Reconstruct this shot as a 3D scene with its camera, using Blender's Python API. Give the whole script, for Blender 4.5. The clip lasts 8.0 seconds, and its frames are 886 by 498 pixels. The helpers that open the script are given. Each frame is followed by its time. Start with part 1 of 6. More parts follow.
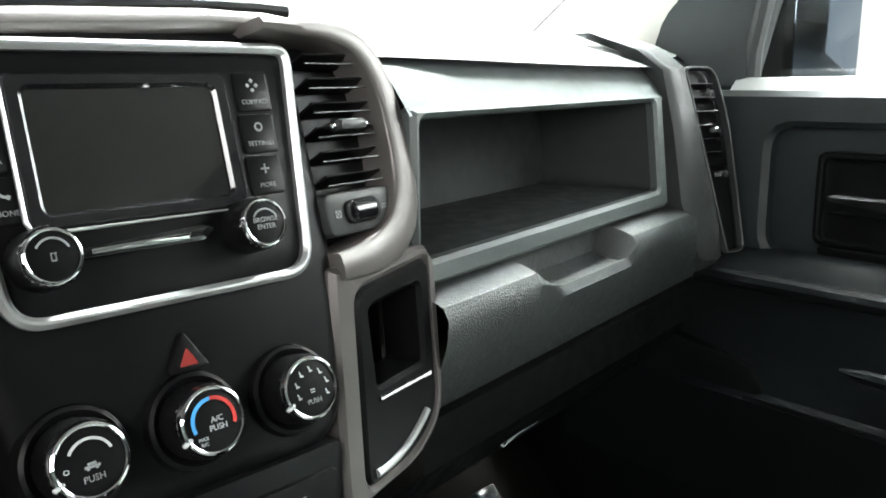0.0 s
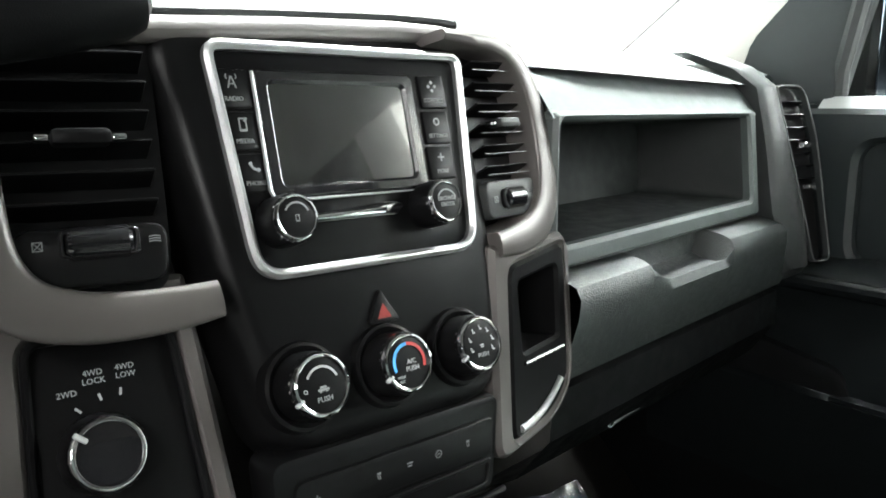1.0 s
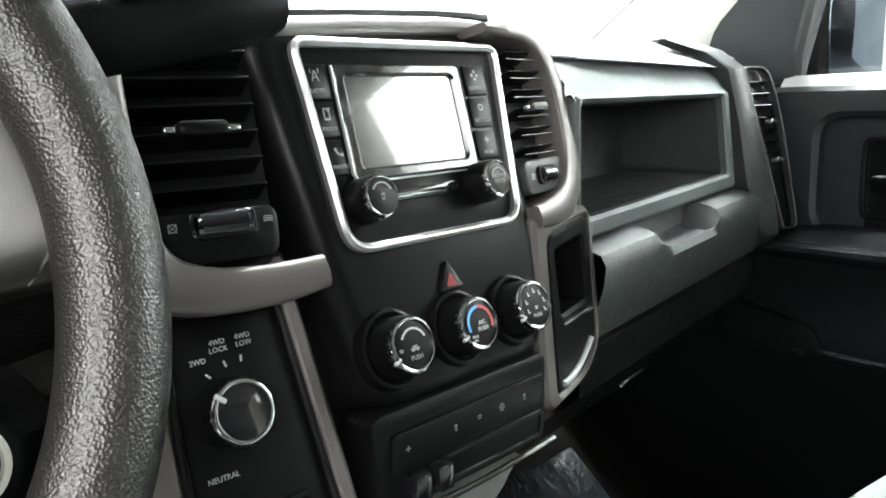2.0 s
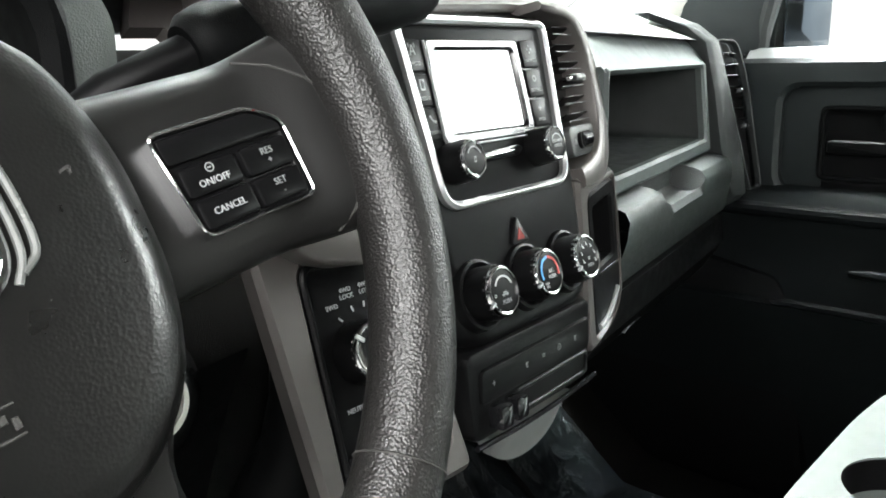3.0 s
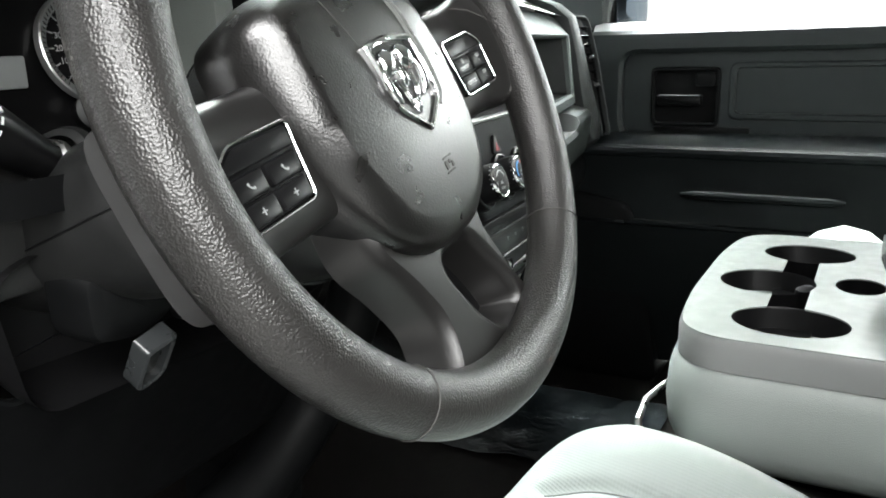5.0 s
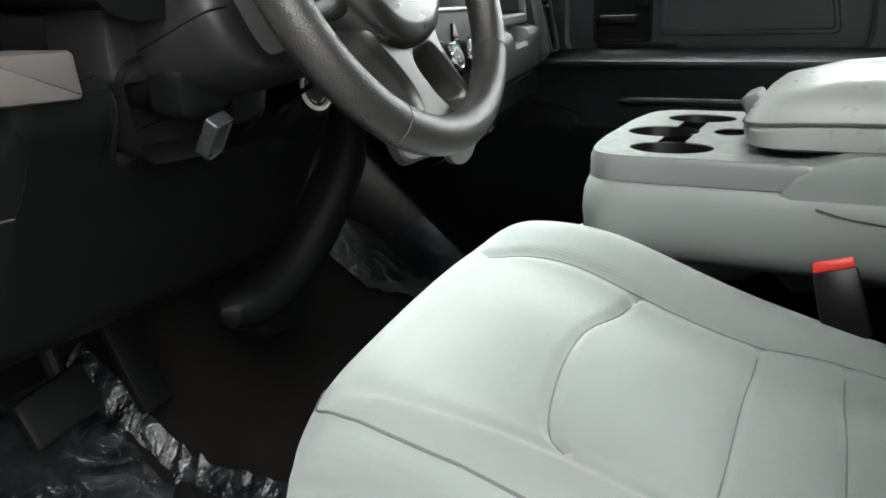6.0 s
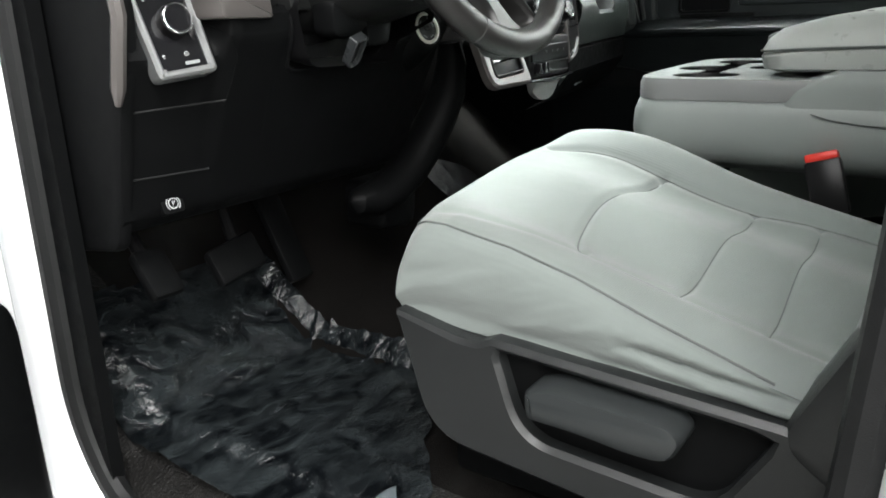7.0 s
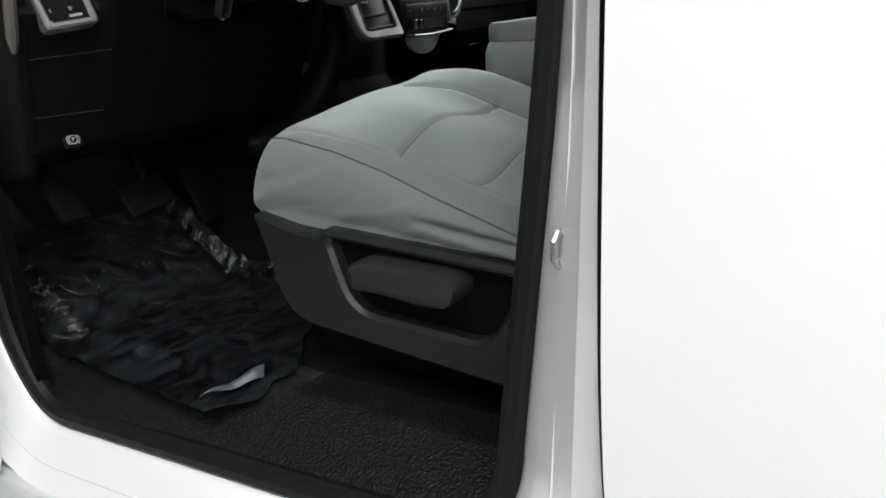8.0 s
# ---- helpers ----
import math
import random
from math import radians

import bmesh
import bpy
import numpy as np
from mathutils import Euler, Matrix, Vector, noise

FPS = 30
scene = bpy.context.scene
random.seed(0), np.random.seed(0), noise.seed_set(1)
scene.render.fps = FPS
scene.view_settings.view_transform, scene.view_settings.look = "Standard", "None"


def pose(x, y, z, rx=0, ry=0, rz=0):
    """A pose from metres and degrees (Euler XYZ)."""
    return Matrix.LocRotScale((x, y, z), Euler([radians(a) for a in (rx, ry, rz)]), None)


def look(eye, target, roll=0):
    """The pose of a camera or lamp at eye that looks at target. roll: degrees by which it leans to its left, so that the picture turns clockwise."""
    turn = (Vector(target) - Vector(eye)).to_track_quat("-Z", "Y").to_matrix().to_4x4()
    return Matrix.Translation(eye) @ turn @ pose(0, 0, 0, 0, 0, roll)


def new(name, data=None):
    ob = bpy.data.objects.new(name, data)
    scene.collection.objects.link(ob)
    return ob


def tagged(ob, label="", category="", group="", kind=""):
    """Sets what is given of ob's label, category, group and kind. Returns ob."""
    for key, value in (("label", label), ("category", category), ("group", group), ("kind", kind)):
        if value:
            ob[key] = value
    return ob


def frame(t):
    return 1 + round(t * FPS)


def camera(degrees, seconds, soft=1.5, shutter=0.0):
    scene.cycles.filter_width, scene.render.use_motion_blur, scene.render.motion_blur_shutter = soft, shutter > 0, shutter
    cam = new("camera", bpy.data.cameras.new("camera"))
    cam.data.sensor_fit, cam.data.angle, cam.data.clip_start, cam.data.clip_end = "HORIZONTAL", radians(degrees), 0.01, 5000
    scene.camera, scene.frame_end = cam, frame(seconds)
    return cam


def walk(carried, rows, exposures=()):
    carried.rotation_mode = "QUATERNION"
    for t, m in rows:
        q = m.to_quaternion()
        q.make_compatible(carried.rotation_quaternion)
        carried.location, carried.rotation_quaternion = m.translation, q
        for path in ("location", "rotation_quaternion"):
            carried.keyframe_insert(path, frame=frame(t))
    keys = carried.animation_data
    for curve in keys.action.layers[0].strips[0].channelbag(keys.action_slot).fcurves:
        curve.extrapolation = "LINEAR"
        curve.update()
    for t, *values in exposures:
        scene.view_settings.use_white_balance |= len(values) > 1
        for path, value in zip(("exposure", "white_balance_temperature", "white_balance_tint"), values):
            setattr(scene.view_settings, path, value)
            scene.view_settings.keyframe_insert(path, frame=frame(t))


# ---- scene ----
# ---- camera and walk ----
PATH = [
    (0, (-0.163, -0.462, 0.766), (1.112, 1.023, 0.351), -0.6),
    (0.5, (-0.219, -0.475, 0.756), (0.961, 1.097, 0.386), -0.2),
    (1, (-0.277, -0.481, 0.75), (0.913, 1.088, 0.396), 0.2),
    (2.5, (-0.442, -0.456, 0.745), (0.931, 0.939, 0.335), -2.3),
    (3, (-0.515, -0.436, 0.755), (0.913, 0.887, 0.297), -1.3),
    (3.5, (-0.588, -0.433, 0.755), (0.885, 0.841, 0.298), -1.7),
    (4, (-0.662, -0.437, 0.754), (0.832, 0.813, 0.3), -1.4),
    (4.2, (-0.697, -0.435, 0.753), (0.811, 0.797, 0.298), -1.2),
    (5.3, (-0.915, -0.447, 0.721), (0.826, 0.37, 0.171), -1.5),
    (5.5, (-0.964, -0.472, 0.711), (0.787, 0.3, 0.132), -1.2),
    (6, (-1.094, -0.57, 0.657), (0.608, 0.299, 0.066), -1.9),
    (6.5, (-1.222, -0.671, 0.617), (0.371, 0.379, 0.017), -2.5),
    (7, (-1.361, -0.771, 0.593), (0.197, 0.342, 0.015), -2.6),
    (7.5, (-1.469, -0.897, 0.576), (0.106, 0.191, -0.002), -3.0),
    (8, (-1.428, -1.064, 0.519), (0.133, 0.039, -0.07), -4.9),
]
cam = camera(58.1, 8.0, soft=1.8)
walk(cam, [(t, look(eye, target, roll)) for t, eye, target, roll in PATH],
     exposures=[(0.0, 0.3), (4.6, 0.3), (5.3, 0.25), (6.0, 0.05), (6.8, -0.1), (7.5, 0.0), (8.0, -1.35)])

# ---- world and light: a bright white photo hall, lit by added lamps ----
world = bpy.data.worlds.new("hall_light")
scene.world = world
world.use_nodes = True
wn = world.node_tree.nodes
wn["Background"].inputs["Color"].default_value = (0.945, 1.0, 0.985, 1)
wn["Background"].inputs["Strength"].default_value = 0.06


def hall_lamp(name, eye, target, w, h, watts, color=(0.93, 1.0, 0.975)):
    """A broad area lamp, out of view, added for the light of the hall."""
    la = bpy.data.lights.new(name, 'AREA')
    la.shape, la.size, la.size_y, la.energy, la.color = 'RECTANGLE', w, h, watts, color
    ob = new(name, la)
    ob.matrix_world = look(eye, target)
    return ob


hall_lamp("hall_lamp_front", (1.5, 0.62, 3.1), (0.45, 0.05, 0.6), 1.6, 0.7, 1700)
hall_lamp("hall_lamp_side", (-2.7, -1.7, 3.2), (-0.7, -0.55, 0.5), 3.4, 1.6, 380, (1.0, 1.0, 0.99))
# low lamp added for the highlight on the wheel cover's flank
hall_lamp("glint_fill_low", (-2.75, -2.95, 1.65), (-0.6, -0.4, 0.7), 2.4, 1.9, 215, (1.0, 1.0, 0.98))
# added so the screen reflects white and the console is lit
hall_lamp("screen_fill_rear", (2.95, -1.25, 1.85), (0.05, -0.3, 0.55), 2.1, 1.0, 85)


# ---- helpers ----
def M4(o, x, y, z):
    x, y, z = Vector(x).normalized(), Vector(y).normalized(), Vector(z).normalized()
    return Matrix(((x[0], y[0], z[0], o[0]), (x[1], y[1], z[1], o[1]), (x[2], y[2], z[2], o[2]), (0, 0, 0, 1)))


ID = Matrix.Identity(4)


def rrect(w, h, r, n=5, cx=0.0, cy=0.0):
    r = min(r, w / 2 - 1e-5, h / 2 - 1e-5)
    out = []
    for k, (sx, sy) in enumerate(((1, 1), (-1, 1), (-1, -1), (1, -1))):
        for i in range(n + 1):
            a = math.pi / 2 * (k + i / n)
            out.append((cx + sx * (w / 2 - r) + r * math.cos(a), cy + sy * (h / 2 - r) + r * math.sin(a)))
    return out


def rpoly(pts, r, n=5):
    """A polygon with rounded corners, counter-clockwise; r: one radius or one for each corner."""
    out = []
    m = len(pts)
    for i in range(m):
        p, a, b = Vector(pts[i]), Vector(pts[i - 1]), Vector(pts[(i + 1) % m])
        rr = r[i] if isinstance(r, (list, tuple)) else r
        da, db = (a - p), (b - p)
        k = min(rr, da.length * 0.48, db.length * 0.48)
        p0, p1 = p + da.normalized() * k, p + db.normalized() * k
        for j in range(n + 1):
            s = j / n
            q = p0 * (1 - s) ** 2 + p * 2 * s * (1 - s) + p1 * s * s
            out.append((q.x, q.y))
    return out


def circle(r, n=32, cx=0.0, cy=0.0, ry=None):
    ry = ry or r
    return [(cx + r * math.cos(2 * math.pi * i / n), cy + ry * math.sin(2 * math.pi * i / n)) for i in range(n)]


def offset(poly, d):
    """The polygon, counter-clockwise, grown outwards by d."""
    out, m = [], len(poly)
    for i in range(m):
        a, p, b = Vector(poly[i - 1]), Vector(poly[i]), Vector(poly[(i + 1) % m])
        n1, n2 = (p - a), (b - p)
        v = Vector((0, 0))
        for e in (n1, n2):
            if e.length > 1e-7:
                v += Vector((e.y, -e.x)).normalized()
        if v.length < 1e-6:
            v = Vector((0, 0))
        else:
            v.normalize()
        out.append((p.x + v.x * d, p.y + v.y * d))
    return out


def skin(bm, rings, closed=True, caps=(True, True), M=ID):
    vs = [[bm.verts.new(M @ Vector(p)) for p in ring] for ring in rings]
    n = len(vs[0])
    for a, b in zip(vs, vs[1:]):
        for i in range(n if closed else n - 1):
            j = (i + 1) % n
            bm.faces.new((a[i], a[j], b[j], b[i]))
    if caps[0]:
        bm.faces.new(list(reversed(vs[0])))
    if caps[1]:
        bm.faces.new(vs[-1])
    return vs


def prism(bm, poly, z0, z1, M=ID, b=0.0, back=False):
    """Extrudes a counter-clockwise outline from z0 up to z1, with a rounded upper edge."""
    rings = []
    if back and b:
        rings += [[(x, y, z0) for x, y in offset(poly, -b)], [(x, y, z0 + b) for x, y in poly]]
    else:
        rings.append([(x, y, z0) for x, y in poly])
    if b:
        rings.append([(x, y, z1 - b) for x, y in poly])
        rings.append([(x, y, z1 - b * 0.3) for x, y in offset(poly, -b * 0.3)])
        rings.append([(x, y, z1) for x, y in offset(poly, -b)])
    else:
        rings.append([(x, y, z1) for x, y in poly])
    skin(bm, rings, M=M)


def ring(bm, outer, inner, z0, z1, M=ID, b=0.0, zi=None):
    """A frame between two outlines with as many points; zi: how deep its inner wall goes."""
    zi = z0 if zi is None else zi
    lift = lambda poly, z: [(x, y, z) for x, y in poly]
    if b:
        rings = [lift(outer, z0), lift(outer, z1 - b), lift(offset(outer, -b), z1), lift(offset(inner, b), z1), lift(inner, z1 - b), lift(inner, zi)]
    else:
        rings = [lift(outer, z0), lift(outer, z1), lift(inner, z1), lift(inner, zi)]
    vs = skin(bm, rings, caps=(False, False), M=M)
    n = len(outer)
    for i in range(n):
        j = (i + 1) % n
        bm.faces.new((vs[-1][i], vs[-1][j], vs[0][j], vs[0][i]))


def tube(bm, pts, r, n=12, closed=False, M=ID, flat=1.0):
    """A tube along points; r one radius or one a point."""
    pts = [Vector(p) for p in pts]
    m = len(pts)
    rings, up = [], None
    for i, p in enumerate(pts):
        d = (pts[(i + 1) % m] - pts[i - 1]) if closed or 0 < i < m - 1 else (pts[1] - pts[0] if i == 0 else pts[-1] - pts[-2])
        d.normalize()
        if up is None:
            up = Vector((0, 0, 1)) if abs(d.z) < 0.9 else Vector((1, 0, 0))
        side = d.cross(up).normalized()
        up = side.cross(d).normalized()
        rr = r[i] if isinstance(r, (list, tuple)) else r
        rings.append([p + (side * math.cos(2 * math.pi * k / n) + up * flat * math.sin(2 * math.pi * k / n)) * rr for k in range(n)])
    if closed:
        rings.append(rings[0])
    skin(bm, rings, caps=(not closed, not closed), M=M)
    if closed:
        bmesh.ops.remove_doubles(bm, verts=bm.verts, dist=1e-6)


def box(bm, size, M=ID, b=0.0, seg=2):
    made = bmesh.ops.create_cube(bm, size=1.0, matrix=M @ Matrix.Diagonal((*size, 1)))
    if b:
        edges = list({e for v in made["verts"] for e in v.link_edges})
        bmesh.ops.bevel(bm, geom=edges, offset=b, segments=seg, affect='EDGES', profile=0.5)


def lathe(bm, prof, n=32, M=ID, caps=(True, True)):
    """Turns a profile of (radius, height) round the local z."""
    skin(bm, [[(r * math.cos(2 * math.pi * i / n), r * math.sin(2 * math.pi * i / n), z) for i in range(n)] for r, z in prof], caps=caps, M=M)


def sheet(bm, fn, nu, nv, thick=0.0, M=ID):
    """A grid fn(u, v) with u, v in 0..1; thick: a second layer that far down, closed round the rim."""
    top = [[bm.verts.new(M @ Vector(fn(i / nu, j / nv))) for j in range(nv + 1)] for i in range(nu + 1)]
    for i in range(nu):
        for j in range(nv):
            bm.faces.new((top[i][j], top[i + 1][j], top[i + 1][j + 1], top[i][j + 1]))
    if thick:
        t = Vector(thick) if not isinstance(thick, float) else Vector((0, 0, -thick))
        low = [[bm.verts.new(v.co + t) for v in row] for row in top]
        for i in range(nu):
            for j in range(nv):
                bm.faces.new((low[i][j + 1], low[i + 1][j + 1], low[i + 1][j], low[i][j]))
        rim = [(i, 0) for i in range(nu)] + [(nu, j) for j in range(nv)] + [(i, nv) for i in range(nu, 0, -1)] + [(0, j) for j in range(nv, 0, -1)]
        for (a, b), (c, d) in zip(rim, rim[1:] + rim[:1]):
            bm.faces.new((top[c][d], top[a][b], low[a][b], low[c][d]))


def band(bm, path, widths, z0, z1, M=ID, e=0.0025, n=6):
    """A flat strip with rounded shoulders along a smooth path; widths: its half widths."""
    P, W = [], []
    Q = [Vector(p) for p in path]
    Q = [Q[0] * 2 - Q[1]] + Q + [Q[-1] * 2 - Q[-2]]
    for i in range(1, len(Q) - 2):
        for k in range(n):
            t = k / n
            a, b, c, d = Q[i - 1], Q[i], Q[i + 1], Q[i + 2]
            P.append(0.5 * (2 * b + (c - a) * t + (2 * a - 5 * b + 4 * c - d) * t * t + (3 * b - a - 3 * c + d) * t ** 3))
            W.append(widths[i - 1] * (1 - t) + widths[i] * t)
    P.append(Q[-2])
    W.append(widths[-1])
    rings = []
    for i, p in enumerate(P):
        d = (P[min(i + 1, len(P) - 1)] - P[max(i - 1, 0)]).normalized()
        nx, ny, w = d.y, -d.x, W[i]
        at = lambda o, z: (p.x + nx * o, p.y + ny * o, z)
        rings.append([at(-w, z0), at(-w, z1 - e), at(-w + 0.4 * e, z1 - 0.3 * e), at(-w + e, z1), at(0, z1 + 0.4 * e), at(w - e, z1), at(w - 0.4 * e, z1 - 0.3 * e), at(w, z1 - e), at(w, z0)])
    skin(bm, rings, M=M)


def part(name, bm, material, parent=None, label="", smooth=35):
    me = bpy.data.meshes.new(name)
    bmesh.ops.recalc_face_normals(bm, faces=bm.faces)
    bm.to_mesh(me)
    bm.free()
    if smooth:
        me.polygons.foreach_set("use_smooth", [True] * len(me.polygons))
        me.set_sharp_from_angle(angle=radians(smooth))
    me.materials.append(material)
    ob = new(name, me)
    if parent:
        ob.parent = parent
    if label:
        ob["label"] = label
    return ob


def thing(name, label, category, group="", at=(0, 0, 0)):
    ob = new(name)
    ob.empty_display_size = 0.05
    return tagged(ob, label, category, group)


def text(name, words, size, M, material, parent, bold=0.0):
    cu = bpy.data.curves.new(name, "FONT")
    cu.body, cu.size, cu.align_x, cu.align_y = words, size, "CENTER", "CENTER"
    cu.extrude, cu.offset = 0.0002, bold
    cu.resolution_u = 2
    tmp = bpy.data.objects.new(name, cu)
    me = bpy.data.meshes.new_from_object(tmp)
    bpy.data.objects.remove(tmp)
    me.transform(M)
    me.materials.clear()
    me.materials.append(material)
    ob = new(name, me)
    ob.parent = parent
    return ob


def BM():
    return bmesh.new()


# ---- materials ----
def mat(name, color, rough=0.5, metal=0.0, grain=0.0, gscale=900.0, vary=0.12, vscale=14.0, coat=0.0, spec=0.5, gdist=0.0006, rvary=0.08, wear=0.0):
    m = bpy.data.materials.new(name)
    m.use_nodes = True
    nt = m.node_tree
    p = nt.nodes["Principled BSDF"]
    p.inputs["Roughness"].default_value = rough
    p.inputs["Metallic"].default_value = metal
    p.inputs["Coat Weight"].default_value = coat
    p.inputs["Specular IOR Level"].default_value = spec
    tc = nt.nodes.new("ShaderNodeTexCoord")
    n1 = nt.nodes.new("ShaderNodeTexNoise")
    n1.inputs["Scale"].default_value, n1.inputs["Detail"].default_value = vscale, 6.0
    nt.links.new(tc.outputs["Object"], n1.inputs["Vector"])
    mix = nt.nodes.new("ShaderNodeMix")
    mix.data_type = 'RGBA'
    c = Vector(color)
    mix.inputs["A"].default_value = (*(c * (1 - vary)), 1)
    mix.inputs["B"].default_value = (*(c * (1 + vary)), 1)
    nt.links.new(n1.outputs["Fac"], mix.inputs["Factor"])
    nt.links.new(mix.outputs["Result"], p.inputs["Base Color"])
    mr = nt.nodes.new("ShaderNodeMapRange")
    mr.inputs["From Min"].default_value, mr.inputs["From Max"].default_value = 0.3, 0.7
    mr.inputs["To Min"].default_value, mr.inputs["To Max"].default_value = max(0.02, rough - rvary), min(1.0, rough + rvary)
    n2 = nt.nodes.new("ShaderNodeTexNoise")
    n2.inputs["Scale"].default_value, n2.inputs["Detail"].default_value = vscale * 4, 5.0
    nt.links.new(tc.outputs["Object"], n2.inputs["Vector"])
    nt.links.new(n2.outputs["Fac"], mr.inputs["Value"])
    nt.links.new(mr.outputs["Result"], p.inputs["Roughness"])
    if grain:
        v = nt.nodes.new("ShaderNodeTexVoronoi")
        v.feature = 'SMOOTH_F1'
        v.inputs["Scale"].default_value, v.inputs["Smoothness"].default_value = gscale, 0.5
        nt.links.new(tc.outputs["Object"], v.inputs["Vector"])
        bp = nt.nodes.new("ShaderNodeBump")
        bp.inputs["Strength"].default_value, bp.inputs["Distance"].default_value = grain, gdist
        nt.links.new(v.outputs["Distance"], bp.inputs["Height"])
        nt.links.new(bp.outputs["Normal"], p.inputs["Normal"])
    return m


def fabric(name, color, scale=700.0, vary=0.1):
    """Woven cloth: two crossing wave bumps, soft sheen and faint soiling."""
    m = mat(name, color, rough=0.85, vary=vary, vscale=6.0, spec=0.25)
    nt = m.node_tree
    p = nt.nodes["Principled BSDF"]
    p.inputs["Sheen Weight"].default_value = 0.25
    tc = nt.nodes["Texture Coordinate"]
    ws = []
    for d in ('X', 'Y'):
        w = nt.nodes.new("ShaderNodeTexWave")
        w.bands_direction = d
        w.inputs["Scale"].default_value, w.inputs["Distortion"].default_value = scale / 6.28, 0.6
        nt.links.new(tc.outputs["Object"], w.inputs["Vector"])
        ws.append(w)
    add = nt.nodes.new("ShaderNodeMath")
    nt.links.new(ws[0].outputs["Fac"], add.inputs[0])
    nt.links.new(ws[1].outputs["Fac"], add.inputs[1])
    bp = nt.nodes.new("ShaderNodeBump")
    bp.inputs["Strength"].default_value, bp.inputs["Distance"].default_value = 0.2, 0.0005
    nt.links.new(add.outputs["Value"], bp.inputs["Height"])
    n3 = nt.nodes.new("ShaderNodeTexNoise")
    n3.inputs["Scale"].default_value, n3.inputs["Detail"].default_value = 22.0, 3.0
    nt.links.new(tc.outputs["Object"], n3.inputs["Vector"])
    b2 = nt.nodes.new("ShaderNodeBump")
    b2.inputs["Strength"].default_value, b2.inputs["Distance"].default_value = 0.25, 0.006
    nt.links.new(n3.outputs["Fac"], b2.inputs["Height"])
    nt.links.new(bp.outputs["Normal"], b2.inputs["Normal"])
    nt.links.new(b2.outputs["Normal"], p.inputs["Normal"])
    return m


def glass(name, tint=(1, 1, 1), rough=0.0):
    m = bpy.data.materials.new(name)
    m.use_nodes = True
    p = m.node_tree.nodes["Principled BSDF"]
    p.inputs["Base Color"].default_value = (*tint, 1)
    p.inputs["Transmission Weight"].default_value = 1.0
    p.inputs["Roughness"].default_value = rough
    p.inputs["IOR"].default_value = 1.45
    return m


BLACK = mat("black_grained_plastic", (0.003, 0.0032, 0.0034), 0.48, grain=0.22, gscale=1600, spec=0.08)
BLACKS = mat("black_satin_plastic", (0.0045, 0.0045, 0.0048), 0.32, vary=0.1, vscale=30, rvary=0.03, spec=0.13)
PIANO = mat("black_gloss_plastic", (0.008, 0.008, 0.009), 0.12, vary=0.2, coat=0.6)
DARKGREY = mat("charcoal_grained_plastic", (0.026, 0.028, 0.028), 0.45, grain=0.3, gscale=1200, spec=0.35)
DASHPAD = mat("slate_soft_dash_skin", (0.06, 0.07, 0.0685), 0.36, grain=0.4, gscale=900, gdist=0.0006, vary=0.25, rvary=0.06, spec=0.8)
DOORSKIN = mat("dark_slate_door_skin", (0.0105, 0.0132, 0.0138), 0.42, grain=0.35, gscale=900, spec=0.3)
# door skin again, darkened to put the shade low on the door into colour
DOORSHADE = mat("shaded_lower_door_skin", (0.0042, 0.0052, 0.0055), 0.5, grain=0.35, gscale=900, spec=0.08)
# dash skin made paler, so the panel beside the hood looks lit
HOODLIT = mat("lit_grey_green_hood_skin", (0.115, 0.128, 0.118), 0.45, grain=0.4, gscale=900, vary=0.12)
# coarser, darker dash skin: the shade on the glovebox front is in its colour
GLOVESHADE = mat("coarse_shaded_glovebox_skin", (0.024, 0.028, 0.0275), 0.36, grain=0.8, gscale=650, gdist=0.0009, vary=0.3, vscale=40, spec=0.6)
TAUPE = mat("taupe_metallic_paint", (0.098, 0.089, 0.085), 0.34, metal=0.3, vary=0.06, grain=0.06, gscale=2500, rvary=0.03)
SILVER = mat("satin_silver_plastic", (0.45, 0.46, 0.46), 0.34, metal=0.8, vary=0.03, rvary=0.02)
CHROME = mat("polished_chrome", (0.85, 0.85, 0.86), 0.08, metal=1.0, vary=0.01, rvary=0.0)
LEATHER = mat("dark_brown_grained_leather", (0.0125, 0.0118, 0.0112), 0.35, grain=0.5, gscale=900, gdist=0.0007, spec=0.62, vary=0.25, rvary=0.02)
WHEELPL = mat("dark_brown_wheel_plastic", (0.0085, 0.0082, 0.008), 0.33, vary=0.1, rvary=0.02, spec=0.5, grain=0.06, gscale=1500)
AIRBAG = mat("dark_brown_grained_cover", (0.0042, 0.0039, 0.0037), 0.29, grain=0.14, gscale=800, gdist=0.0007, rvary=0.02, spec=0.85)
SEATCLOTH = fabric("grey_green_seat_cloth", (0.145, 0.163, 0.154))
SEATSEAM = mat("grey_thread_and_crease_shade", (0.07, 0.077, 0.074), 0.85)
TILT = mat("dull_grey_plastic", (0.022, 0.024, 0.025), 0.3, spec=0.6)
TORN = mat("milky_torn_film", (0.10, 0.12, 0.13), 0.16, vary=0.4, vscale=60)
COLPL = mat("charcoal_column_plastic", (0.009, 0.0093, 0.0093), 0.4, grain=0.25, gscale=1500, spec=0.35)
# this grey paints the reflection along the cover's raised ridge
LITRIDGE = mat("lit_grey_ridge_plastic", (0.11, 0.115, 0.11), 0.28, grain=0.1, gscale=2000)
SEATVINYL = mat("pale_grey_vinyl", (0.165, 0.182, 0.174), 0.5, grain=0.25, gscale=1000, vary=0.06)
# glossier and lightened: the light from above is put into the lid's colour
LITVINYL = mat("lit_grey_armrest_vinyl", (0.27, 0.285, 0.27), 0.34, grain=0.2, gscale=1100, vary=0.06)
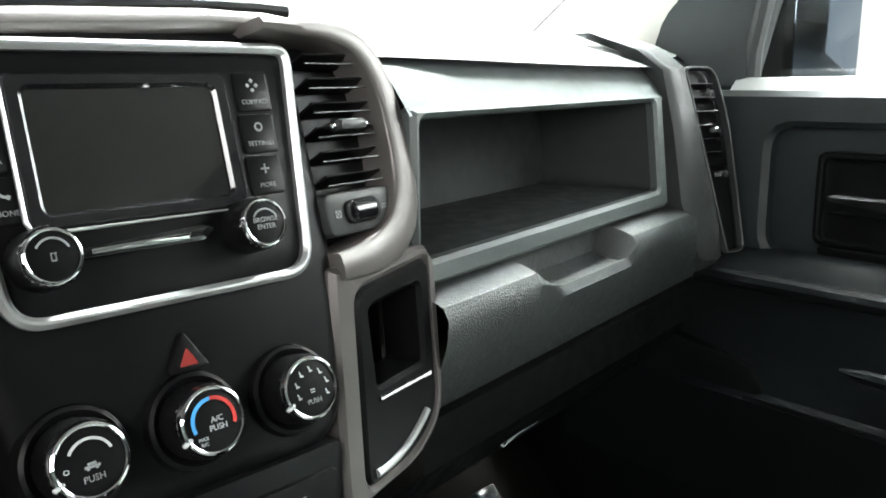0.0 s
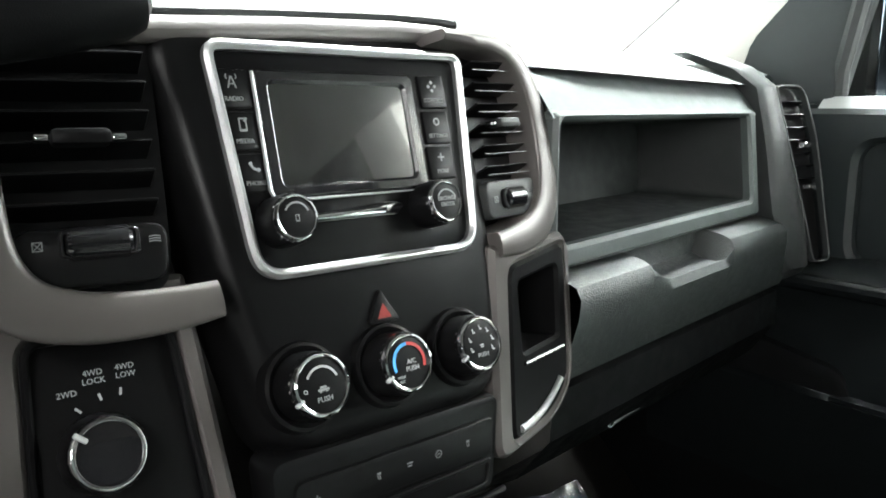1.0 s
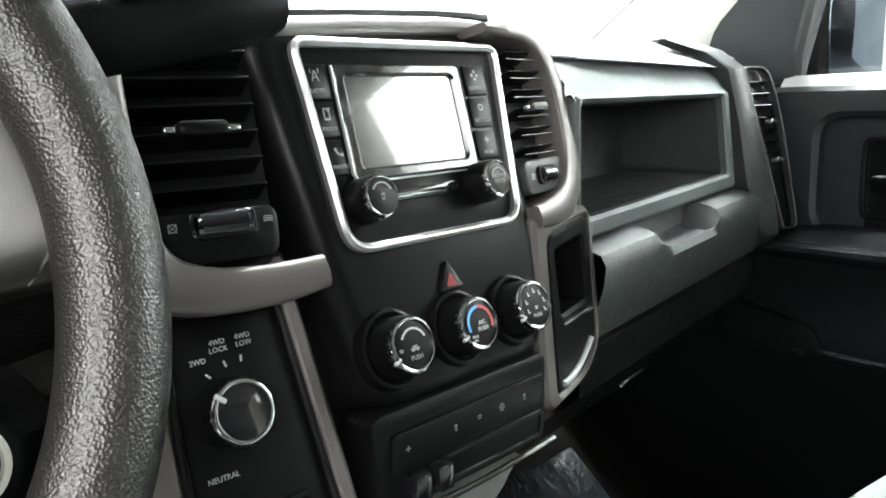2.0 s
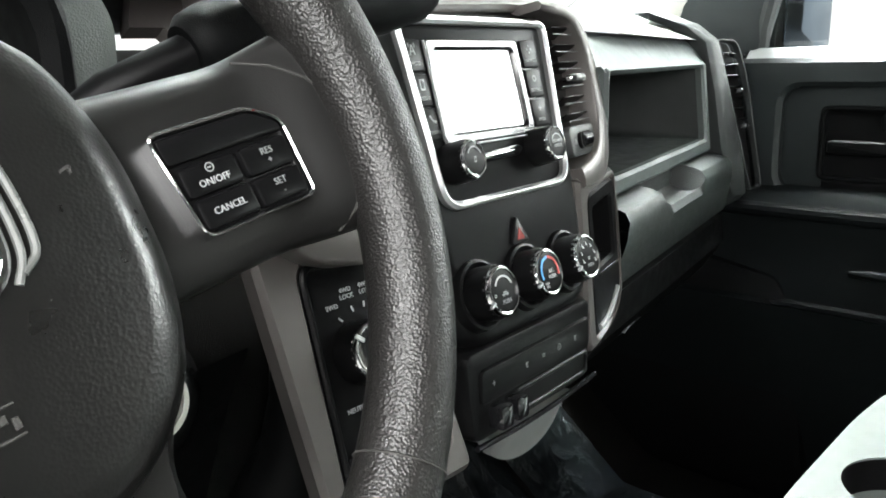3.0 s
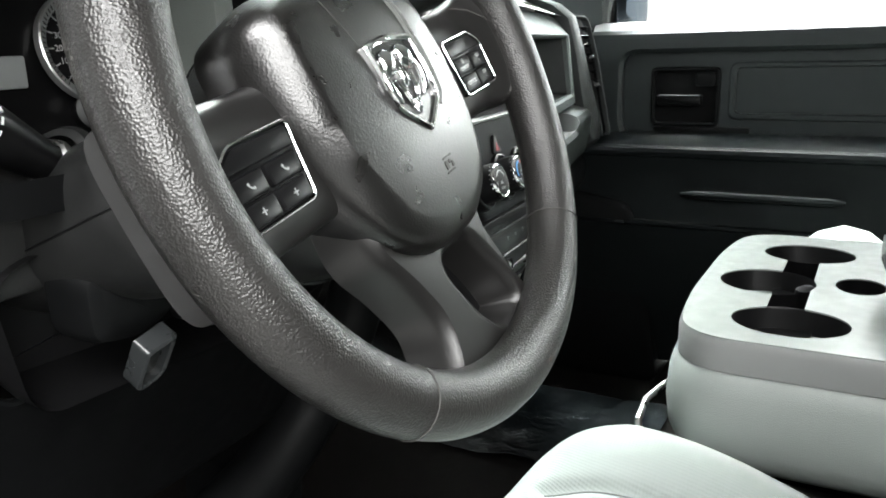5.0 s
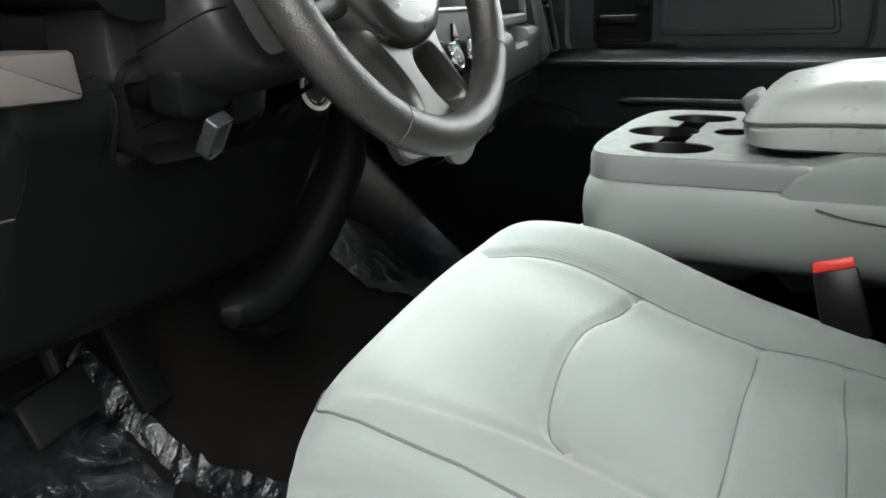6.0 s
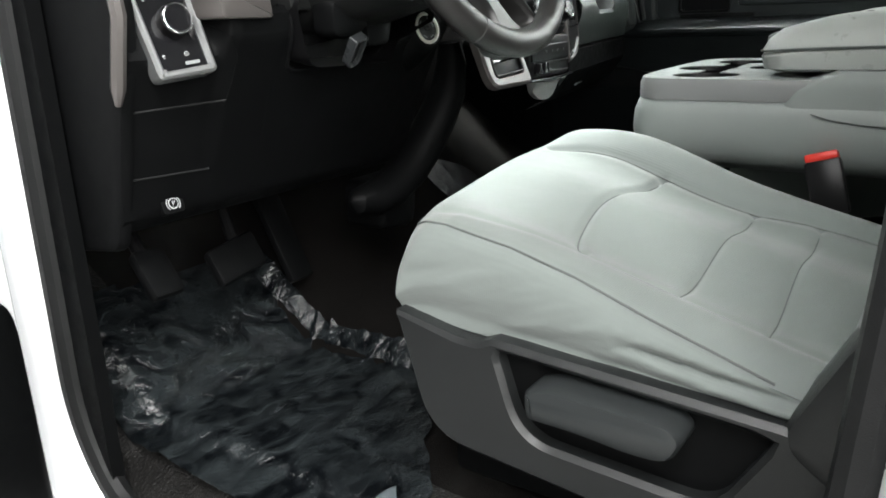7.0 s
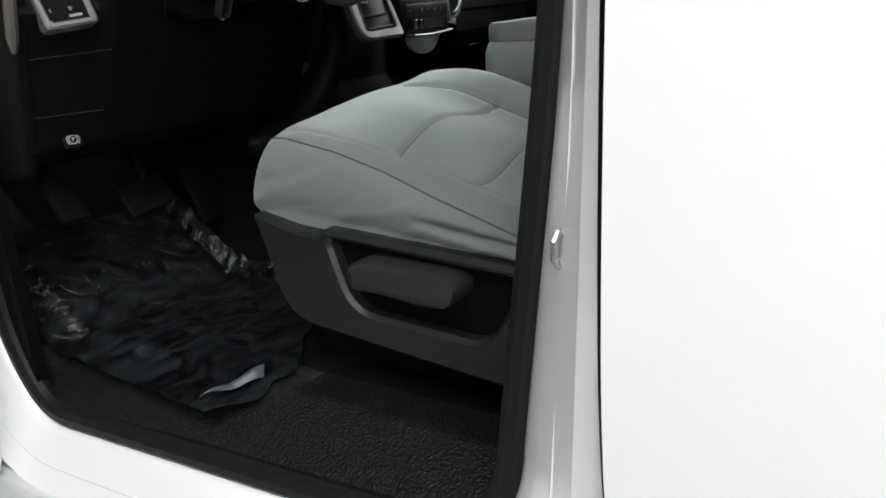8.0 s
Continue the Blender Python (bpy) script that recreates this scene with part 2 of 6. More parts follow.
# far darker than the dash skin, to hold the bin's inner shade in colour
BINSHADE = mat("shaded_slate_bin_lining", (0.015, 0.0172, 0.0168), 0.6, grain=0.2, gscale=1200, vary=0.1, spec=0.25)
CONSBAND = mat("mid_grey_plastic", (0.14, 0.145, 0.142), 0.4, grain=0.15, gscale=1500, vary=0.05)
CONSPLATE = mat("pale_grey_plastic", (0.16, 0.175, 0.166), 0.38, grain=0.12, gscale=1500, vary=0.05)
SEAM = mat("grey_thread", (0.035, 0.034, 0.032), 0.7)
CARPET = mat("black_carpet", (0.0045, 0.004, 0.0037), 0.95, grain=0.6, gscale=700, gdist=0.002, vary=0.5, vscale=14, spec=0.06)
RUBBER = mat("black_rubber_seal", (0.0085, 0.0088, 0.009), 0.5, grain=0.3, gscale=900, spec=0.25)
VINYLFLOOR = mat("black_vinyl_floor", (0.0065, 0.0062, 0.0058), 0.5, grain=0.8, gscale=260, gdist=0.0025, vary=0.95, vscale=55, spec=0.22)
WHITE = mat("white_car_paint", (0.86, 0.87, 0.88), 0.22, coat=0.6, vary=0.006, vscale=3, rvary=0.01)
LEVERPL = mat("slate_lever_plastic", (0.022, 0.0245, 0.025), 0.34, grain=0.2, gscale=1300, vary=0.04, rvary=0.02, spec=0.45)
SEATPL = mat("charcoal_seat_plastic", (0.0125, 0.0135, 0.0137), 0.36, grain=0.3, gscale=1100, spec=0.42)
CLOTHLIGHT = mat("pale_grey_headliner", (0.55, 0.54, 0.5), 0.9, grain=0.4, gscale=900)
HEADLINER = mat("grey_cloth_headliner", (0.24, 0.235, 0.225), 0.95, grain=0.4, gscale=900, spec=0.1)
REARCLOTH = mat("dark_grey_cloth_wall", (0.06, 0.06, 0.06), 0.95, grain=0.4, gscale=900, spec=0.1)
ICON = mat("white_print", (0.4, 0.41, 0.41), 0.5, vary=0.02)
ICONDIM = mat("grey_print", (0.22, 0.23, 0.23), 0.5, vary=0.02)
RED = mat("red_plastic", (0.5, 0.03, 0.02), 0.4, vary=0.05, spec=0.3)
REDPRINT = mat("red_print", (0.4, 0.02, 0.015), 0.45)
BLUEPRINT = mat("blue_print", (0.05, 0.28, 0.6), 0.4)
SCREEN = mat("dark_glass_screen", (0.004, 0.0045, 0.0045), 0.13, vary=0.3, coat=1.0, rvary=0.02, spec=1.0)
HAZARD = mat("dark_red_plastic", (0.2, 0.015, 0.012), 0.35, vary=0.05, spec=0.3)
MIRROR = mat("tinted_mirror_glass", (0.16, 0.2, 0.24), 0.06, metal=1.0, vary=0.02, rvary=0.0)
STEEL = mat("brushed_steel", (0.55, 0.55, 0.54), 0.3, metal=1.0, vary=0.1)
CREAM = mat("cream_ring_plastic", (0.7, 0.68, 0.62), 0.4)
CONCRETE = mat("grey_concrete", (0.28, 0.28, 0.27), 0.7, vary=0.08, vscale=1.5)
PANE = glass("clear_glass")


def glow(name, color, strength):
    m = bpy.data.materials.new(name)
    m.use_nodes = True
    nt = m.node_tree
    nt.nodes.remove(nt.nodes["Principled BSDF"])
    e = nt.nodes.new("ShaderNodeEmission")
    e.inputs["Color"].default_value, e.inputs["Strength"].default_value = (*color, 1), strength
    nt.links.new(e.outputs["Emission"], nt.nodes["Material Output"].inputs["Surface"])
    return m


BACKDROPGLOW = glow("glowing_white_backdrop", (0.96, 1.0, 0.985), 1.05)


def tiltframe(o, yaw=0.0, tilt=0.0):
    """A frame on a panel that faces the cab's rear: x along it, y up it, z out of it."""
    x = Vector((math.cos(radians(yaw)), math.sin(radians(yaw)), 0))
    f = Vector((x.y, -x.x, 0))
    z = f * math.cos(radians(tilt)) + Vector((0, 0, math.sin(radians(tilt))))
    return M4(o, x, z.cross(x), z)


T = Matrix.Translation


def RX(a):
    return Matrix.Rotation(radians(a), 4, 'X')


def RY(a):
    return Matrix.Rotation(radians(a), 4, 'Y')


def RZ(a):
    return Matrix.Rotation(radians(a), 4, 'Z')


SIDE = M4((0, 0, 0), (0, -1, 0), (0, 0, 1), (-1, 0, 0))   # outlines as (-y, z), seen from the driver's door, extruded outwards
FRONT = M4((0, 0, 0), (1, 0, 0), (0, 0, 1), (0, -1, 0))   # outlines as (x, z), seen from behind, extruded rearwards


def side_prism(bm, pts, x_in, x_out, r=0.02, b=0.006):
    """An outline in (y, z), extruded from x_in out to x_out (towards the driver's door)."""
    poly = rpoly([(-y, z) for y, z in pts], r)
    area = sum(a[0] * c[1] - c[0] * a[1] for a, c in zip(poly, poly[1:] + poly[:1]))
    if area < 0:
        poly.reverse()
    prism(bm, poly, -x_in, -x_out, M=SIDE, b=b)


# ---- the cab's shell ----
GROUND_Z = -0.62
bm = BM()
sheet(bm, lambda u, v: (-400 + 800 * u, -400 + 800 * v, GROUND_Z), 4, 4)
tagged(part("ground", bm, CONCRETE, smooth=0), "grey concrete floor of a bright hall", "floor", kind="structure")
# glowing panels added far beyond the windshield and the passenger side, for the hall
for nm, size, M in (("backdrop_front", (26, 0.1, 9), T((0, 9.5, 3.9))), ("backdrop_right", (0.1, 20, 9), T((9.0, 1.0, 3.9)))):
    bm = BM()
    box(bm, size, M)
    tagged(part(nm, bm, BACKDROPGLOW, smooth=0), "glowing white panel far away, standing in for the bright hall", "backdrop", kind="structure")

bm = BM()
def floor_z(x, y):
    z = 0.0
    if y > 0.22:
        z += (y - 0.22) * 0.75
    hump = max(0.0, 1 - ((x - 0.03) / 0.42) ** 2)
    z += 0.13 * hump ** 0.7 * min(1, max(0, (y + 1.2) / 0.8))
    return z
sheet(bm, lambda u, v: (-0.70 + 1.62 * u, -2.0 + 2.65 * v, floor_z(-0.70 + 1.62 * u, -2.0 + 2.65 * v)), 40, 50, 0.02)
tagged(part("floor", bm, CARPET), "black carpeted cab floor with a tunnel hump", "floor", kind="structure")

bm = BM()
sheet(bm, lambda u, v: (-0.86 + 1.82 * u, 0.62 + 0.05 * v, 0.2 + 0.58 * v), 6, 6, (0, 0.03, 0))
tagged(part("firewall", bm, CARPET), "black firewall behind the dashboard", "wall", kind="structure")

bm = BM()
sheet(bm, lambda u, v: (-0.74 + 1.58 * u, -1.95 + 2.05 * v, 1.28 - 0.05 * (2 * u - 1) ** 4 - 0.06 * v ** 6), 16, 16, -0.03)
tagged(part("ceiling", bm, HEADLINER), "grey cloth headliner", "ceiling", kind="structure")

bm = BM()
sheet(bm, lambda u, v: (-0.86 + 1.82 * u, -1.97 - 0.06 * v, -0.02 + 0.8 * v), 4, 4, (0, -0.03, 0))
tagged(part("wall_rear", bm, REARCLOTH), "grey rear wall of the cab", "wall", kind="structure")

# windshield: a raked pane between the dashboard and the roof
bm = BM()
sheet(bm, lambda u, v: (-0.8 + 1.7 * u, 0.72 - 0.1 * (2 * u - 1) ** 2 - 0.66 * v, 0.79 + 0.44 * v), 16, 8, 0.005)
ws = tagged(part("windshield", bm, PANE), "large clear raked windshield", "window", kind="structure")
ws.visible_shadow = False


# passenger side pillar trims
bm = BM()
for a, c in (((0.93, 0.345, 0.79), (0.82, 0.04, 1.25)),):
    d = Vector(c) - Vector(a)
    rings = []
    for k in range(7):
        s = k / 6
        p = Vector(a) + d * s
        w = 0.085 - 0.02 * s
        rings.append([p + Vector((0.05, w, 0)), p + Vector((-0.02, w * 0.8, -0.01)), p + Vector((-0.05, 0, -0.02)), p + Vector((-0.015, -w * 0.8, -0.01)), p + Vector((0.05, -w, 0))])
    skin(bm, rings)
tagged(part("pillar_right", bm, CLOTHLIGHT), "pale grey windshield pillar trim", "pillar", kind="structure")
bm = BM()
side_prism(bm, [(0.30, 0.74), (0.115, 0.745), (0.115, 0.77), (-0.0, 1.22), (0.10, 1.24), (0.235, 0.92), (0.268, 0.82)], 0.925, 0.885, r=0.015, b=0.01)
tagged(part("pillar_trim_right", bm, DOORSKIN), "dark triangular trim beside the passenger window", "trim", kind="structure")

# driver side: white body round the door opening
OPEN = [(0.262, 0.62), (0.278, 0.05), (0.20, -0.092), (-0.65, -0.05), (-0.718, 0.05), (-0.754, 0.60), (-0.72, 1.14), (-0.60, 1.2), (0.02, 1.2), (0.25, 0.95)]
def opening(grow):
    poly = rpoly([(-y, z) for y, z in OPEN], [0.02, 0.1, 0.16, 0.12, 0.12, 0.2, 0.1, 0.05, 0.1, 0.1], n=6)
    area = sum(a[0] * c[1] - c[0] * a[1] for a, c in zip(poly, poly[1:] + poly[:1]))
    if area < 0:
        poly.reverse()
    return offset(poly, grow)
body = thing("truck_body", "white painted truck body round the open door", "truck")
bm = BM()
def lean(p, k=1.0):
    """The rear pillar leans inwards as it rises."""
    return 0.19 * k * max(0.0, min(1.0, (p[0] - 0.45) / 0.2)) * max(0.0, min(0.45, p[1] - 0.11))


lift = lambda poly, x, k: [(p[0], p[1], -x - lean(p, k)) for p in poly]
skin(bm, [lift(opening(0.0), -0.83, 1.0), lift(opening(0.004), -0.842, 0.95), lift(opening(0.012), -0.852, 0.82), lift(opening(0.03), -0.866, 0.6), lift(opening(0.06), -0.884, 0.25), lift(opening(0.085), -0.90, 0.0)], caps=(False, False), M=SIDE)
part("door_frame", bm, WHITE, body)
bm = BM()
def seal_path(grow, x):
    return [SIDE @ Vector((p[0], p[1], -x - lean(p, 1.0 if grow < 0 else 0.35))) for p in opening(grow)]
tube(bm, seal_path(-0.012, -0.826), 0.019, n=10, closed=True)
part("door_seal", bm, RUBBER, body, "black rubber door seal")
bm = BM()
tube(bm, seal_path(0.052, -0.876), 0.004, n=6, closed=True)
part("gutter_bead", bm, WHITE, body)
# outer skin: rear door, gap and rocker
bm = BM()
GAP = lambda z: -0.838 - 0.010 * max(0.0, (z - 0.22) / 0.3) ** 1.2 - 0.012 * max(0.0, (0.16 - z) / 0.2) ** 1.5
def rear_skin(u, v):
    z = -0.25 + 1.0 * v
    y = GAP(z) - 0.0035 - 0.9 * u
    bulge = 0.03 * math.sin(math.pi * min(1, max(0, (z + 0.25) / 1.1)))
    return (-0.915 - bulge * (0.3 + 0.7 * min(1.0, u * 3)), y, z)
sheet(bm, rear_skin, 8, 20, (0.03, 0, 0))
part("rear_door", bm, WHITE, body, "white painted rear door")
bm = BM()
side_prism(bm, [(0.42, -0.165), (-0.84, -0.14), (-0.84, -0.30), (0.42, -0.30)], -0.80, -0.90, r=0.03, b=0.02)
part("rocker_panel", bm, WHITE, body)
bm = BM()
def bstrip(u, v):
    z = -0.12 + 1.1 * v
    y0 = -0.797 - 0.068 * max(0.0, z - 0.05)
    return (-0.899 - 0.015 * math.sin(math.pi * v) * u, y0 + min(0.0, GAP(z) + 0.002 - y0) * u, z)
sheet(bm, bstrip, 4, 12, (0.03, 0, 0))
part("b_pillar", bm, WHITE, body)
bm = BM()
def fender(u, v):
    return (-0.895 - 0.06 * u, 0.31 + 0.5 * u, -0.25 + 1.05 * v)
sheet(bm, fender, 6, 8, (0.03, 0, 0))
part("hinge_pillar", bm, WHITE, body)
# dark strip added to draw the door gap as a dark line
bm = BM()
sheet(bm, lambda u, v: (-0.9045 - 0.012 * math.sin(math.pi * (0.1 + v) / 1.1), GAP(-0.02 + 1.0 * v) + 0.003 - 0.011 * u, -0.02 + 1.0 * v), 2, 24, (0.008, 0, 0))
part("gap_strip", bm, BLACKS, body, "dark strip along the gap before the rear door")
# striker
bm = BM()
tube(bm, [(-0.82, -0.792, 0.334), (-0.850, -0.786, 0.334), (-0.868, -0.783, 0.333), (-0.873, -0.782, 0.327), (-0.873, -0.782, 0.312), (-0.868, -0.783, 0.306), (-0.850, -0.786, 0.305), (-0.82, -0.792, 0.305)], 0.0035, n=8)
part("door_striker", bm, STEEL, body, "steel door striker loop")
# sill plate
def sill_z(x):
    """Height of the worn scuff plate across the sill."""
    u = (x + 0.836) / 0.19
    return -0.07 + 0.081 * min(1.0, u * 1.6) ** 0.7 if 0 <= u <= 1 else -1.0


bm = BM()
sheet(bm, lambda u, v: (-0.836 + 0.19 * u, 0.6 - 1.5 * v, sill_z(-0.836 + 0.19 * u) + 0.003 * noise.noise(Vector((u * 5, v * 34, 1.7))) + 0.75 * max(0.0, 0.38 - 1.5 * v) + 0.33 * max(0.0, 1.5 * v - 1.29)), 24, 90, 0.02)
part("sill_plate", bm, VINYLFLOOR, body, "black scuff plate along the sill")
# kick panel on the driver's side
bm = BM()
sheet(bm, lambda u, v: (-0.832 + 0.03 * u, 0.2 + 0.45 * u, -0.03 + 0.75 * v), 6, 8, (0.02, 0, 0))
part("kick_panel", bm, BLACK, body)
# left rear side inside, so the cab is closed
bm = BM()
sheet(bm, lambda u, v: (-0.725, -0.80 - 1.2 * u, -0.02 + 0.8 * v), 2, 2, (-0.03, 0, 0))
part("rear_inner_panel", bm, DOORSKIN, body)

# open driver door, hinged at the front
door = thing("driver_door", "open white driver door with a black inner trim", "door")
DM = T((-0.9, 0.30, 0.0)) @ RZ(-72)
bm = BM()
prism(bm, rpoly([(0.0, -0.2), (0.98, -0.2), (1.0, 0.75), (0.0, 0.75)], 0.08), -0.06, 0.06, M=DM @ M4((0, 0, 0), (0, -1, 0), (0, 0, 1), (-1, 0, 0)), b=0.02, back=True)
part("door_shell", bm, WHITE, door)
bm = BM()
prism(bm, rpoly([(0.045, -0.10), (0.95, -0.10), (0.95, 0.72), (0.4, 0.72), (0.2, 0.32), (0.045, 0.29)], [0.09, 0.09, 0.05, 0.1, 0.1, 0.06]), 0.06, 0.1, M=DM @ M4((0, 0, 0), (0, -1, 0), (0, 0, 1), (-1, 0, 0)) @ Matrix.Diagonal((1, 1, -1, 1)), b=0.02)
part("door_trim", bm, BLACK, door, "black inner trim panel")

# kick panel on the passenger's side
bm = BM()
side_prism(bm, [(0.0, 0.37), (0.02, 0.40), (0.66, 0.5), (0.66, 0.0), (-0.06, 0.0), (-0.03, 0.2)], 0.95, 0.775, r=0.03, b=0.015)
tagged(part("kick_panel_right", bm, BLACK), "black kick panel in the passenger footwell", "trim", kind="structure")

# ---- passenger door and right side ----
pdoor = thing("passenger_door", "dark slate passenger door panel with a recessed handle", "door")
bm = BM()
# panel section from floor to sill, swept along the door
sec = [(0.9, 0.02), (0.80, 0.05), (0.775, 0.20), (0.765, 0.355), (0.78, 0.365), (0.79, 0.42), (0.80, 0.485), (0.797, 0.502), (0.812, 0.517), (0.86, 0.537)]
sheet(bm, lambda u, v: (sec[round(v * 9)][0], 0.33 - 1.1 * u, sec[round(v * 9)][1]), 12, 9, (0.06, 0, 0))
part("lower_panel", bm, DOORSHADE, pdoor)
bm = BM()
PD = M4((0.88, 0, 0), (0, -1, 0), (0, 0, 1), (-1, 0, 0))     # (-y, z), out towards the cab
ring(bm, rpoly([(-0.33, 0.52), (0.78, 0.52), (0.78, 0.748), (-0.33, 0.748)], 0.01), rpoly([(-0.062, 0.53), (0.60, 0.53), (0.60, 0.702), (-0.062, 0.702)], 0.035), -0.03, 0.022, M=PD, b=0.008)
part("upper_panel", bm, DOORSKIN, pdoor)
bm = BM()
ring(bm, rpoly([(-0.07, 0.524), (0.605, 0.524), (0.605, 0.711), (-0.07, 0.711)], 0.035), rpoly([(0.0, 0.553), (0.135, 0.553), (0.135, 0.668), (0.0, 0.668)], 0.012), -0.02, 0.0, M=PD, b=0.004)
part("recess_plate", bm, DOORSKIN, pdoor)
bm = BM()
ring(bm, rpoly([(-0.003, 0.55), (0.138, 0.55), (0.138, 0.671), (-0.003, 0.671)], 0.014), rpoly([(0.004, 0.557), (0.131, 0.557), (0.131, 0.664), (0.004, 0.664)], 0.010), -0.006, 0.005, M=PD, b=0.002)
part("handle_bezel", bm, BLACK, pdoor)
bm = BM()
prism(bm, rpoly([(-0.005, 0.548), (0.14, 0.548), (0.14, 0.673), (-0.005, 0.673)], 0.01), -0.035, -0.028, M=PD)
part("handle_recess", bm, BLACKS, pdoor)
bm = BM()
prism(bm, rpoly([(0.008, 0.592), (0.1, 0.592), (0.1, 0.614), (0.008, 0.614)], 0.006), -0.02, 0.0, M=PD, b=0.005)
part("door_handle", bm, BLACK, pdoor, "charcoal pull handle in its recess")
bm = BM()
prism(bm, rpoly([(0.088, 0.632), (0.128, 0.632), (0.128, 0.66), (0.088, 0.66)], 0.008), -0.02, 0.004, M=PD, b=0.004)
part("lock_button", bm, BLACK, pdoor)
bm = BM()
ring(bm, rpoly([(0.155, 0.565), (0.545, 0.565), (0.525, 0.68), (0.155, 0.68)], 0.02), rpoly([(0.168, 0.578), (0.53, 0.578), (0.512, 0.668), (0.168, 0.668)], 0.014), -0.006, 0.006, M=PD, b=0.003)
prism(bm, rpoly([(0.16, 0.57), (0.538, 0.57), (0.52, 0.675), (0.16, 0.675)], 0.018), -0.008, 0.001, M=PD)
part("pad", bm, DOORSKIN, pdoor)
bm = BM()
prism(bm, rpoly([(0.005, 0.535), (0.2, 0.535), (0.2, 0.549), (0.005, 0.549)], 0.004), -0.01, 0.004, M=PD, b=0.002)
part("switch_slot", bm, BLACKS, pdoor)
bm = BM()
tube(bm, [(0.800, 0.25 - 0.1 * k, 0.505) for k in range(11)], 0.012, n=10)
part("armrest_roll", bm, DOORSHADE, pdoor)
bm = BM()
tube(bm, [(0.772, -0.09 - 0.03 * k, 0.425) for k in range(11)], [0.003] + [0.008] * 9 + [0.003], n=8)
part("pocket_ridge", bm, DOORSHADE, pdoor)
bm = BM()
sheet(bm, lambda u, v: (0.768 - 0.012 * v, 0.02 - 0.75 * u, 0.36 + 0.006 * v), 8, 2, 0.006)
part("pocket_lip", bm, DOORSHADE, pdoor)
bm = BM()
sheet(bm, lambda u, v: (0.888 + 0.03 * v - 0.05 * v * v, 0.13 - 0.88 * u, 0.745 + 0.02 * math.sin(v * math.pi) ), 8, 6, 0.01)
part("window_sill", bm, SILVER, pdoor, "pale sill strip under the glass")
bm = BM()
sheet(bm, lambda u, v: (0.93 - 0.1 * v ** 1.3, 0.30 - 1.05 * u, 0.75 + 0.43 * v), 6, 8, (0.004, 0, 0))
win = part("window_glass", bm, PANE, pdoor)
win.visible_shadow = False
bm = BM()
tube(bm, [(0.905, 0.118, 0.752), (0.895, 0.112, 0.80), (0.83, 0.0, 1.2)], 0.012, n=8)
part("window_channel", bm, DARKGREY, pdoor)

bm = BM()
sheet(bm, lambda u, v: (0.9 - 0.07 * max(0, v - 0.6) / 0.4, -0.78 - 0.14 * u, 0.0 + 1.24 * v), 4, 10, (0.05, 0, 0))
tagged(part("pillar_middle_right", bm, CLOTHLIGHT), "pale grey centre pillar on the passenger side", "pillar", kind="structure")
bm = BM()
sheet(bm, lambda u, v: (0.87, -0.92 - 1.08 * u, 0.0 + 0.76 * v), 4, 4, (0.05, 0, 0))
tagged(part("wall_rear_right", bm, DOORSKIN), "dark rear door panel on the passenger side", "wall", kind="structure")
bm = BM()
sheet(bm, lambda u, v: (0.83, -1.75 - 0.25 * u, 0.7 + 0.55 * v), 2, 2, (0.05, 0, 0))
tagged(part("pillar_rear_right", bm, CLOTHLIGHT), "pale grey rear corner pillar", "pillar", kind="structure")
# outside mirror beyond the passenger window
mir = thing("side_mirror", "dark side mirror housing outside the passenger window", "mirror")
bm = BM()
box(bm, (0.19, 0.08, 0.27), T((1.15, 0.165, 0.875)) @ RZ(-12), b=0.03)
part("housing", bm, BLACK, mir)
bm = BM()
box(bm, (0.155, 0.006, 0.235), T((1.142, 0.1245, 0.875)) @ RZ(-12), b=0.002)
part("mirror_glass", bm, MIRROR, mir)
bm = BM()
box(bm, (0.1, 0.05, 0.06), T((1.02, 0.22, 0.81)) @ RZ(-12), b=0.012)
part("mirror_arm", bm, BLACK, mir)

# ---- dashboard ----
dash = thing("dashboard", "black and slate dashboard with taupe trim", "dashboard")
ST = tiltframe((0.008, -0.012, 0.714), 4, 15)


class Swept:
    """The passenger fascia: x along it, y up, z out; it sweeps forward a little more the higher up."""
    def __matmul__(self, p):
        k = 0.215 + 0.035 * (p[1] - 0.6) / 0.17
        return Vector((0.2 + 0.975 * p[0] + 0.2 * p[2], k * p[0] - 0.97 * p[2], p[1]))


PF = Swept()
L = 0.525


def fascia(bm, u0, u1, prof, n=8, thick=0.0):
    """Sweeps a profile of (out, height) along the passenger side."""
    sheet(bm, lambda u, v: PF @ Vector((u0 + (u1 - u0) * u, prof[round(v * (len(prof) - 1))][1], prof[round(v * (len(prof) - 1))][0])), n, len(prof) - 1)


# top pad
bm = BM()
edge = [(-0.86, -0.03, 0.70), (-0.72, -0.06, 0.775), (-0.45, -0.04, 0.835), (-0.28, 0.0, 0.80), (-0.13, 0.02, 0.79), (0.06, 0.035, 0.803), (0.185, 0.03, 0.779), (0.30, 0.047, 0.7775), (0.5, 0.092, 0.775), (0.7, 0.142, 0.774), (0.80, 0.17, 0.79), (0.87, 0.2, 0.78)]
def pad(u, v):
    k = u * (len(edge) - 1)
    i = min(int(k), len(edge) - 2)
    a, c = Vector(edge[i]), Vector(edge[i + 1])
    p = a + (c - a) * (k - i)
    far = Vector((p.x, 0.66, 0.80))
    q = p + (far - p) * v
    q.z += 0.045 * math.sin(math.pi * min(1, v * 1.15 + 0.02)) ** 0.8
    return q
sheet(bm, pad, 44, 14)
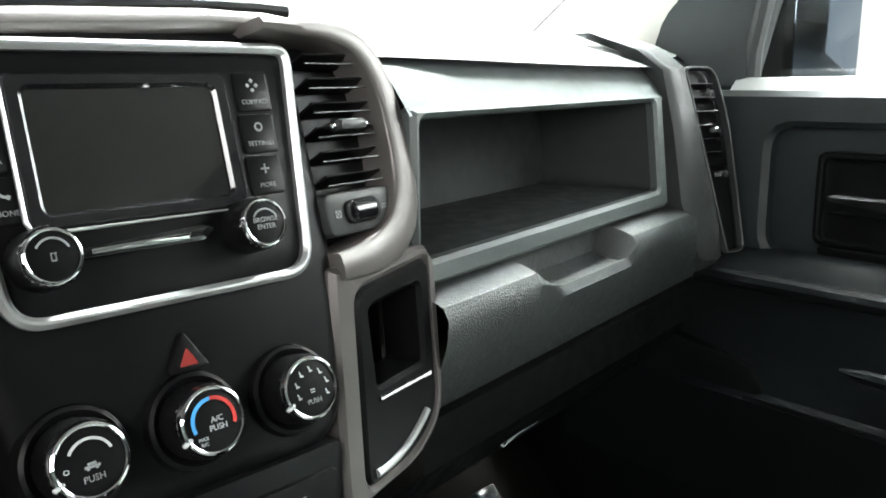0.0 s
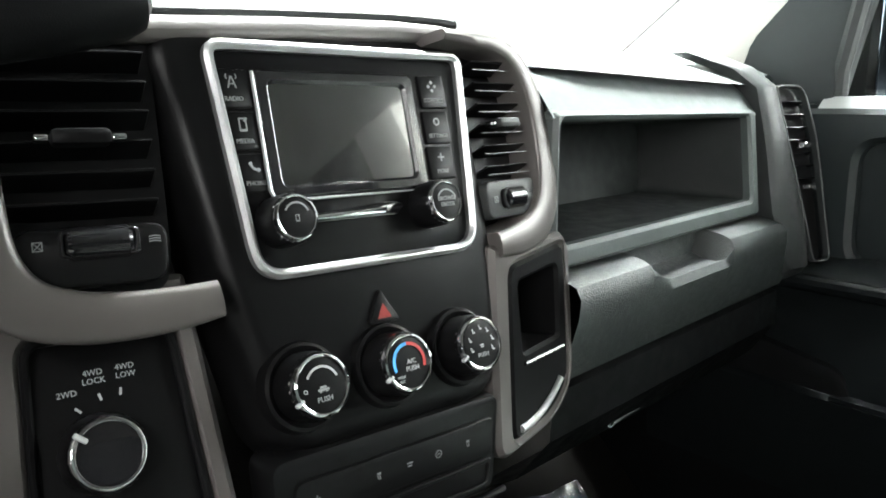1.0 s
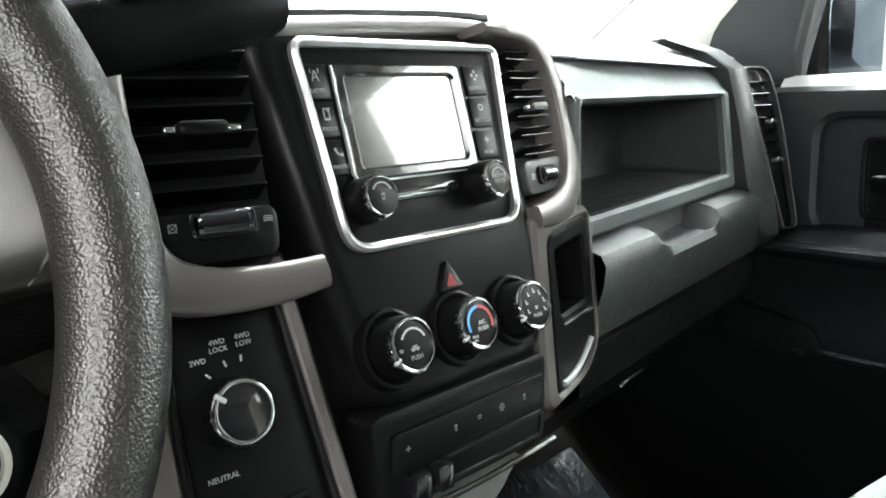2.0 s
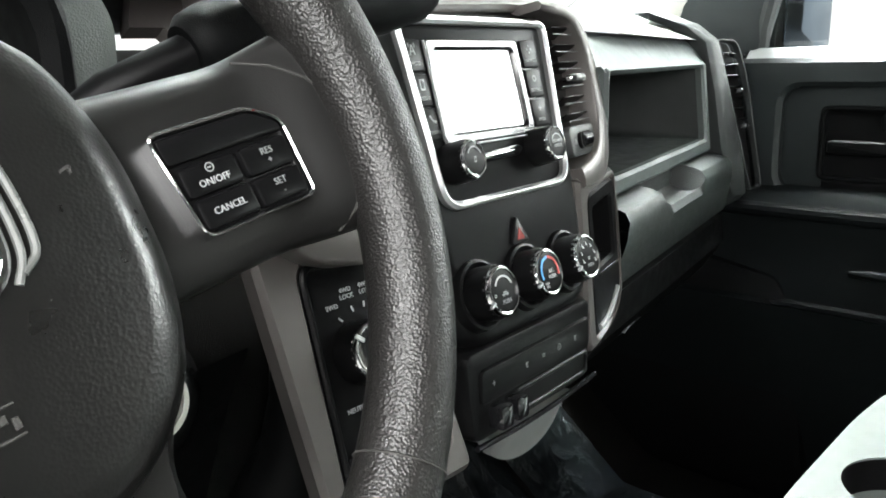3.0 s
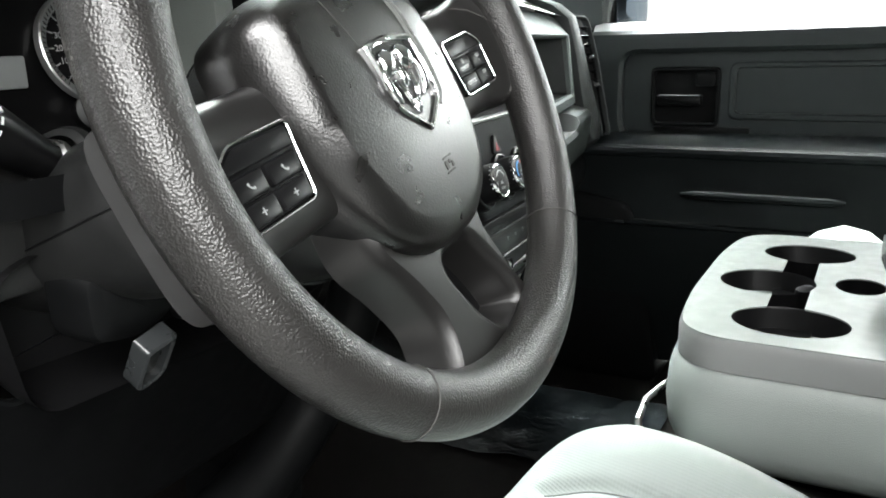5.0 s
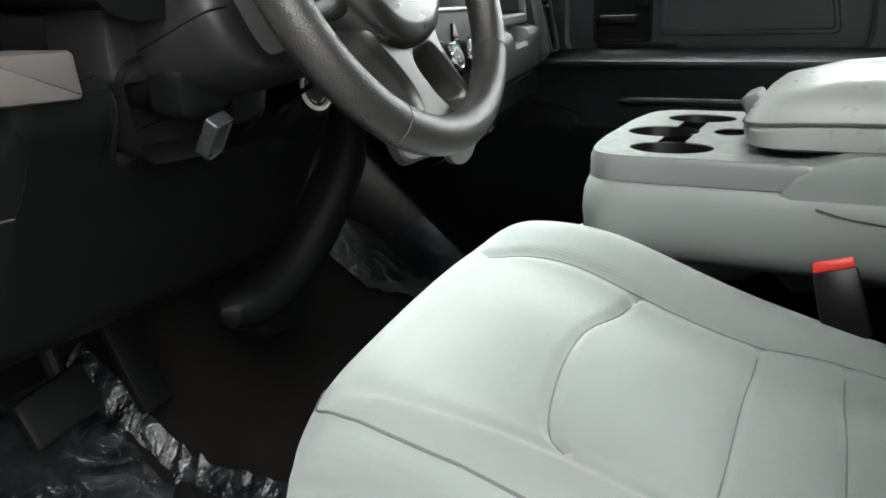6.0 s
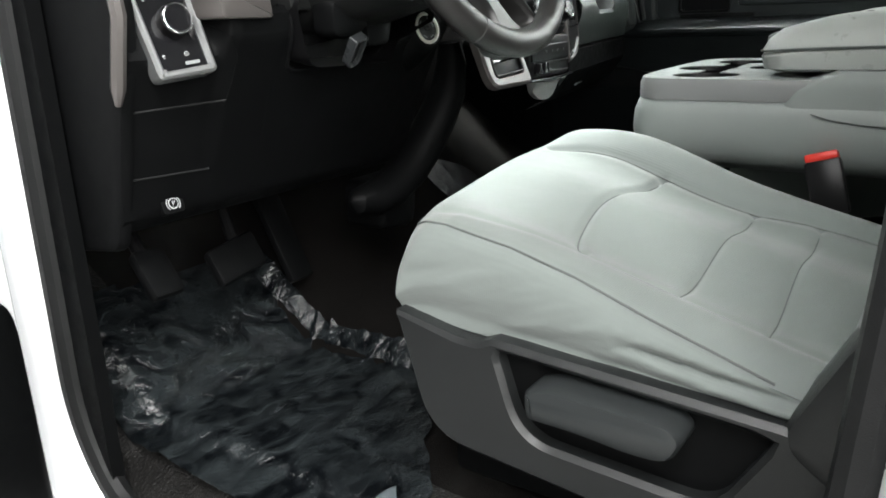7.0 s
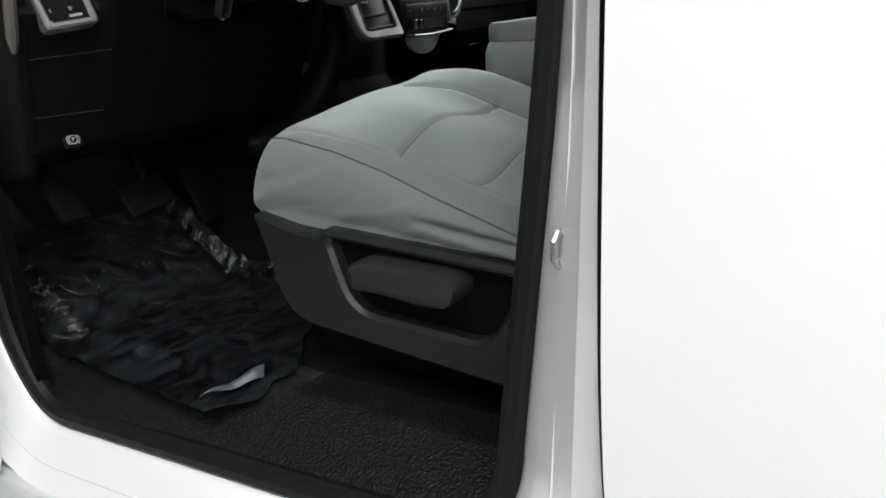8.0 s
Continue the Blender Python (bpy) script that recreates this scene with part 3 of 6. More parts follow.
part("top_pad", bm, DASHPAD, dash, "slate soft-touch dashboard top")

# passenger fascia: upper panel, open bin, lower lip
bm = BM()
prof = [(-0.07, 0.786), (-0.04, 0.7825), (-0.028, 0.776), (-0.017, 0.764), (-0.007, 0.750), (0.0, 0.74), (-0.01, 0.736)]
fascia(bm, 0.004, L, prof)
part("upper_fascia", bm, DASHPAD, dash)
bm = BM()
ring(bm, rpoly([(0.006, 0.607), (L - 0.005, 0.607), (L - 0.01, 0.746), (0.006, 0.746)], 0.008), rpoly([(0.016, 0.628), (L - 0.03, 0.628), (L - 0.035, 0.738), (0.016, 0.738)], 0.008), -0.012, 0.002, M=PF, b=0.004)
part("bin_frame", bm, DASHPAD, dash)
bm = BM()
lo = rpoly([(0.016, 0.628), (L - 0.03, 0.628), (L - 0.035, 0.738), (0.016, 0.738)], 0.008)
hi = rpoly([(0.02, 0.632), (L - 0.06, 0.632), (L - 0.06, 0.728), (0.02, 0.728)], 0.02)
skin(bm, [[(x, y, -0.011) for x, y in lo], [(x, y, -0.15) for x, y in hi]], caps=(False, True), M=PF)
part("bin_cavity", bm, BINSHADE, dash, "open slate storage bin, darkened as if in shade")
# shelf below the bin with its finger notch
bm = BM()
prof = [(-0.02, 0.612), (-0.016, 0.606), (0.012, 0.6005), (0.023, 0.5960), (0.0285, 0.586), (0.0265, 0.567), (0.019, 0.543), (0.008, 0.518), (0.0, 0.502), (-0.03, 0.496)]
nl0, nr1 = 0.152, 0.36
fascia(bm, 0.012, nl0, prof, 4)
fascia(bm, nr1, L + 0.07, prof, 6)
low = [(-0.02, 0.612), (-0.02, 0.577), (-0.006, 0.571), (0.012, 0.570), (0.0225, 0.574), (0.0265, 0.565), (0.019, 0.543), (0.008, 0.518), (0.0, 0.502), (-0.03, 0.496)]
def blend(u, v):
    k = round(v * 9)
    s = u * (nr1 - nl0)
    a = min(1.0, s / 0.05)
    c = min(1.0, (nr1 - nl0 - s) / 0.014)
    w = max(0.0, min(a, c))
    o = prof[k][0] * (1 - w) + low[k][0] * w
    h = prof[k][1] * (1 - w) + low[k][1] * w
    return PF @ Vector((nl0 + s, h, o))
sheet(bm, blend, 30, 9)
part("glovebox_door", bm, GLOVESHADE, dash, "slate padded glovebox shelf with a finger notch")
bm = BM()
fascia(bm, 0.012, L + 0.05, [(-0.012, 0.499), (0.002, 0.495), (0.0, 0.45), (-0.04, 0.40), (-0.1, 0.37)], 6)
part("lower_fascia", bm, BLACK, dash)
bm = BM()
prism(bm, rpoly([(0.165, 0.408), (0.24, 0.408), (0.25, 0.424), (0.19, 0.424)], 0.006), -0.07, -0.03, M=PF, b=0.005)
part("glovebox_latch", bm, SILVER, dash, "pale grey glovebox latch")

# end cap and passenger vent
bm = BM()
cap_l = [(0.65, 0.20, 0.822), (0.69, 0.155, 0.80), (0.706, 0.128, 0.775), (0.712, 0.112, 0.70), (0.716, 0.098, 0.61), (0.735, 0.094, 0.57), (0.76, 0.094, 0.53), (0.79, 0.13, 0.50)]
cap_r = [(0.73, 0.215, 0.824), (0.755, 0.17, 0.805), (0.768, 0.142, 0.78), (0.786, 0.125, 0.70), (0.801, 0.105, 0.61), (0.808, 0.1, 0.57), (0.816, 0.1, 0.53), (0.83, 0.13, 0.50)]
def capfn(u, v):
    k = v * 7
    i = min(int(k), 6)
    a = Vector(cap_l[i]).lerp(Vector(cap_l[i + 1]), k - i)
    c = Vector(cap_r[i]).lerp(Vector(cap_r[i + 1]), k - i)
    q = a.lerp(c, u)
    q.y -= 0.012 * math.sin(math.pi * u) ** 0.6
    return q
sheet(bm, capfn, 12, 28, (0, 0.03, 0))
part("end_cap", bm, DARKGREY, dash)
VP = tiltframe((0.808, 0.112, 0.66), -8, 10)
vp_out = rpoly([(0.008, -0.13), (0.046, -0.13), (0.036, 0.05), (0.014, 0.122), (-0.045, 0.122), (-0.018, 0.0)], [0.01, 0.015, 0.06, 0.02, 0.012, 0.1], n=5)
bm = BM()
ring(bm, vp_out, offset(vp_out, -0.0035), -0.006, 0.004, M=VP, b=0.0012)
pv = part("passenger_vent", bm, DARKGREY, dash, "narrow air vent in a charcoal bezel")
bm = BM()
prism(bm, offset(vp_out, -0.0034), -0.03, -0.012, M=VP)
part("vent_back", bm, BLACKS, pv)
for k in range(7):
    bm = BM()
    box(bm, (0.046, 0.002, 0.014), VP @ T((0.01 - 0.016 * k / 6 - 0.006, -0.012 + 0.018 * k, -0.005)) @ RX(-25), b=0.0006, seg=1)
    part("slat", bm, PIANO, pv)
for h in (-0.022, 0.036):
    bm = BM()
    box(bm, (0.016, 0.008, 0.012), VP @ T((-0.004 - 0.1 * h, h, 0.012)), b=0.002)
    part("vent_tab", bm, CHROME, pv)

# centre stack
stack = thing("center_stack", "black centre stack with a touch-screen radio and climate dials", "dashboard panel")
bm = BM()
SP = rpoly([(-0.142, 0.094), (-0.117, -0.072), (-0.092, -0.188), (0.1, -0.188), (0.121, -0.072), (0.118, 0.094)], [0.035, 0.03, 0.035, 0.035, 0.03, 0.035], n=8)
skin(bm, [[(x, y, z) for x, y in offset(SP, d)] for z, d in ((-0.045, 0.003), (-0.030, 0.0), (-0.018, -0.0025), (-0.010, -0.006), (-0.0055, -0.010), (-0.003, -0.0145), (-0.002, -0.019))], M=ST)
part("stack_panel", bm, BLACKS, stack)
RAD = rpoly([(-0.104, 0.078), (-0.092, -0.073), (0.092, -0.073), (0.107, 0.078)], [0.014, 0.022, 0.022, 0.014], n=7)
bm = BM()
ring(bm, RAD, offset(RAD, -0.0065), -0.01, 0.005, M=ST, b=0.0025, zi=-0.012)
part("radio_frame", bm, SILVER, stack, "satin silver radio surround")
bm = BM()
prism(bm, offset(RAD, -0.005), -0.02, -0.0015, M=ST, b=0.002)
part("radio_face", bm, BLACKS, stack)
SC = (-0.008, 0.0185)
bm = BM()
ring(bm, rrect(0.128, 0.084, 0.006, 5, *SC), rrect(0.108, 0.066, 0.004, 5, *SC), -0.004, 0.0018, M=ST, b=0.002, zi=-0.003)
part("screen_bezel", bm, PIANO, stack)
# silver line that paints the highlight on the bezel's left and lower edges
bm = BM()
tube(bm, [(SC[0] - 0.0645, SC[1] + 0.040, 0.0012), (SC[0] - 0.0645, SC[1] - 0.036, 0.0012), (SC[0] - 0.062, SC[1] - 0.0415, 0.0012), (SC[0] - 0.056, SC[1] - 0.0428, 0.0012), (SC[0] + 0.060, SC[1] - 0.0428, 0.0012)], [0.0012, 0.0014, 0.0013, 0.0011, 0.0006], n=8, M=ST)
part("screen_edge_glint", bm, SILVER, stack)
bm = BM()
prism(bm, rrect(0.11, 0.068, 0.003, 4, *SC), -0.004, -0.0012, M=ST)
part("touch_screen", bm, SCREEN, stack, "dark glossy touch screen")


def icon(bm, kind, M):
    """Small printed signs built from thin raised strokes."""
    def bar(x, y, w, h, a=0):
        box(bm, (w, h, 0.0004), M @ T((x, y, 0)) @ RZ(a))
    def arc(r, a0, a1, w=0.0008, x=0, y=0, n=14):
        o = [(x + (r + w / 2) * math.cos(radians(a0 + (a1 - a0) * i / n)), y + (r + w / 2) * math.sin(radians(a0 + (a1 - a0) * i / n))) for i in range(n + 1)]
        c = [(x + (r - w / 2) * math.cos(radians(a0 + (a1 - a0) * i / n)), y + (r - w / 2) * math.sin(radians(a0 + (a1 - a0) * i / n))) for i in range(n, -1, -1)]
        prism(bm, o + c, 0, 0.0003, M=M)
    if kind == "mast":
        bar(-0.0015, 0, 0.0008, 0.008, -18), bar(0.0015, 0, 0.0008, 0.008, 18), bar(0, -0.001, 0.003, 0.0007)
        arc(0.0025, -40, 40, 0.0006, 0.001, 0.0035), arc(0.0025, 140, 220, 0.0006, -0.001, 0.0035)
    elif kind == "media":
        bar(-0.0022, 0, 0.0008, 0.008), bar(0.0022, 0, 0.0008, 0.008), bar(0, 0.0037, 0.0045, 0.0008), bar(0, -0.0037, 0.0045, 0.0014), bar(0.002, 0.003, 0.003, 0.0012, 40)
    elif kind == "phone":
        arc(0.004, 190, 290, 0.0014, 0.002, 0.002), bar(-0.0022, 0.002, 0.0022, 0.0018, 30), bar(0.0028, -0.0022, 0.0022, 0.0018, 60)
    elif kind == "diamond":
        for a in (0, 90, 180, 270):
            box(bm, (0.0022, 0.0022, 0.0004), M @ RZ(a) @ T((0.003, 0, 0)) @ RZ(45))
    elif kind == "gear":
        arc(0.0024, 0, 360, 0.0012)
    elif kind == "plus":
        bar(0, 0, 0.006, 0.001), bar(0, 0, 0.001, 0.006)
    elif kind == "fan_arc":
        arc(0.0125, 20, 150, 0.0016)
    elif kind == "cross_box":
        for a in (0, 90, 180, 270):
            box(bm, (0.0065, 0.0007, 0.0004), M @ RZ(a) @ T((0, 0.003, 0)))
        bar(0, 0, 0.008, 0.0006, 45), bar(0, 0, 0.008, 0.0006, -45)
    elif kind == "waves":
        for k in (-1, 0, 1):
            bar(-0.002, 0.0018 * k, 0.004, 0.0008, 12), bar(0.002, 0.0018 * k, 0.004, 0.0008, -12)
    elif kind == "car":
        bar(0, -0.001, 0.009, 0.0016), bar(0, 0.0008, 0.005, 0.0014), bar(-0.0025, -0.002, 0.0016, 0.0016), bar(0.0025, -0.002, 0.0016, 0.0016)
    elif kind == "foot":
        bar(0, 0.001, 0.001, 0.004, 20), bar(0.001, -0.001, 0.003, 0.001)
    elif kind == "oval":
        arc(0.0035, 0, 360, 0.0008), bar(0, 0, 0.003, 0.001)
    elif kind == "bars":
        bar(0, 0.0015, 0.006, 0.0012), bar(0, -0.0012, 0.005, 0.0012)
    elif kind == "slip":
        bar(0, 0.002, 0.004, 0.002), bar(-0.001, -0.0015, 0.0008, 0.004, 20), bar(0.001, -0.0015, 0.0008, 0.004, 20)


def icon_part(name, kind, M, material, parent, scale=1.0):
    bm = BM()
    icon(bm, kind, M @ Matrix.Scale(scale, 4))
    return part(name, bm, material, parent, smooth=0)


for side, u, names in ((0, -0.0865, (("mast", "RADIO"), ("media", "MEDIA"), ("phone", "PHONE"))), (1, 0.074, (("diamond", "COMPASS"), ("gear", "SETTINGS"), ("plus", "MORE")))):
    for k, (kind, word) in enumerate(names):
        v = 0.0475 - 0.0265 * k
        du = (0.003 * k if side == 0 else -0.001 * k)
        bm = BM()
        prism(bm, rrect(0.0245, 0.0245, 0.002, 3, u + du, v), -0.004, 0.0002, M=ST, b=0.0008)
        key = part("radio_button", bm, BLACKS, stack)
        icon_part("sign", kind, ST @ T((u + du, v + 0.004, 0.0003)), ICONDIM, key, 1.0)
        text("lettering", word, 0.0042, ST @ T((u + du, v - 0.0065, 0.0004)), ICONDIM, key)


def knob(name, M, r, h, face, parent, label, ridged=True, base=0.0):
    """A dial: base collar, knurled barrel, chrome ring and flat face."""
    bm = BM()
    n = 48
    rings = []
    for z, rr in ((0, r * 1.02), (h * 0.75, r * 0.99), (h * 0.9, r * 0.95)):
        rings.append([((rr + (0.0004 if ridged and i % 2 else 0)) * math.cos(2 * math.pi * i / n), (rr + (0.0004 if ridged and i % 2 else 0)) * math.sin(2 * math.pi * i / n), z) for i in range(n)])
    skin(bm, rings, M=M)
    k = part(name, bm, BLACKS, parent, label)
    bm = BM()
    lathe(bm, [(r * 0.97, h * 0.72), (r * 0.97, h * 0.86), (r * 0.90, h * 0.98), (r * 0.84, h), (r * 0.80, h * 0.99), (r * 0.78, h * 0.9)], 48, M, caps=(False, False))
    part("chrome_ring", bm, CHROME, k, "polished chrome ring")
    bm = BM()
    lathe(bm, [(r * 0.80, h * 0.9), (r * 0.79, h * 0.955), (r * 0.6, h * 0.97), (0.001, h * 0.975)], 48, M, caps=(True, True))
    part("dial_face", bm, face, k)
    if base:
        bm = BM()
        lathe(bm, [(base * 1.12, 0.004), (base * 1.05, 0.0125), (base * 0.96, 0.0135), (r * 1.0, 0.010)], 48, M, caps=(False, False))
        part("collar", bm, BLACKS, k)
    return k


KR = 0.0158
kl = knob("volume_knob", ST @ T((-0.0695, -0.0375, -0.001)), KR, 0.024, BLACKS, stack, "black volume knob with a chrome ring")
kr = knob("tuning_knob", ST @ T((0.051, -0.0365, -0.001)), KR, 0.024, BLACKS, stack, "black tuning knob with a chrome ring")
for kk, u in ((kl, -0.0695), (kr, 0.051)):
    icon_part("sign", "fan_arc", ST @ T((u, -0.037, 0.0230)), ICONDIM, kk, 0.68)
icon_part("sign", "media", ST @ T((-0.0695, -0.038, 0.0230)), ICONDIM, kl, 0.5)
text("lettering", "BROWSE\nENTER", 0.0042, ST @ T((0.051, -0.037, 0.0232)), ICONDIM, kr)
bm = BM()
prism(bm, rpoly([(-0.05, -0.0405), (0.022, -0.0405), (0.03, -0.034), (0.022, -0.0305), (-0.05, -0.0345)], 0.003), -0.002, 0.002, M=ST, b=0.001)
part("slot_trim", bm, PIANO, stack)
bm = BM()
prism(bm, rpoly([(-0.044, -0.0385), (0.012, -0.0385), (0.014, -0.0345), (-0.044, -0.0355)], 0.001), 0.001, 0.0035, M=ST, b=0.0008)
part("disc_slot", bm, CHROME, stack, "chrome bar over the disc slot")

for u, kind in ((-0.0720, "fan"), (-0.0060, "temp"), (0.0590, "mode")):
    KM = ST @ T((u, -0.1410, -0.009)) @ RX(-3)
    k = knob("climate_knob", KM, 0.0210, 0.034, BLACKS, stack, "black climate dial with a chrome rim", base=0.0262)
    FM = KM @ T((0, 0, 0.0335)) @ Matrix.Scale(0.94, 4)
    bm = BM()
    box(bm, (0.006, 0.0022, 0.003), KM @ RZ(205) @ T((0.0184, 0, 0.0325)), b=0.0005, seg=1)
    part("pointer", bm, ICON, k)
    if kind == "fan":
        icon_part("sign", "fan_arc", FM, ICON, k, 0.95)
        icon_part("sign", "car", FM @ T((0, -0.002, 0)), ICONDIM, k, 0.9)
        text("lettering", "PUSH", 0.0048, FM @ T((0, -0.009, 0)), ICONDIM, k)
        text("lettering", "O", 0.004, FM @ T((-0.013, -0.002, 0)), ICON, k)
    elif kind == "temp":
        for a, m in ((90, BLUEPRINT), (-20, REDPRINT)):
            bm = BM()
            n = 14
            o = [(0.0142 * math.cos(radians(a + 110 * i / n)), 0.0142 * math.sin(radians(a + 110 * i / n))) for i in range(n + 1)]
            c = [(0.0120 * math.cos(radians(a + 110 * i / n)), 0.0120 * math.sin(radians(a + 110 * i / n))) for i in range(n, -1, -1)]
            prism(bm, o + c, 0, 0.0003, M=FM)
            part("scale_arc", bm, m, k, smooth=0)
        text("lettering", "A/C\nPUSH", 0.0048, FM @ T((0.002, -0.002, 0)), ICON, k)
        text("lettering", "MAX\nA/C", 0.003, FM @ T((-0.0085, -0.0105, 0)), ICON, k)
    else:
        for i in range(7):
            a = radians(200 - 38 * i)
            icon_part("sign", "foot", FM @ T((0.0115 * math.cos(a), 0.0115 * math.sin(a), 0)), ICON, k, 0.8)
        icon_part("sign", "bars", FM @ T((0, -0.002, 0)), ICON, k, 0.6)
        text("lettering", "PUSH", 0.0045, FM @ T((0, -0.0085, 0)), ICONDIM, k)

bm = BM()
prism(bm, rpoly([(-0.0165, -0.1125), (0.0105, -0.1125), (-0.003, -0.0885)], 0.004), -0.003, 0.0015, M=ST, b=0.0012)
hz = part("hazard_button", bm, BLACKS, stack, "black hazard switch with a red triangle")
bm = BM()
tri_o = rpoly([(-0.0088, -0.1092), (0.0028, -0.1092), (-0.003, -0.0988)], 0.0012)
prism(bm, tri_o, 0.001, 0.0018, M=ST)
part("red_triangle", bm, HAZARD, hz)

# lower strip of the stack, upright
LS = tiltframe((0.006, -0.058, 0.497), 4, 3)
bm = BM()
prism(bm, rpoly([(-0.09, -0.035), (0.092, -0.035), (0.1, 0.04), (-0.095, 0.04)], 0.012), -0.03, 0.0, M=LS, b=0.005)
part("lower_panel", bm, BLACKS, stack)
bm = BM()
prism(bm, rpoly([(-0.082, -0.004), (0.088, -0.004), (0.09, 0.024), (-0.08, 0.024)], 0.006), -0.004, 0.0035, M=LS, b=0.002)
strip = part("switch_strip", bm, BLACKS, stack)
for k, (u, kind) in enumerate(((0.062, "slip"), (0.034, "oval"), (0.008, "bars"), (-0.018, "slip"), (-0.066, "plus"))):
    icon_part("sign", kind, LS @ T((u, 0.011, 0.0036)), ICONDIM, strip, 0.75)
bm = BM()
ring(bm, rpoly([(-0.03, -0.03), (0.086, -0.03), (0.088, -0.007), (-0.03, -0.007)], 0.004), rpoly([(-0.026, -0.026), (0.082, -0.026), (0.084, -0.011), (-0.026, -0.011)], 0.003), -0.003, 0.002, M=LS, b=0.001)
part("coin_tray", bm, BLACKS, stack)
for u in (-0.062, -0.04):
    bm = BM()
    box(bm, (0.016, 0.02, 0.02), LS @ T((u, -0.017, 0.004)), b=0.003)
    part("power_socket_cap", bm, PIANO, stack)
bm = BM()
tube(bm, [LS @ Vector((-0.09 + 0.19 * k / 10, -0.036 - 0.004 * math.sin(math.pi * k / 10), 0.002)) for k in range(11)], 0.0025, n=6)
part("lip_trim", bm, PIANO, stack)
bm = BM()
sheet(bm, lambda u, v: LS @ Vector((-0.062 + 0.124 * u, -0.040 - 0.038 * v * (1 - (2 * u - 1) ** 2) ** 0.5, -0.002 - 0.010 * v)), 20, 6, (0, 0.01, 0))
part("tray_lip", bm, CONSBAND, stack, "pale grey curved lip under the stack")

# taupe strip along the top of the stack
bm = BM()
strip_pts = [(-0.225, 0.002, 0.7885), (-0.19, 0.004, 0.79), (-0.13, 0.01, 0.793), (-0.03, 0.02, 0.799), (0.06, 0.026, 0.803), (0.105, 0.029, 0.8035), (0.128, 0.030, 0.8025)]
tube(bm, strip_pts, [0.008, 0.010, 0.011, 0.011, 0.010, 0.0085, 0.006], n=12, flat=0.8)
part("top_trim", bm, TAUPE, dash, "taupe metallic strip over the stack")
bm = BM()
tube(bm, [(x, y + 0.012, z + 0.010) for x, y, z in strip_pts], 0.006, n=10)
part("top_bead", bm, BLACK, dash)

# right wing: vent, trim and phone pocket
RW = tiltframe((0.165, -0.012, 0.66), 13, 12)
wing = thing("vent_panel", "taupe trim panel with an air vent over a phone pocket", "dashboard panel")
wo = rpoly([(-0.049, 0.145), (-0.0455, -0.02), (0.04, -0.02), (0.044, 0.06), (0.026, 0.145)], [0.006, 0.006, 0.055, 0.08, 0.035], n=8)
wi = rpoly([(-0.048, 0.133), (-0.045, 0.003), (0.018, 0.003), (0.03, 0.06), (0.012, 0.133)], [0.004, 0.006, 0.035, 0.06, 0.03], n=8)
bm = BM()
band(bm, [(-0.075, 0.1445), (-0.045, 0.1435), (-0.015, 0.1415), (0.008, 0.134), (0.0245, 0.115), (0.033, 0.088), (0.0355, 0.055), (0.0335, 0.028), (0.025, 0.007), (0.009, -0.007), (-0.015, -0.0135), (-0.046, -0.0155)], [0.004, 0.0055, 0.0065, 0.008, 0.0095, 0.0105, 0.0115, 0.013, 0.0145, 0.0145, 0.0125, 0.0095], -0.03, 0.004, M=RW)
part("vent_trim", bm, TAUPE, wing, "taupe metallic vent surround")
bm = BM()
prism(bm, offset(wi, 0.003), -0.04, -0.026, M=RW)
part("vent_back", bm, BLACKS, wing)
for k in range(6):
    bm = BM()
    box(bm, (0.056, 0.0016, 0.02), RW @ T((-0.010, 0.042 + 0.0165 * k, -0.014)) @ RX(-20), b=0.0005, seg=1)
    part("slat", bm, BLACKS, wing)
    bm = BM()
    box(bm, (0.056, 0.0009, 0.0009), RW @ T((-0.010, 0.0387 + 0.0165 * k, -0.0043)))
    part("slat_edge", bm, SEATPL, wing, smooth=0)
bm = BM()
box(bm, (0.026, 0.008, 0.014), RW @ T((-0.012, 0.078, 0.0)), b=0.003)
tb = part("vent_tab", bm, DARKGREY, wing)
for s in (-1, 1):
    bm = BM()
    box(bm, (0.006, 0.004, 0.01), RW @ T((-0.012 + 0.0155 * s, 0.078, -0.002)), b=0.0015)
    part("tab_end", bm, CHROME, tb)
bm = BM()
prism(bm, rpoly([(-0.045, 0.004), (0.014, 0.004), (0.022, 0.034), (-0.046, 0.034)], 0.008), -0.03, -0.002, M=RW, b=0.003)
tp = part("thumbwheel_plate", bm, DARKGREY, wing)
bm = BM()
ring(bm, rrect(0.034, 0.016, 0.005, 4, -0.012, 0.019), rrect(0.026, 0.010, 0.003, 4, -0.012, 0.019), -0.003, 0.001, M=RW, b=0.001)
part("thumbwheel_bezel", bm, BLACKS, tp)
bm = BM()
lathe(bm, [(0.008, -0.012), (0.0095, -0.01), (0.0095, 0.01), (0.008, 0.012)], 24, RW @ T((-0.012, 0.019, -0.005)) @ RY(90))
part("thumbwheel", bm, PIANO, tp)
icon_part("sign", "cross_box", RW @ T((-0.036, 0.019, -0.0015)), ICONDIM, tp, 0.75)
icon_part("sign", "waves", RW @ T((0.011, 0.019, -0.0015)), ICONDIM, tp, 0.7)
RL = tiltframe((0.168, -0.022, 0.56), 13, 7)
bm = BM()
ro = rpoly([(-0.055, 0.085), (-0.068, -0.085), (0.012, -0.072), (0.046, -0.045), (0.052, 0.085)], [0.004, 0.02, 0.02, 0.02, 0.01], n=5)
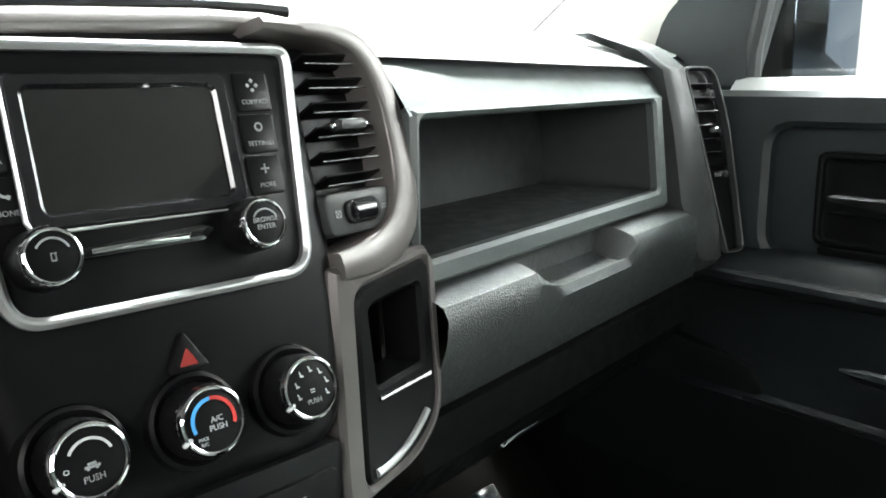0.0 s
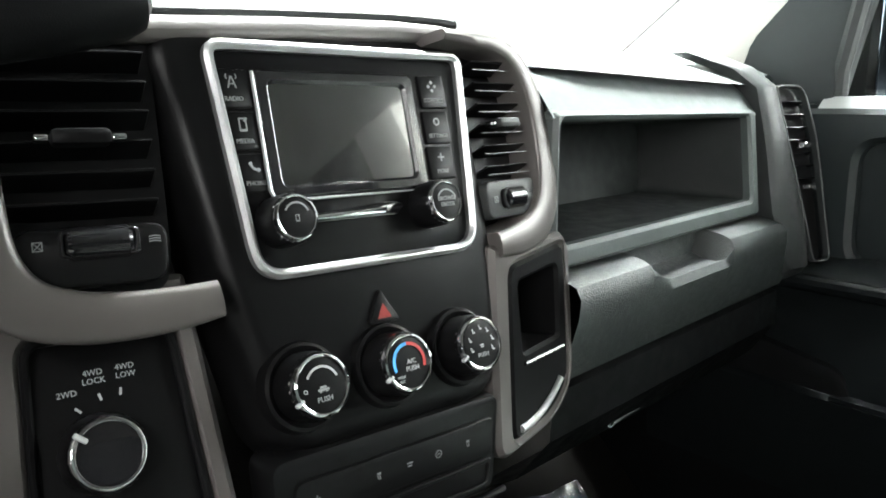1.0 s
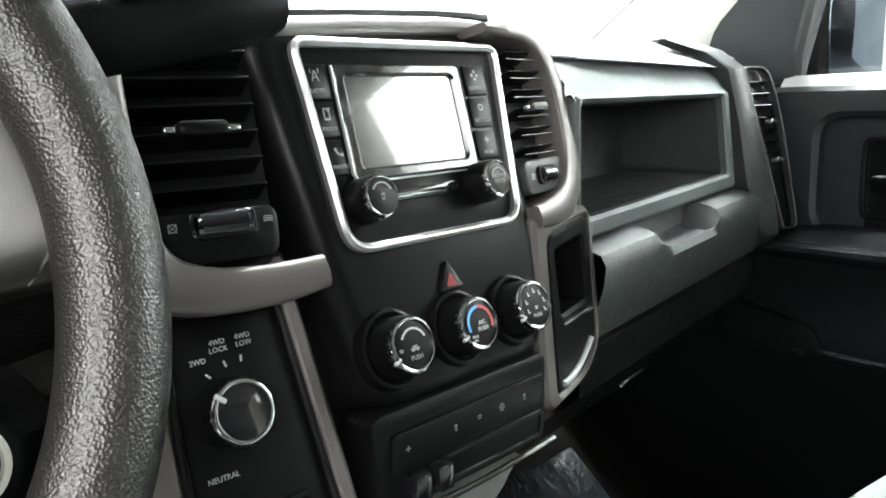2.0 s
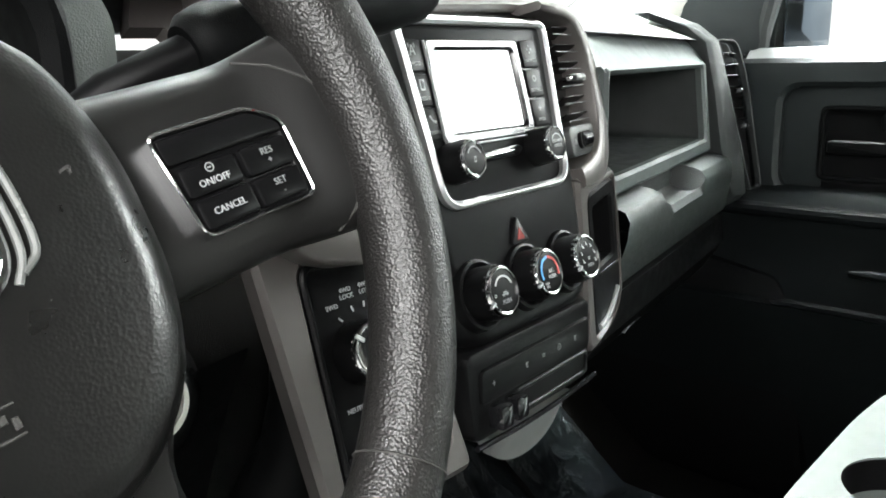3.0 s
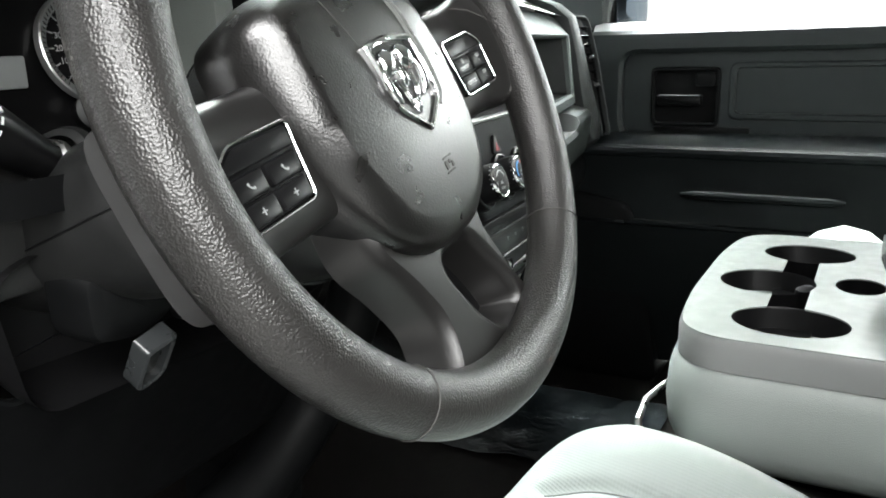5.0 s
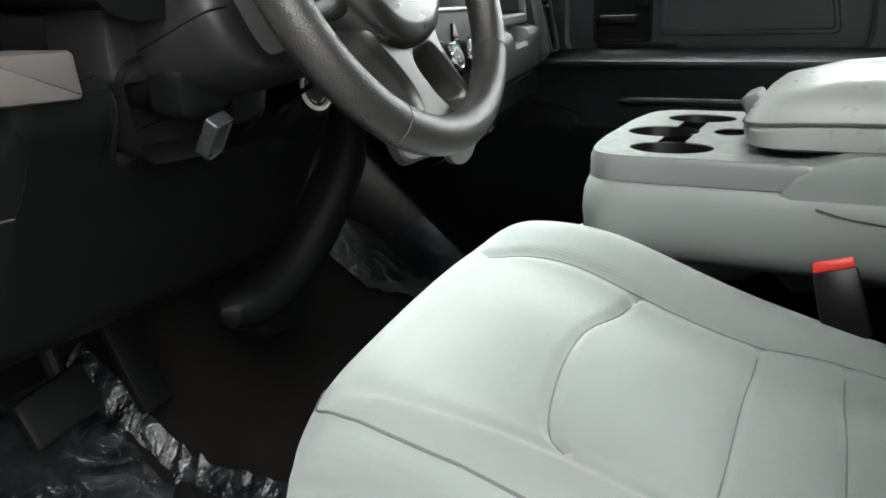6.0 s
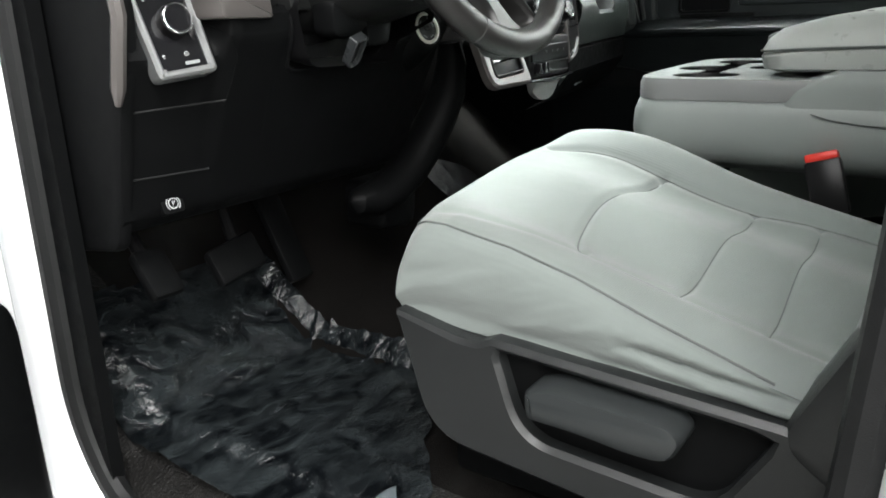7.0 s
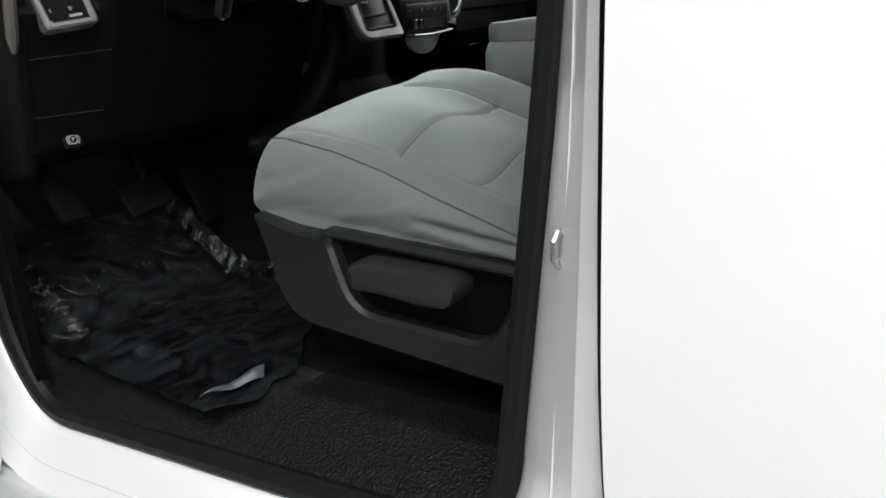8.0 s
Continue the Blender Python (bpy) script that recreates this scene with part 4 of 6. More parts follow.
ri = rpoly([(-0.034, 0.066), (-0.0455, -0.074), (0.010, -0.066), (0.041, -0.043), (0.0495, 0.076)], [0.012, 0.012, 0.018, 0.02, 0.012], n=5)
ring(bm, ro, ri, -0.04, 0.004, M=RL, b=0.004, zi=-0.01)
part("pocket_trim", bm, TAUPE, wing, "taupe metallic trim strip")
bm = BM()
ring(bm, ri, rpoly([(-0.022, 0.052), (-0.022, -0.006), (0.0, -0.004), (0.03, -0.002), (0.034, 0.058)], [0.006, 0.004, 0.001, 0.004, 0.006], n=5), -0.035, 0.003, M=RL, b=0.003)
part("pocket_frame", bm, BLACKS, wing)
bm = BM()
prism(bm, rpoly([(-0.03, 0.058), (-0.03, -0.012), (0.036, -0.01), (0.04, 0.062)], 0.006), -0.06, -0.045, M=RL)
part("pocket_back", bm, PIANO, wing, "dark phone pocket")
bm = BM()
tube(bm, [RL @ Vector((-0.024 + 0.058 * k / 6, -0.014 + 0.002 * k / 6, 0.004)) for k in range(7)], 0.0018, n=6)
part("pocket_lip", bm, PIANO, wing)
bm = BM()
tube(bm, [RL @ Vector((-0.036 + 0.062 * s, -0.064 + 0.026 * s ** 2, 0.004)) for s in [k / 8 for k in range(9)]], 0.003, n=8)
part("bright_edge", bm, SILVER, wing)
bm = BM()
box(bm, (0.03, 0.07, 0.165), T((0.203, 0.06, 0.6775)))
part("wing_backing", bm, BLACK, wing)
# left wing: vent, trim and transfer case plate
LV = tiltframe((-0.165, -0.03, 0.72), -6, 14)
lwing = thing("selector_panel", "taupe trim panel with an air vent over the four-wheel-drive selector", "dashboard panel")
li_ = rpoly([(-0.05, 0.075), (-0.046, -0.068), (0.03, -0.068), (0.034, -0.05), (0.034, 0.075)], [0.01, 0.035, 0.006, 0.006, 0.004], n=7)
bm = BM()
band(bm, [(-0.067, 0.09), (-0.067, 0.03), (-0.065, -0.02), (-0.0585, -0.052), (-0.043, -0.0725), (-0.018, -0.0815), (0.010, -0.0835), (0.035, -0.0825), (0.056, -0.080)], [0.019, 0.019, 0.0185, 0.017, 0.0155, 0.0140, 0.0130, 0.0120, 0.0105], -0.03, 0.004, M=LV, e=0.004)
part("vent_trim", bm, TAUPE, lwing, "taupe metallic vent surround")
bm = BM()
def shoulder(u, v):
    """The broad sloping flank of the surround beside the instrument hood."""
    x = -0.286 + 0.066 * u
    low_z = 0.778 - 0.028 * max(0.0, min(1.0, (x + 0.266) / 0.008))
    z = low_z + (0.822 - low_z) * v
    return (x + 0.9 * max(0.0, z - 0.779) * (1 - u), 0.018 + (z - 0.778) / 0.72 - 0.004 * math.sin(math.pi * u), z)
sheet(bm, shoulder, 33, 12, (0, 0.012, -0.006))
part("trim_shoulder", bm, TAUPE, lwing, "broad taupe flank of the vent surround")
bm = BM()
prism(bm, offset(li_, 0.003), -0.04, -0.026, M=LV)
part("vent_back", bm, BLACKS, lwing)
for k in range(6):
    bm = BM()
    box(bm, (0.076, 0.0016, 0.02), LV @ T((-0.009, -0.024 + 0.0165 * k, -0.014)) @ RX(-20), b=0.0005, seg=1)
    part("slat", bm, BLACKS, lwing)
bm = BM()
box(bm, (0.03, 0.009, 0.014), LV @ T((-0.008, 0.013, 0.0)), b=0.003)
tb = part("vent_tab", bm, BLACKS, lwing)
for s in (-1, 1):
    bm = BM()
    box(bm, (0.008, 0.004, 0.01), LV @ T((-0.008 + 0.019 * s, 0.013, -0.002)), b=0.0015)
    part("tab_end", bm, CHROME, tb)
bm = BM()
prism(bm, rpoly([(-0.046, -0.066), (0.03, -0.066), (0.032, -0.034), (-0.046, -0.034)], 0.01), -0.03, -0.002, M=LV, b=0.003)
tp = part("thumbwheel_plate", bm, BLACKS, lwing)
bm = BM()
ring(bm, rrect(0.04, 0.015, 0.003, 4, -0.004, -0.043), rrect(0.034, 0.011, 0.002, 4, -0.004, -0.043), -0.003, 0.001, M=LV, b=0.001)
part("thumbwheel_bezel", bm, PIANO, tp)
bm = BM()
lathe(bm, [(0.008, -0.016), (0.0095, -0.014), (0.0095, 0.014), (0.008, 0.016)], 24, LV @ T((-0.004, -0.043, -0.005)) @ RY(90))
part("thumbwheel", bm, PIANO, tp)
icon_part("sign", "cross_box", LV @ T((-0.034, -0.043, -0.0015)), ICONDIM, tp, 0.75)
icon_part("sign", "waves", LV @ T((0.024, -0.043, -0.0015)), ICONDIM, tp, 0.75)
LW = tiltframe((-0.178, -0.047, 0.562), 0, 20)
bm = BM()
wo = rpoly([(-0.066, 0.095), (-0.060, -0.106), (0.072, -0.106), (0.060, 0.095)], [0.01, 0.03, 0.01, 0.004])
wi = rpoly([(-0.033, 0.068), (-0.041, -0.088), (0.056, -0.084), (0.047, 0.068)], 0.012)
ring(bm, wo, wi, -0.014, 0.002, M=LW, b=0.004, zi=-0.01)
part("selector_trim", bm, TAUPE, lwing, "taupe metallic panel")
bm = BM()
prism(bm, wi, -0.02, -0.002, M=LW, b=0.003)
sp = part("selector_plate", bm, BLACKS, lwing, "black drive selector plate")
bm = BM()
ring(bm, offset(wi, 0.001), offset(wi, -0.004), -0.006, 0.003, M=LW, b=0.0015)
part("plate_rim", bm, BLACKS, lwing)
dk = knob("drive_selector_knob", LW @ T((-0.001, 0.002, -0.002)), 0.021, 0.022, PIANO, lwing, "black drive selector with a chrome rim")
bm = BM()
box(bm, (0.008, 0.003, 0.002), LW @ T((-0.001, 0.002, 0.02)) @ RZ(140) @ T((0.017, 0, 0)), b=0.0006, seg=1)
part("pointer", bm, ICON, dk)
for w, x, y in (("2WD", -0.0135, 0.0365), ("4WD\nLOCK", 0.001, 0.0435), ("4WD\nLOW", 0.018, 0.044), ("NEUTRAL", -0.014, -0.033)):
    text("lettering", w, 0.0046, LW @ T((x, y, -0.0008)), ICON, sp)
for x, y, a in ((-0.009, 0.027, 45), (0.003, 0.032, 15), (0.014, 0.033, -10)):
    bm = BM()
    box(bm, (0.0012, 0.004, 0.0005), LW @ T((x, y, -0.001)) @ RZ(a))
    part("tick", bm, ICON, sp, smooth=0)
bm = BM()
tube(bm, [LW @ Vector((-0.036 + 0.07 * k / 6, -0.062 + 0.004 * k / 6, 0.001)) for k in range(7)], 0.003, n=6)
part("tray_lip", bm, PIANO, lwing)

# ---- driver's side of the dashboard ----
ddash = thing("knee_bolster", "black grained lower dashboard with a silver-framed headlight switch", "dashboard panel")
KP = [(0.02, 0.605), (0.008, 0.596), (0.012, 0.57), (0.036, 0.53), (0.058, 0.485), (0.098, 0.392), (0.112, 0.352), (0.135, 0.332), (0.17, 0.322), (0.32, 0.34)]
def ramp(x, pairs):
    """Straight lines between (x, value) pairs."""
    if x <= pairs[0][0]:
        return pairs[0][1]
    for (a, p), (c, q) in zip(pairs, pairs[1:]):
        if x <= c:
            return p + (q - p) * (x - a) / (c - a)
    return pairs[-1][1]


KTOP = [(-0.612, 0.605), (-0.604, 0.595), (-0.590, 0.530), (-0.580, 0.523), (-0.430, 0.521), (-0.420, 0.526), (-0.413, 0.541), (-0.400, 0.545), (-0.33, 0.556), (-0.288, 0.572), (-0.24, 0.575)]


def knee(u, v):
    x = -0.80 + 0.56 * u
    zt = ramp(x, KTOP)
    v0 = 0.0
    for i in range(1, len(KP) - 1):
        if KP[i][1] >= zt >= KP[i + 1][1]:
            v0 = (i + (KP[i][1] - zt) / (KP[i][1] - KP[i + 1][1])) / (len(KP) - 1)
            break
    v = v0 + (1 - v0) * v
    k = v * (len(KP) - 1)
    i = min(int(k), len(KP) - 2)
    y, z = [KP[i][n] + (KP[i + 1][n] - KP[i][n]) * (k - i) for n in (0, 1)]
    s = max(0.0, (x + 0.69) / 0.45)
    y -= 0.03 * math.sin(math.pi * min(1, s)) * (1 - v) + 0.02 * s * (1 - v)
    y += 0.27 * max(0.0, -0.672 - x) * (1.0 if z > 0.47 else max(0.15, (z - 0.32) / 0.15))
    # a shallow bay behind the headlight switch
    k = max(0.0, min(1.0, (-0.686 - x) / 0.010)) * max(0.0, min(1.0, (z - 0.512) / 0.008))
    bay = 0.046 + (-0.2326 * (x + 0.742) + 0.2756 * (z - 0.578)) / 0.932 + 0.006
    y += k * max(0.0, bay - y)
    return (x, y, z)
bm = BM()
sheet(bm, knee, 168, 36)
part("knee_panel", bm, BLACK, ddash, "black grained knee panel")
bm = BM()
lip = [knee((x + 0.80) / 0.56, 0.0) for x in [-0.614 + 0.004 * k for k in range(84)]]
tube(bm, [(x, y + 0.002, z - 0.001) for x, y, z in lip], 0.0035, n=8)
part("cutout_lip", bm, BLACK, ddash)
bm = BM()
side_prism(bm, [(0.075, 0.70), (0.05, 0.60), (0.066, 0.53), (0.085, 0.485), (0.108, 0.392), (0.135, 0.31), (0.3, 0.29), (0.5, 0.4), (0.5, 0.74)], -0.788, -0.806, r=0.02, b=0.012)
part("end_panel", bm, BLACK, ddash)
bm = BM()
tube(bm, [(-0.807, 0.07, 0.72), (-0.81, 0.05, 0.60), (-0.81, 0.072, 0.52), (-0.808, 0.08, 0.50)], [0.008, 0.009, 0.009, 0.004], n=8)
part("end_trim", bm, TAUPE, ddash, "taupe strip on the dashboard's end")
HL = tiltframe((-0.746, 0.046, 0.578), -14, 16) @ RZ(5)
ho = rpoly([(-0.042, 0.07), (-0.034, -0.052), (0.04, -0.052), (0.036, 0.07)], [0.008, 0.008, 0.008, 0.008])
bm = BM()
ring(bm, ho, offset(ho, -0.009), -0.02, 0.008, M=HL, b=0.003)
part("switch_bezel", bm, SILVER, ddash, "satin silver headlight switch bezel")
bm = BM()
prism(bm, offset(ho, -0.007), -0.02, 0.003, M=HL)
hp = part("switch_plate", bm, PIANO, ddash)
knob("headlight_knob", HL @ T((0.004, 0.012, 0.003)), 0.0195, 0.02, PIANO, ddash, "black headlight dial with a chrome rim", ridged=False)
for x, y, kind in ((-0.022, 0.042, "gear"), (-0.006, 0.046, "bars"), (0.01, 0.044, "bars"), (-0.02, -0.026, "slip"), (0.008, -0.026, "oval")):
    icon_part("sign", kind, HL @ T((x, y, 0.0033)), ICON, hp, 0.7)
bm = BM()
box(bm, (0.018, 0.004, 0.001), HL @ T((0.012, -0.037, 0.004)))
part("dimmer_mark", bm, ICONDIM, hp, smooth=0)
bm = BM()
prism(bm, rpoly([(-0.716, 0.592), (-0.634, 0.590), (-0.638, 0.630), (-0.718, 0.630)], 0.006), -0.06, 0.012, M=FRONT, b=0.005)
part("vent_lower_trim", bm, TAUPE, ddash, "taupe trim bar below the outer vent")


def knee_at(x, z, lift=0.0):
    """The point of the knee panel at x and height z."""
    u = (x + 0.80) / 0.56
    lo, hi = 0.0, 1.0
    for _ in range(30):
        mid = (lo + hi) / 2
        if knee(u, mid)[2] > z:
            lo = mid
        else:
            hi = mid
    q = knee(u, lo)
    return Vector((q[0], q[1] - lift, q[2]))


def knee_seam(pts, r=0.0007, material=RUBBER):
    bm = BM()
    tube(bm, [knee_at(x, z) for x, z in pts], r, n=6)
    return part("panel_seam", bm, material, ddash)


knee_seam([(-0.79 + 0.118 * k / 14, 0.488 + 0.004 * k / 14) for k in range(15)], 0.0016)
knee_seam([(-0.795 + 0.115 * k / 10, 0.404 - 0.003 * k / 10) for k in range(11)], 0.0016)
knee_seam([(ramp(z, [(0.34, -0.72), (0.40, -0.70), (0.495, -0.672), (0.521, -0.669), (0.547, -0.670), (0.57, -0.683), (0.59, -0.70)]), z) for z in [0.588 - 0.0085 * k for k in range(13)]], 0.0011, BLACK)
bm = BM()
PR = tiltframe(knee_at(-0.732, 0.363, 0.002), -4, 18)
prism(bm, rpoly([(-0.016, -0.013), (0.016, -0.013), (0.016, 0.013), (-0.016, 0.013)], 0.006), -0.02, 0.0004, M=PR, b=0.0005)
br = part("parking_brake_release", bm, BLACK, ddash, "black parking brake release handle")
bm = BM()
prism(bm, circle(0.0075, 24), 0.0014, 0.0019, M=PR)
for a in (0, 180):
    n = 10
    o = [(0.0105 * math.cos(radians(a - 50 + 100 * i / n)), 0.0105 * math.sin(radians(a - 50 + 100 * i / n))) for i in range(n + 1)]
    c = [(0.0093 * math.cos(radians(a - 50 + 100 * i / n)), 0.0093 * math.sin(radians(a - 50 + 100 * i / n))) for i in range(n, -1, -1)]
    prism(bm, o + c, 0.0014, 0.002, M=PR)
part("brake_sign", bm, ICON, br, smooth=0)
bm = BM()
prism(bm, circle(0.006, 24), 0.0018, 0.0023, M=PR)
part("sign_ground", bm, BLACKS, br, smooth=0)
text("lettering", "P", 0.009, PR @ T((0, 0, 0.0025)), ICON, br)
bm = BM()
tube(bm, [(-0.165, 0.05, 0.535), (-0.160, 0.05, 0.50), (-0.160, 0.06, 0.45), (-0.180, 0.075, 0.40), (-0.205, 0.09, 0.355), (-0.240, 0.10, 0.318), (-0.285, 0.105, 0.292), (-0.33, 0.11, 0.282), (-0.365, 0.115, 0.285), (-0.378, 0.118, 0.29)], [0.020, 0.027, 0.033, 0.036, 0.038, 0.038, 0.036, 0.033, 0.024, 0.006], n=22, flat=0.9)
part("knee_bow", bm, BLACK, ddash, "black curved brace beside the column")
bm = BM()
skin(bm, [[(x, y, z) for x, z in rpoly([(-0.300 + d, 0.215 + d), (-0.205 - d, 0.205 + d), (-0.19 - d, 0.30), (-0.300 + d, 0.30)], 0.02)] for y, d in ((0.20, 0.0), (0.125, 0.0), (0.115, 0.006), (0.112, 0.014))])
part("duct_outlet", bm, BLACK, ddash, "black floor duct outlet")
# instrument cluster
cluster = thing("instrument_cluster", "black hooded instrument cluster with silver-ringed gauges", "instrument cluster")
bm = BM()
ho_ = rpoly([(-0.66, 0.66), (-0.345, 0.66), (-0.345, 0.80), (-0.40, 0.84), (-0.58, 0.84), (-0.66, 0.80)], 0.05)
hi_ = rpoly([(-0.645, 0.66), (-0.36, 0.66), (-0.36, 0.79), (-0.41, 0.825), (-0.57, 0.825), (-0.645, 0.79)], 0.045)
ring(bm, ho_, hi_, -0.12, 0.05, M=FRONT, b=0.01)
part("cluster_hood", bm, BLACK, cluster, "black instrument hood")
bm = BM()
prism(bm, offset(hi_, 0.004), -0.10, -0.09, M=FRONT)
part("cluster_face", bm, BLACKS, cluster)
bm = BM()
prism(bm, rpoly([(-0.38, 0.66), (-0.298, 0.66), (-0.292, 0.785), (-0.31, 0.81), (-0.38, 0.83)], [0.01, 0.01, 0.02, 0.03, 0.02]), -0.22, -0.012, M=FRONT, b=0.012)
part("hood_side", bm, HOODLIT, cluster, "grey-green panel beside the instrument hood, paled as if lit")
bm = BM()
prism(bm, rpoly([(-0.606, 0.596), (-0.40, 0.60), (-0.40, 0.672), (-0.606, 0.672)], 0.012), -0.06, 0.012, M=FRONT, b=0.008)
part("column_surround", bm, COLPL, cluster, "charcoal panel round the steering column")
# gauges
def gauge(at, r, words, a0, a1, needle):
    GM = tiltframe(at, 0, 12)
    bm = BM()
    lathe(bm, [(r, 0.0), (r, 0.006), (r * 0.97, 0.007), (r * 0.8, 0.0022), (r * 0.79, 0.0)], 56, GM, caps=(False, False))
    g = part("gauge_ring", bm, SILVER, cluster, "round gauge with a silver scale ring")
    bm = BM()
    prism(bm, circle(r * 0.82, 48), -0.01, 0.0015, M=GM)
    part("dial", bm, BLACKS, g, smooth=0)
    n = len(words) - 1
    for k, w in enumerate(words):
        a = radians(a0 + (a1 - a0) * k / n)
        bm = BM()
        box(bm, (r * 0.12, 0.0009, 0.0005), GM @ RZ(math.degrees(a)) @ T((r * 0.74, 0, 0.002)))
        part("tick", bm, ICON, g, smooth=0)
        text("lettering", w, r * 0.16, GM @ T((r * 0.58 * math.cos(a), r * 0.58 * math.sin(a), 0.002)), ICON, g)
    for k in range(n * 4 + 1):
        a = a0 + (a1 - a0) * k / (n * 4)
        bm = BM()
        box(bm, (r * 0.09, 0.0006, 0.0004), GM @ RZ(a) @ T((r * 0.885, 0, 0.0052)) @ RY(-33))
        part("scale_mark", bm, BLACKS, g, smooth=0)
    bm = BM()
    box(bm, (r * 0.62, 0.0022, 0.001), GM @ RZ(needle) @ T((r * 0.25, 0, 0.0045)))
    part("needle", bm, RED, g, smooth=0)
    bm = BM()
    lathe(bm, [(r * 0.15, 0.001), (r * 0.15, 0.006), (r * 0.1, 0.007)], 24, GM)
    part("needle_hub", bm, BLACKS, g)
    return GM


gauge((-0.44, 0.086, 0.737), 0.041, [str(10 * k) for k in range(13)], 225, -45, 222)
gauge((-0.575, 0.086, 0.737), 0.041, [str(k) for k in range(8)], 225, -45, 224)
for gx, gz in ((-0.4465, 0.692), (-0.5685, 0.692)):
    gauge((gx, 0.080, gz), 0.013, ["E", "F"] if gx > -0.5 else ["C", "H"], 150, 30, 120)
bm = BM()
prism(bm, rrect(0.036, 0.022, 0.002, 3, -0.508, 0.722), -0.092, -0.086, M=FRONT, b=0.001)
part("trip_display", bm, ICONDIM, cluster, "pale grey trip display")

# ---- steering column ----
column = thing("steering_column", "black steering column shroud with an ignition lock", "steering column")
WC = Vector((-0.47, -0.194, 0.6955))
COL = M4(WC, (1, 0, 0), (0, 0.375, 0.927), (0, -0.927, 0.375))
WM = COL @ RZ(11)          # the wheel is turned a little to the left


def super_ring(w, h, z, dy=0.0, e=0.6, n=40):
    sg = lambda v: (1 if v > 0 else -1)
    return [(w * abs(math.cos(a)) ** e * sg(math.cos(a)), dy + h * abs(math.sin(a)) ** e * sg(math.sin(a)), z) for a in [2 * math.pi * i / n for i in range(n)]]


bm = BM()
def shroud_ring(w, h, z, low):
    """Boxy above its middle, a shallow bowl below it."""
    return [(x, y if y > 0 else -low * (max(0.0, 1 - (abs(x) / w) ** 3)) ** 0.6, z) for x, y, _ in super_ring(w, h, z, 0.0, 0.5, 64)]


skin(bm, [shroud_ring(w, h, z, low) for z, w, h, low in ((-0.100, 0.080, 0.036, 0.05), (-0.106, 0.094, 0.045, 0.058), (-0.1135, 0.100, 0.049, 0.06), (-0.13, 0.1025, 0.052, 0.06), (-0.2, 0.105, 0.056, 0.05), (-0.30, 0.107, 0.06, 0.03))], M=COL)
part("shroud", bm, COLPL, column)
for sx in (-1, 1):
    bm = BM()
    tube(bm, [(sx * 0.085, 0.002, -0.1015), (sx * 0.0955, 0.002, -0.1055), (sx * 0.1005, 0.002, -0.1135), (sx * 0.1025, 0.002, -0.13), (sx * 0.1052, 0.002, -0.2), (sx * 0.1072, 0.002, -0.30)], 0.0008, n=6, M=COL)
    part("shroud_joint", bm, BLACKS, column)
bm = BM()
lathe(bm, [(0.040, -0.020), (0.058, -0.026), (0.070, -0.036), (0.0755, -0.052), (0.0765, -0.075), (0.074, -0.090), (0.060, -0.096)], 56, COL)
part("hub_collar", bm, COLPL, column, "charcoal hub collar behind the wheel")
bm = BM()
lathe(bm, [(0.077, -0.078), (0.0778, -0.079), (0.0772, -0.0805)], 56, COL, caps=(False, False))
part("collar_groove", bm, BLACKS, column)
# turn stalk
stalk = tagged(new("turn_stalk"), "black turn signal stalk with a cream end", "")
stalk.parent = column
SB, SD = Vector((-0.552, -0.023, 0.668)), Vector((-0.85, -0.2, 0.48)).normalized()
SF = SD.to_track_quat('Z', 'Y').to_matrix().to_4x4()
SF.translation = SB
bm = BM()
lathe(bm, [(0.0254, -0.012), (0.0266, 0.002), (0.0237, 0.006), (0.0186, 0.0075)], 32, SF, caps=(True, False))
part("stalk_boot", bm, COLPL, stalk)
bm = BM()
lathe(bm, [(0.0130, 0.006), (0.0153, 0.009), (0.0141, 0.013), (0.0119, 0.014)], 28, SF, caps=(False, False))
part("stalk_collar", bm, STEEL, stalk, "bright collar at the stalk's base")
bm = BM()
lathe(bm, [(0.0102, 0.004), (0.0119, 0.02), (0.0141, 0.04), (0.0160, 0.055), (0.0160, 0.071), (0.0167, 0.0715), (0.0172, 0.078), (0.0172, 0.104), (0.0164, 0.108)], 32, SF, caps=(False, True))
part("stalk_arm", bm, BLACKS, stalk)
bm = BM()
lathe(bm, [(0.0156, 0.108), (0.0156, 0.116), (0.0141, 0.121), (0.0090, 0.1235)], 32, SF, caps=(False, True))
part("stalk_end", bm, CREAM, stalk, "cream end cap")
for k in range(14):
    if k % 5 == 4:
        continue
    bm = BM()
    a = 360 * k / 14
    box(bm, (0.0042, 0.001, 0.0012), SF @ RZ(a) @ T((0, 0.0161, 0.063)) @ RX(0))
    part("stalk_mark", bm, ICON, stalk, smooth=0)
for z in (0.0805, 0.0762):
    bm = BM()
    lathe(bm, [(0.0166, z), (0.0174, z + 0.0003), (0.0166, z + 0.0008)], 32, SF, caps=(False, False))
    part("stalk_ring", bm, ICONDIM, stalk)
# gear lever on the column
lever = tagged(new("gear_lever"), "black column gear lever", "")
lever.parent = column
bm = BM()
tube(bm, [(-0.40, -0.06, 0.70), (-0.35, -0.085, 0.745), (-0.31, -0.095, 0.763)], [0.012, 0.010, 0.010], n=14)
part("lever_arm", bm, BLACKS, lever)
bm = BM()
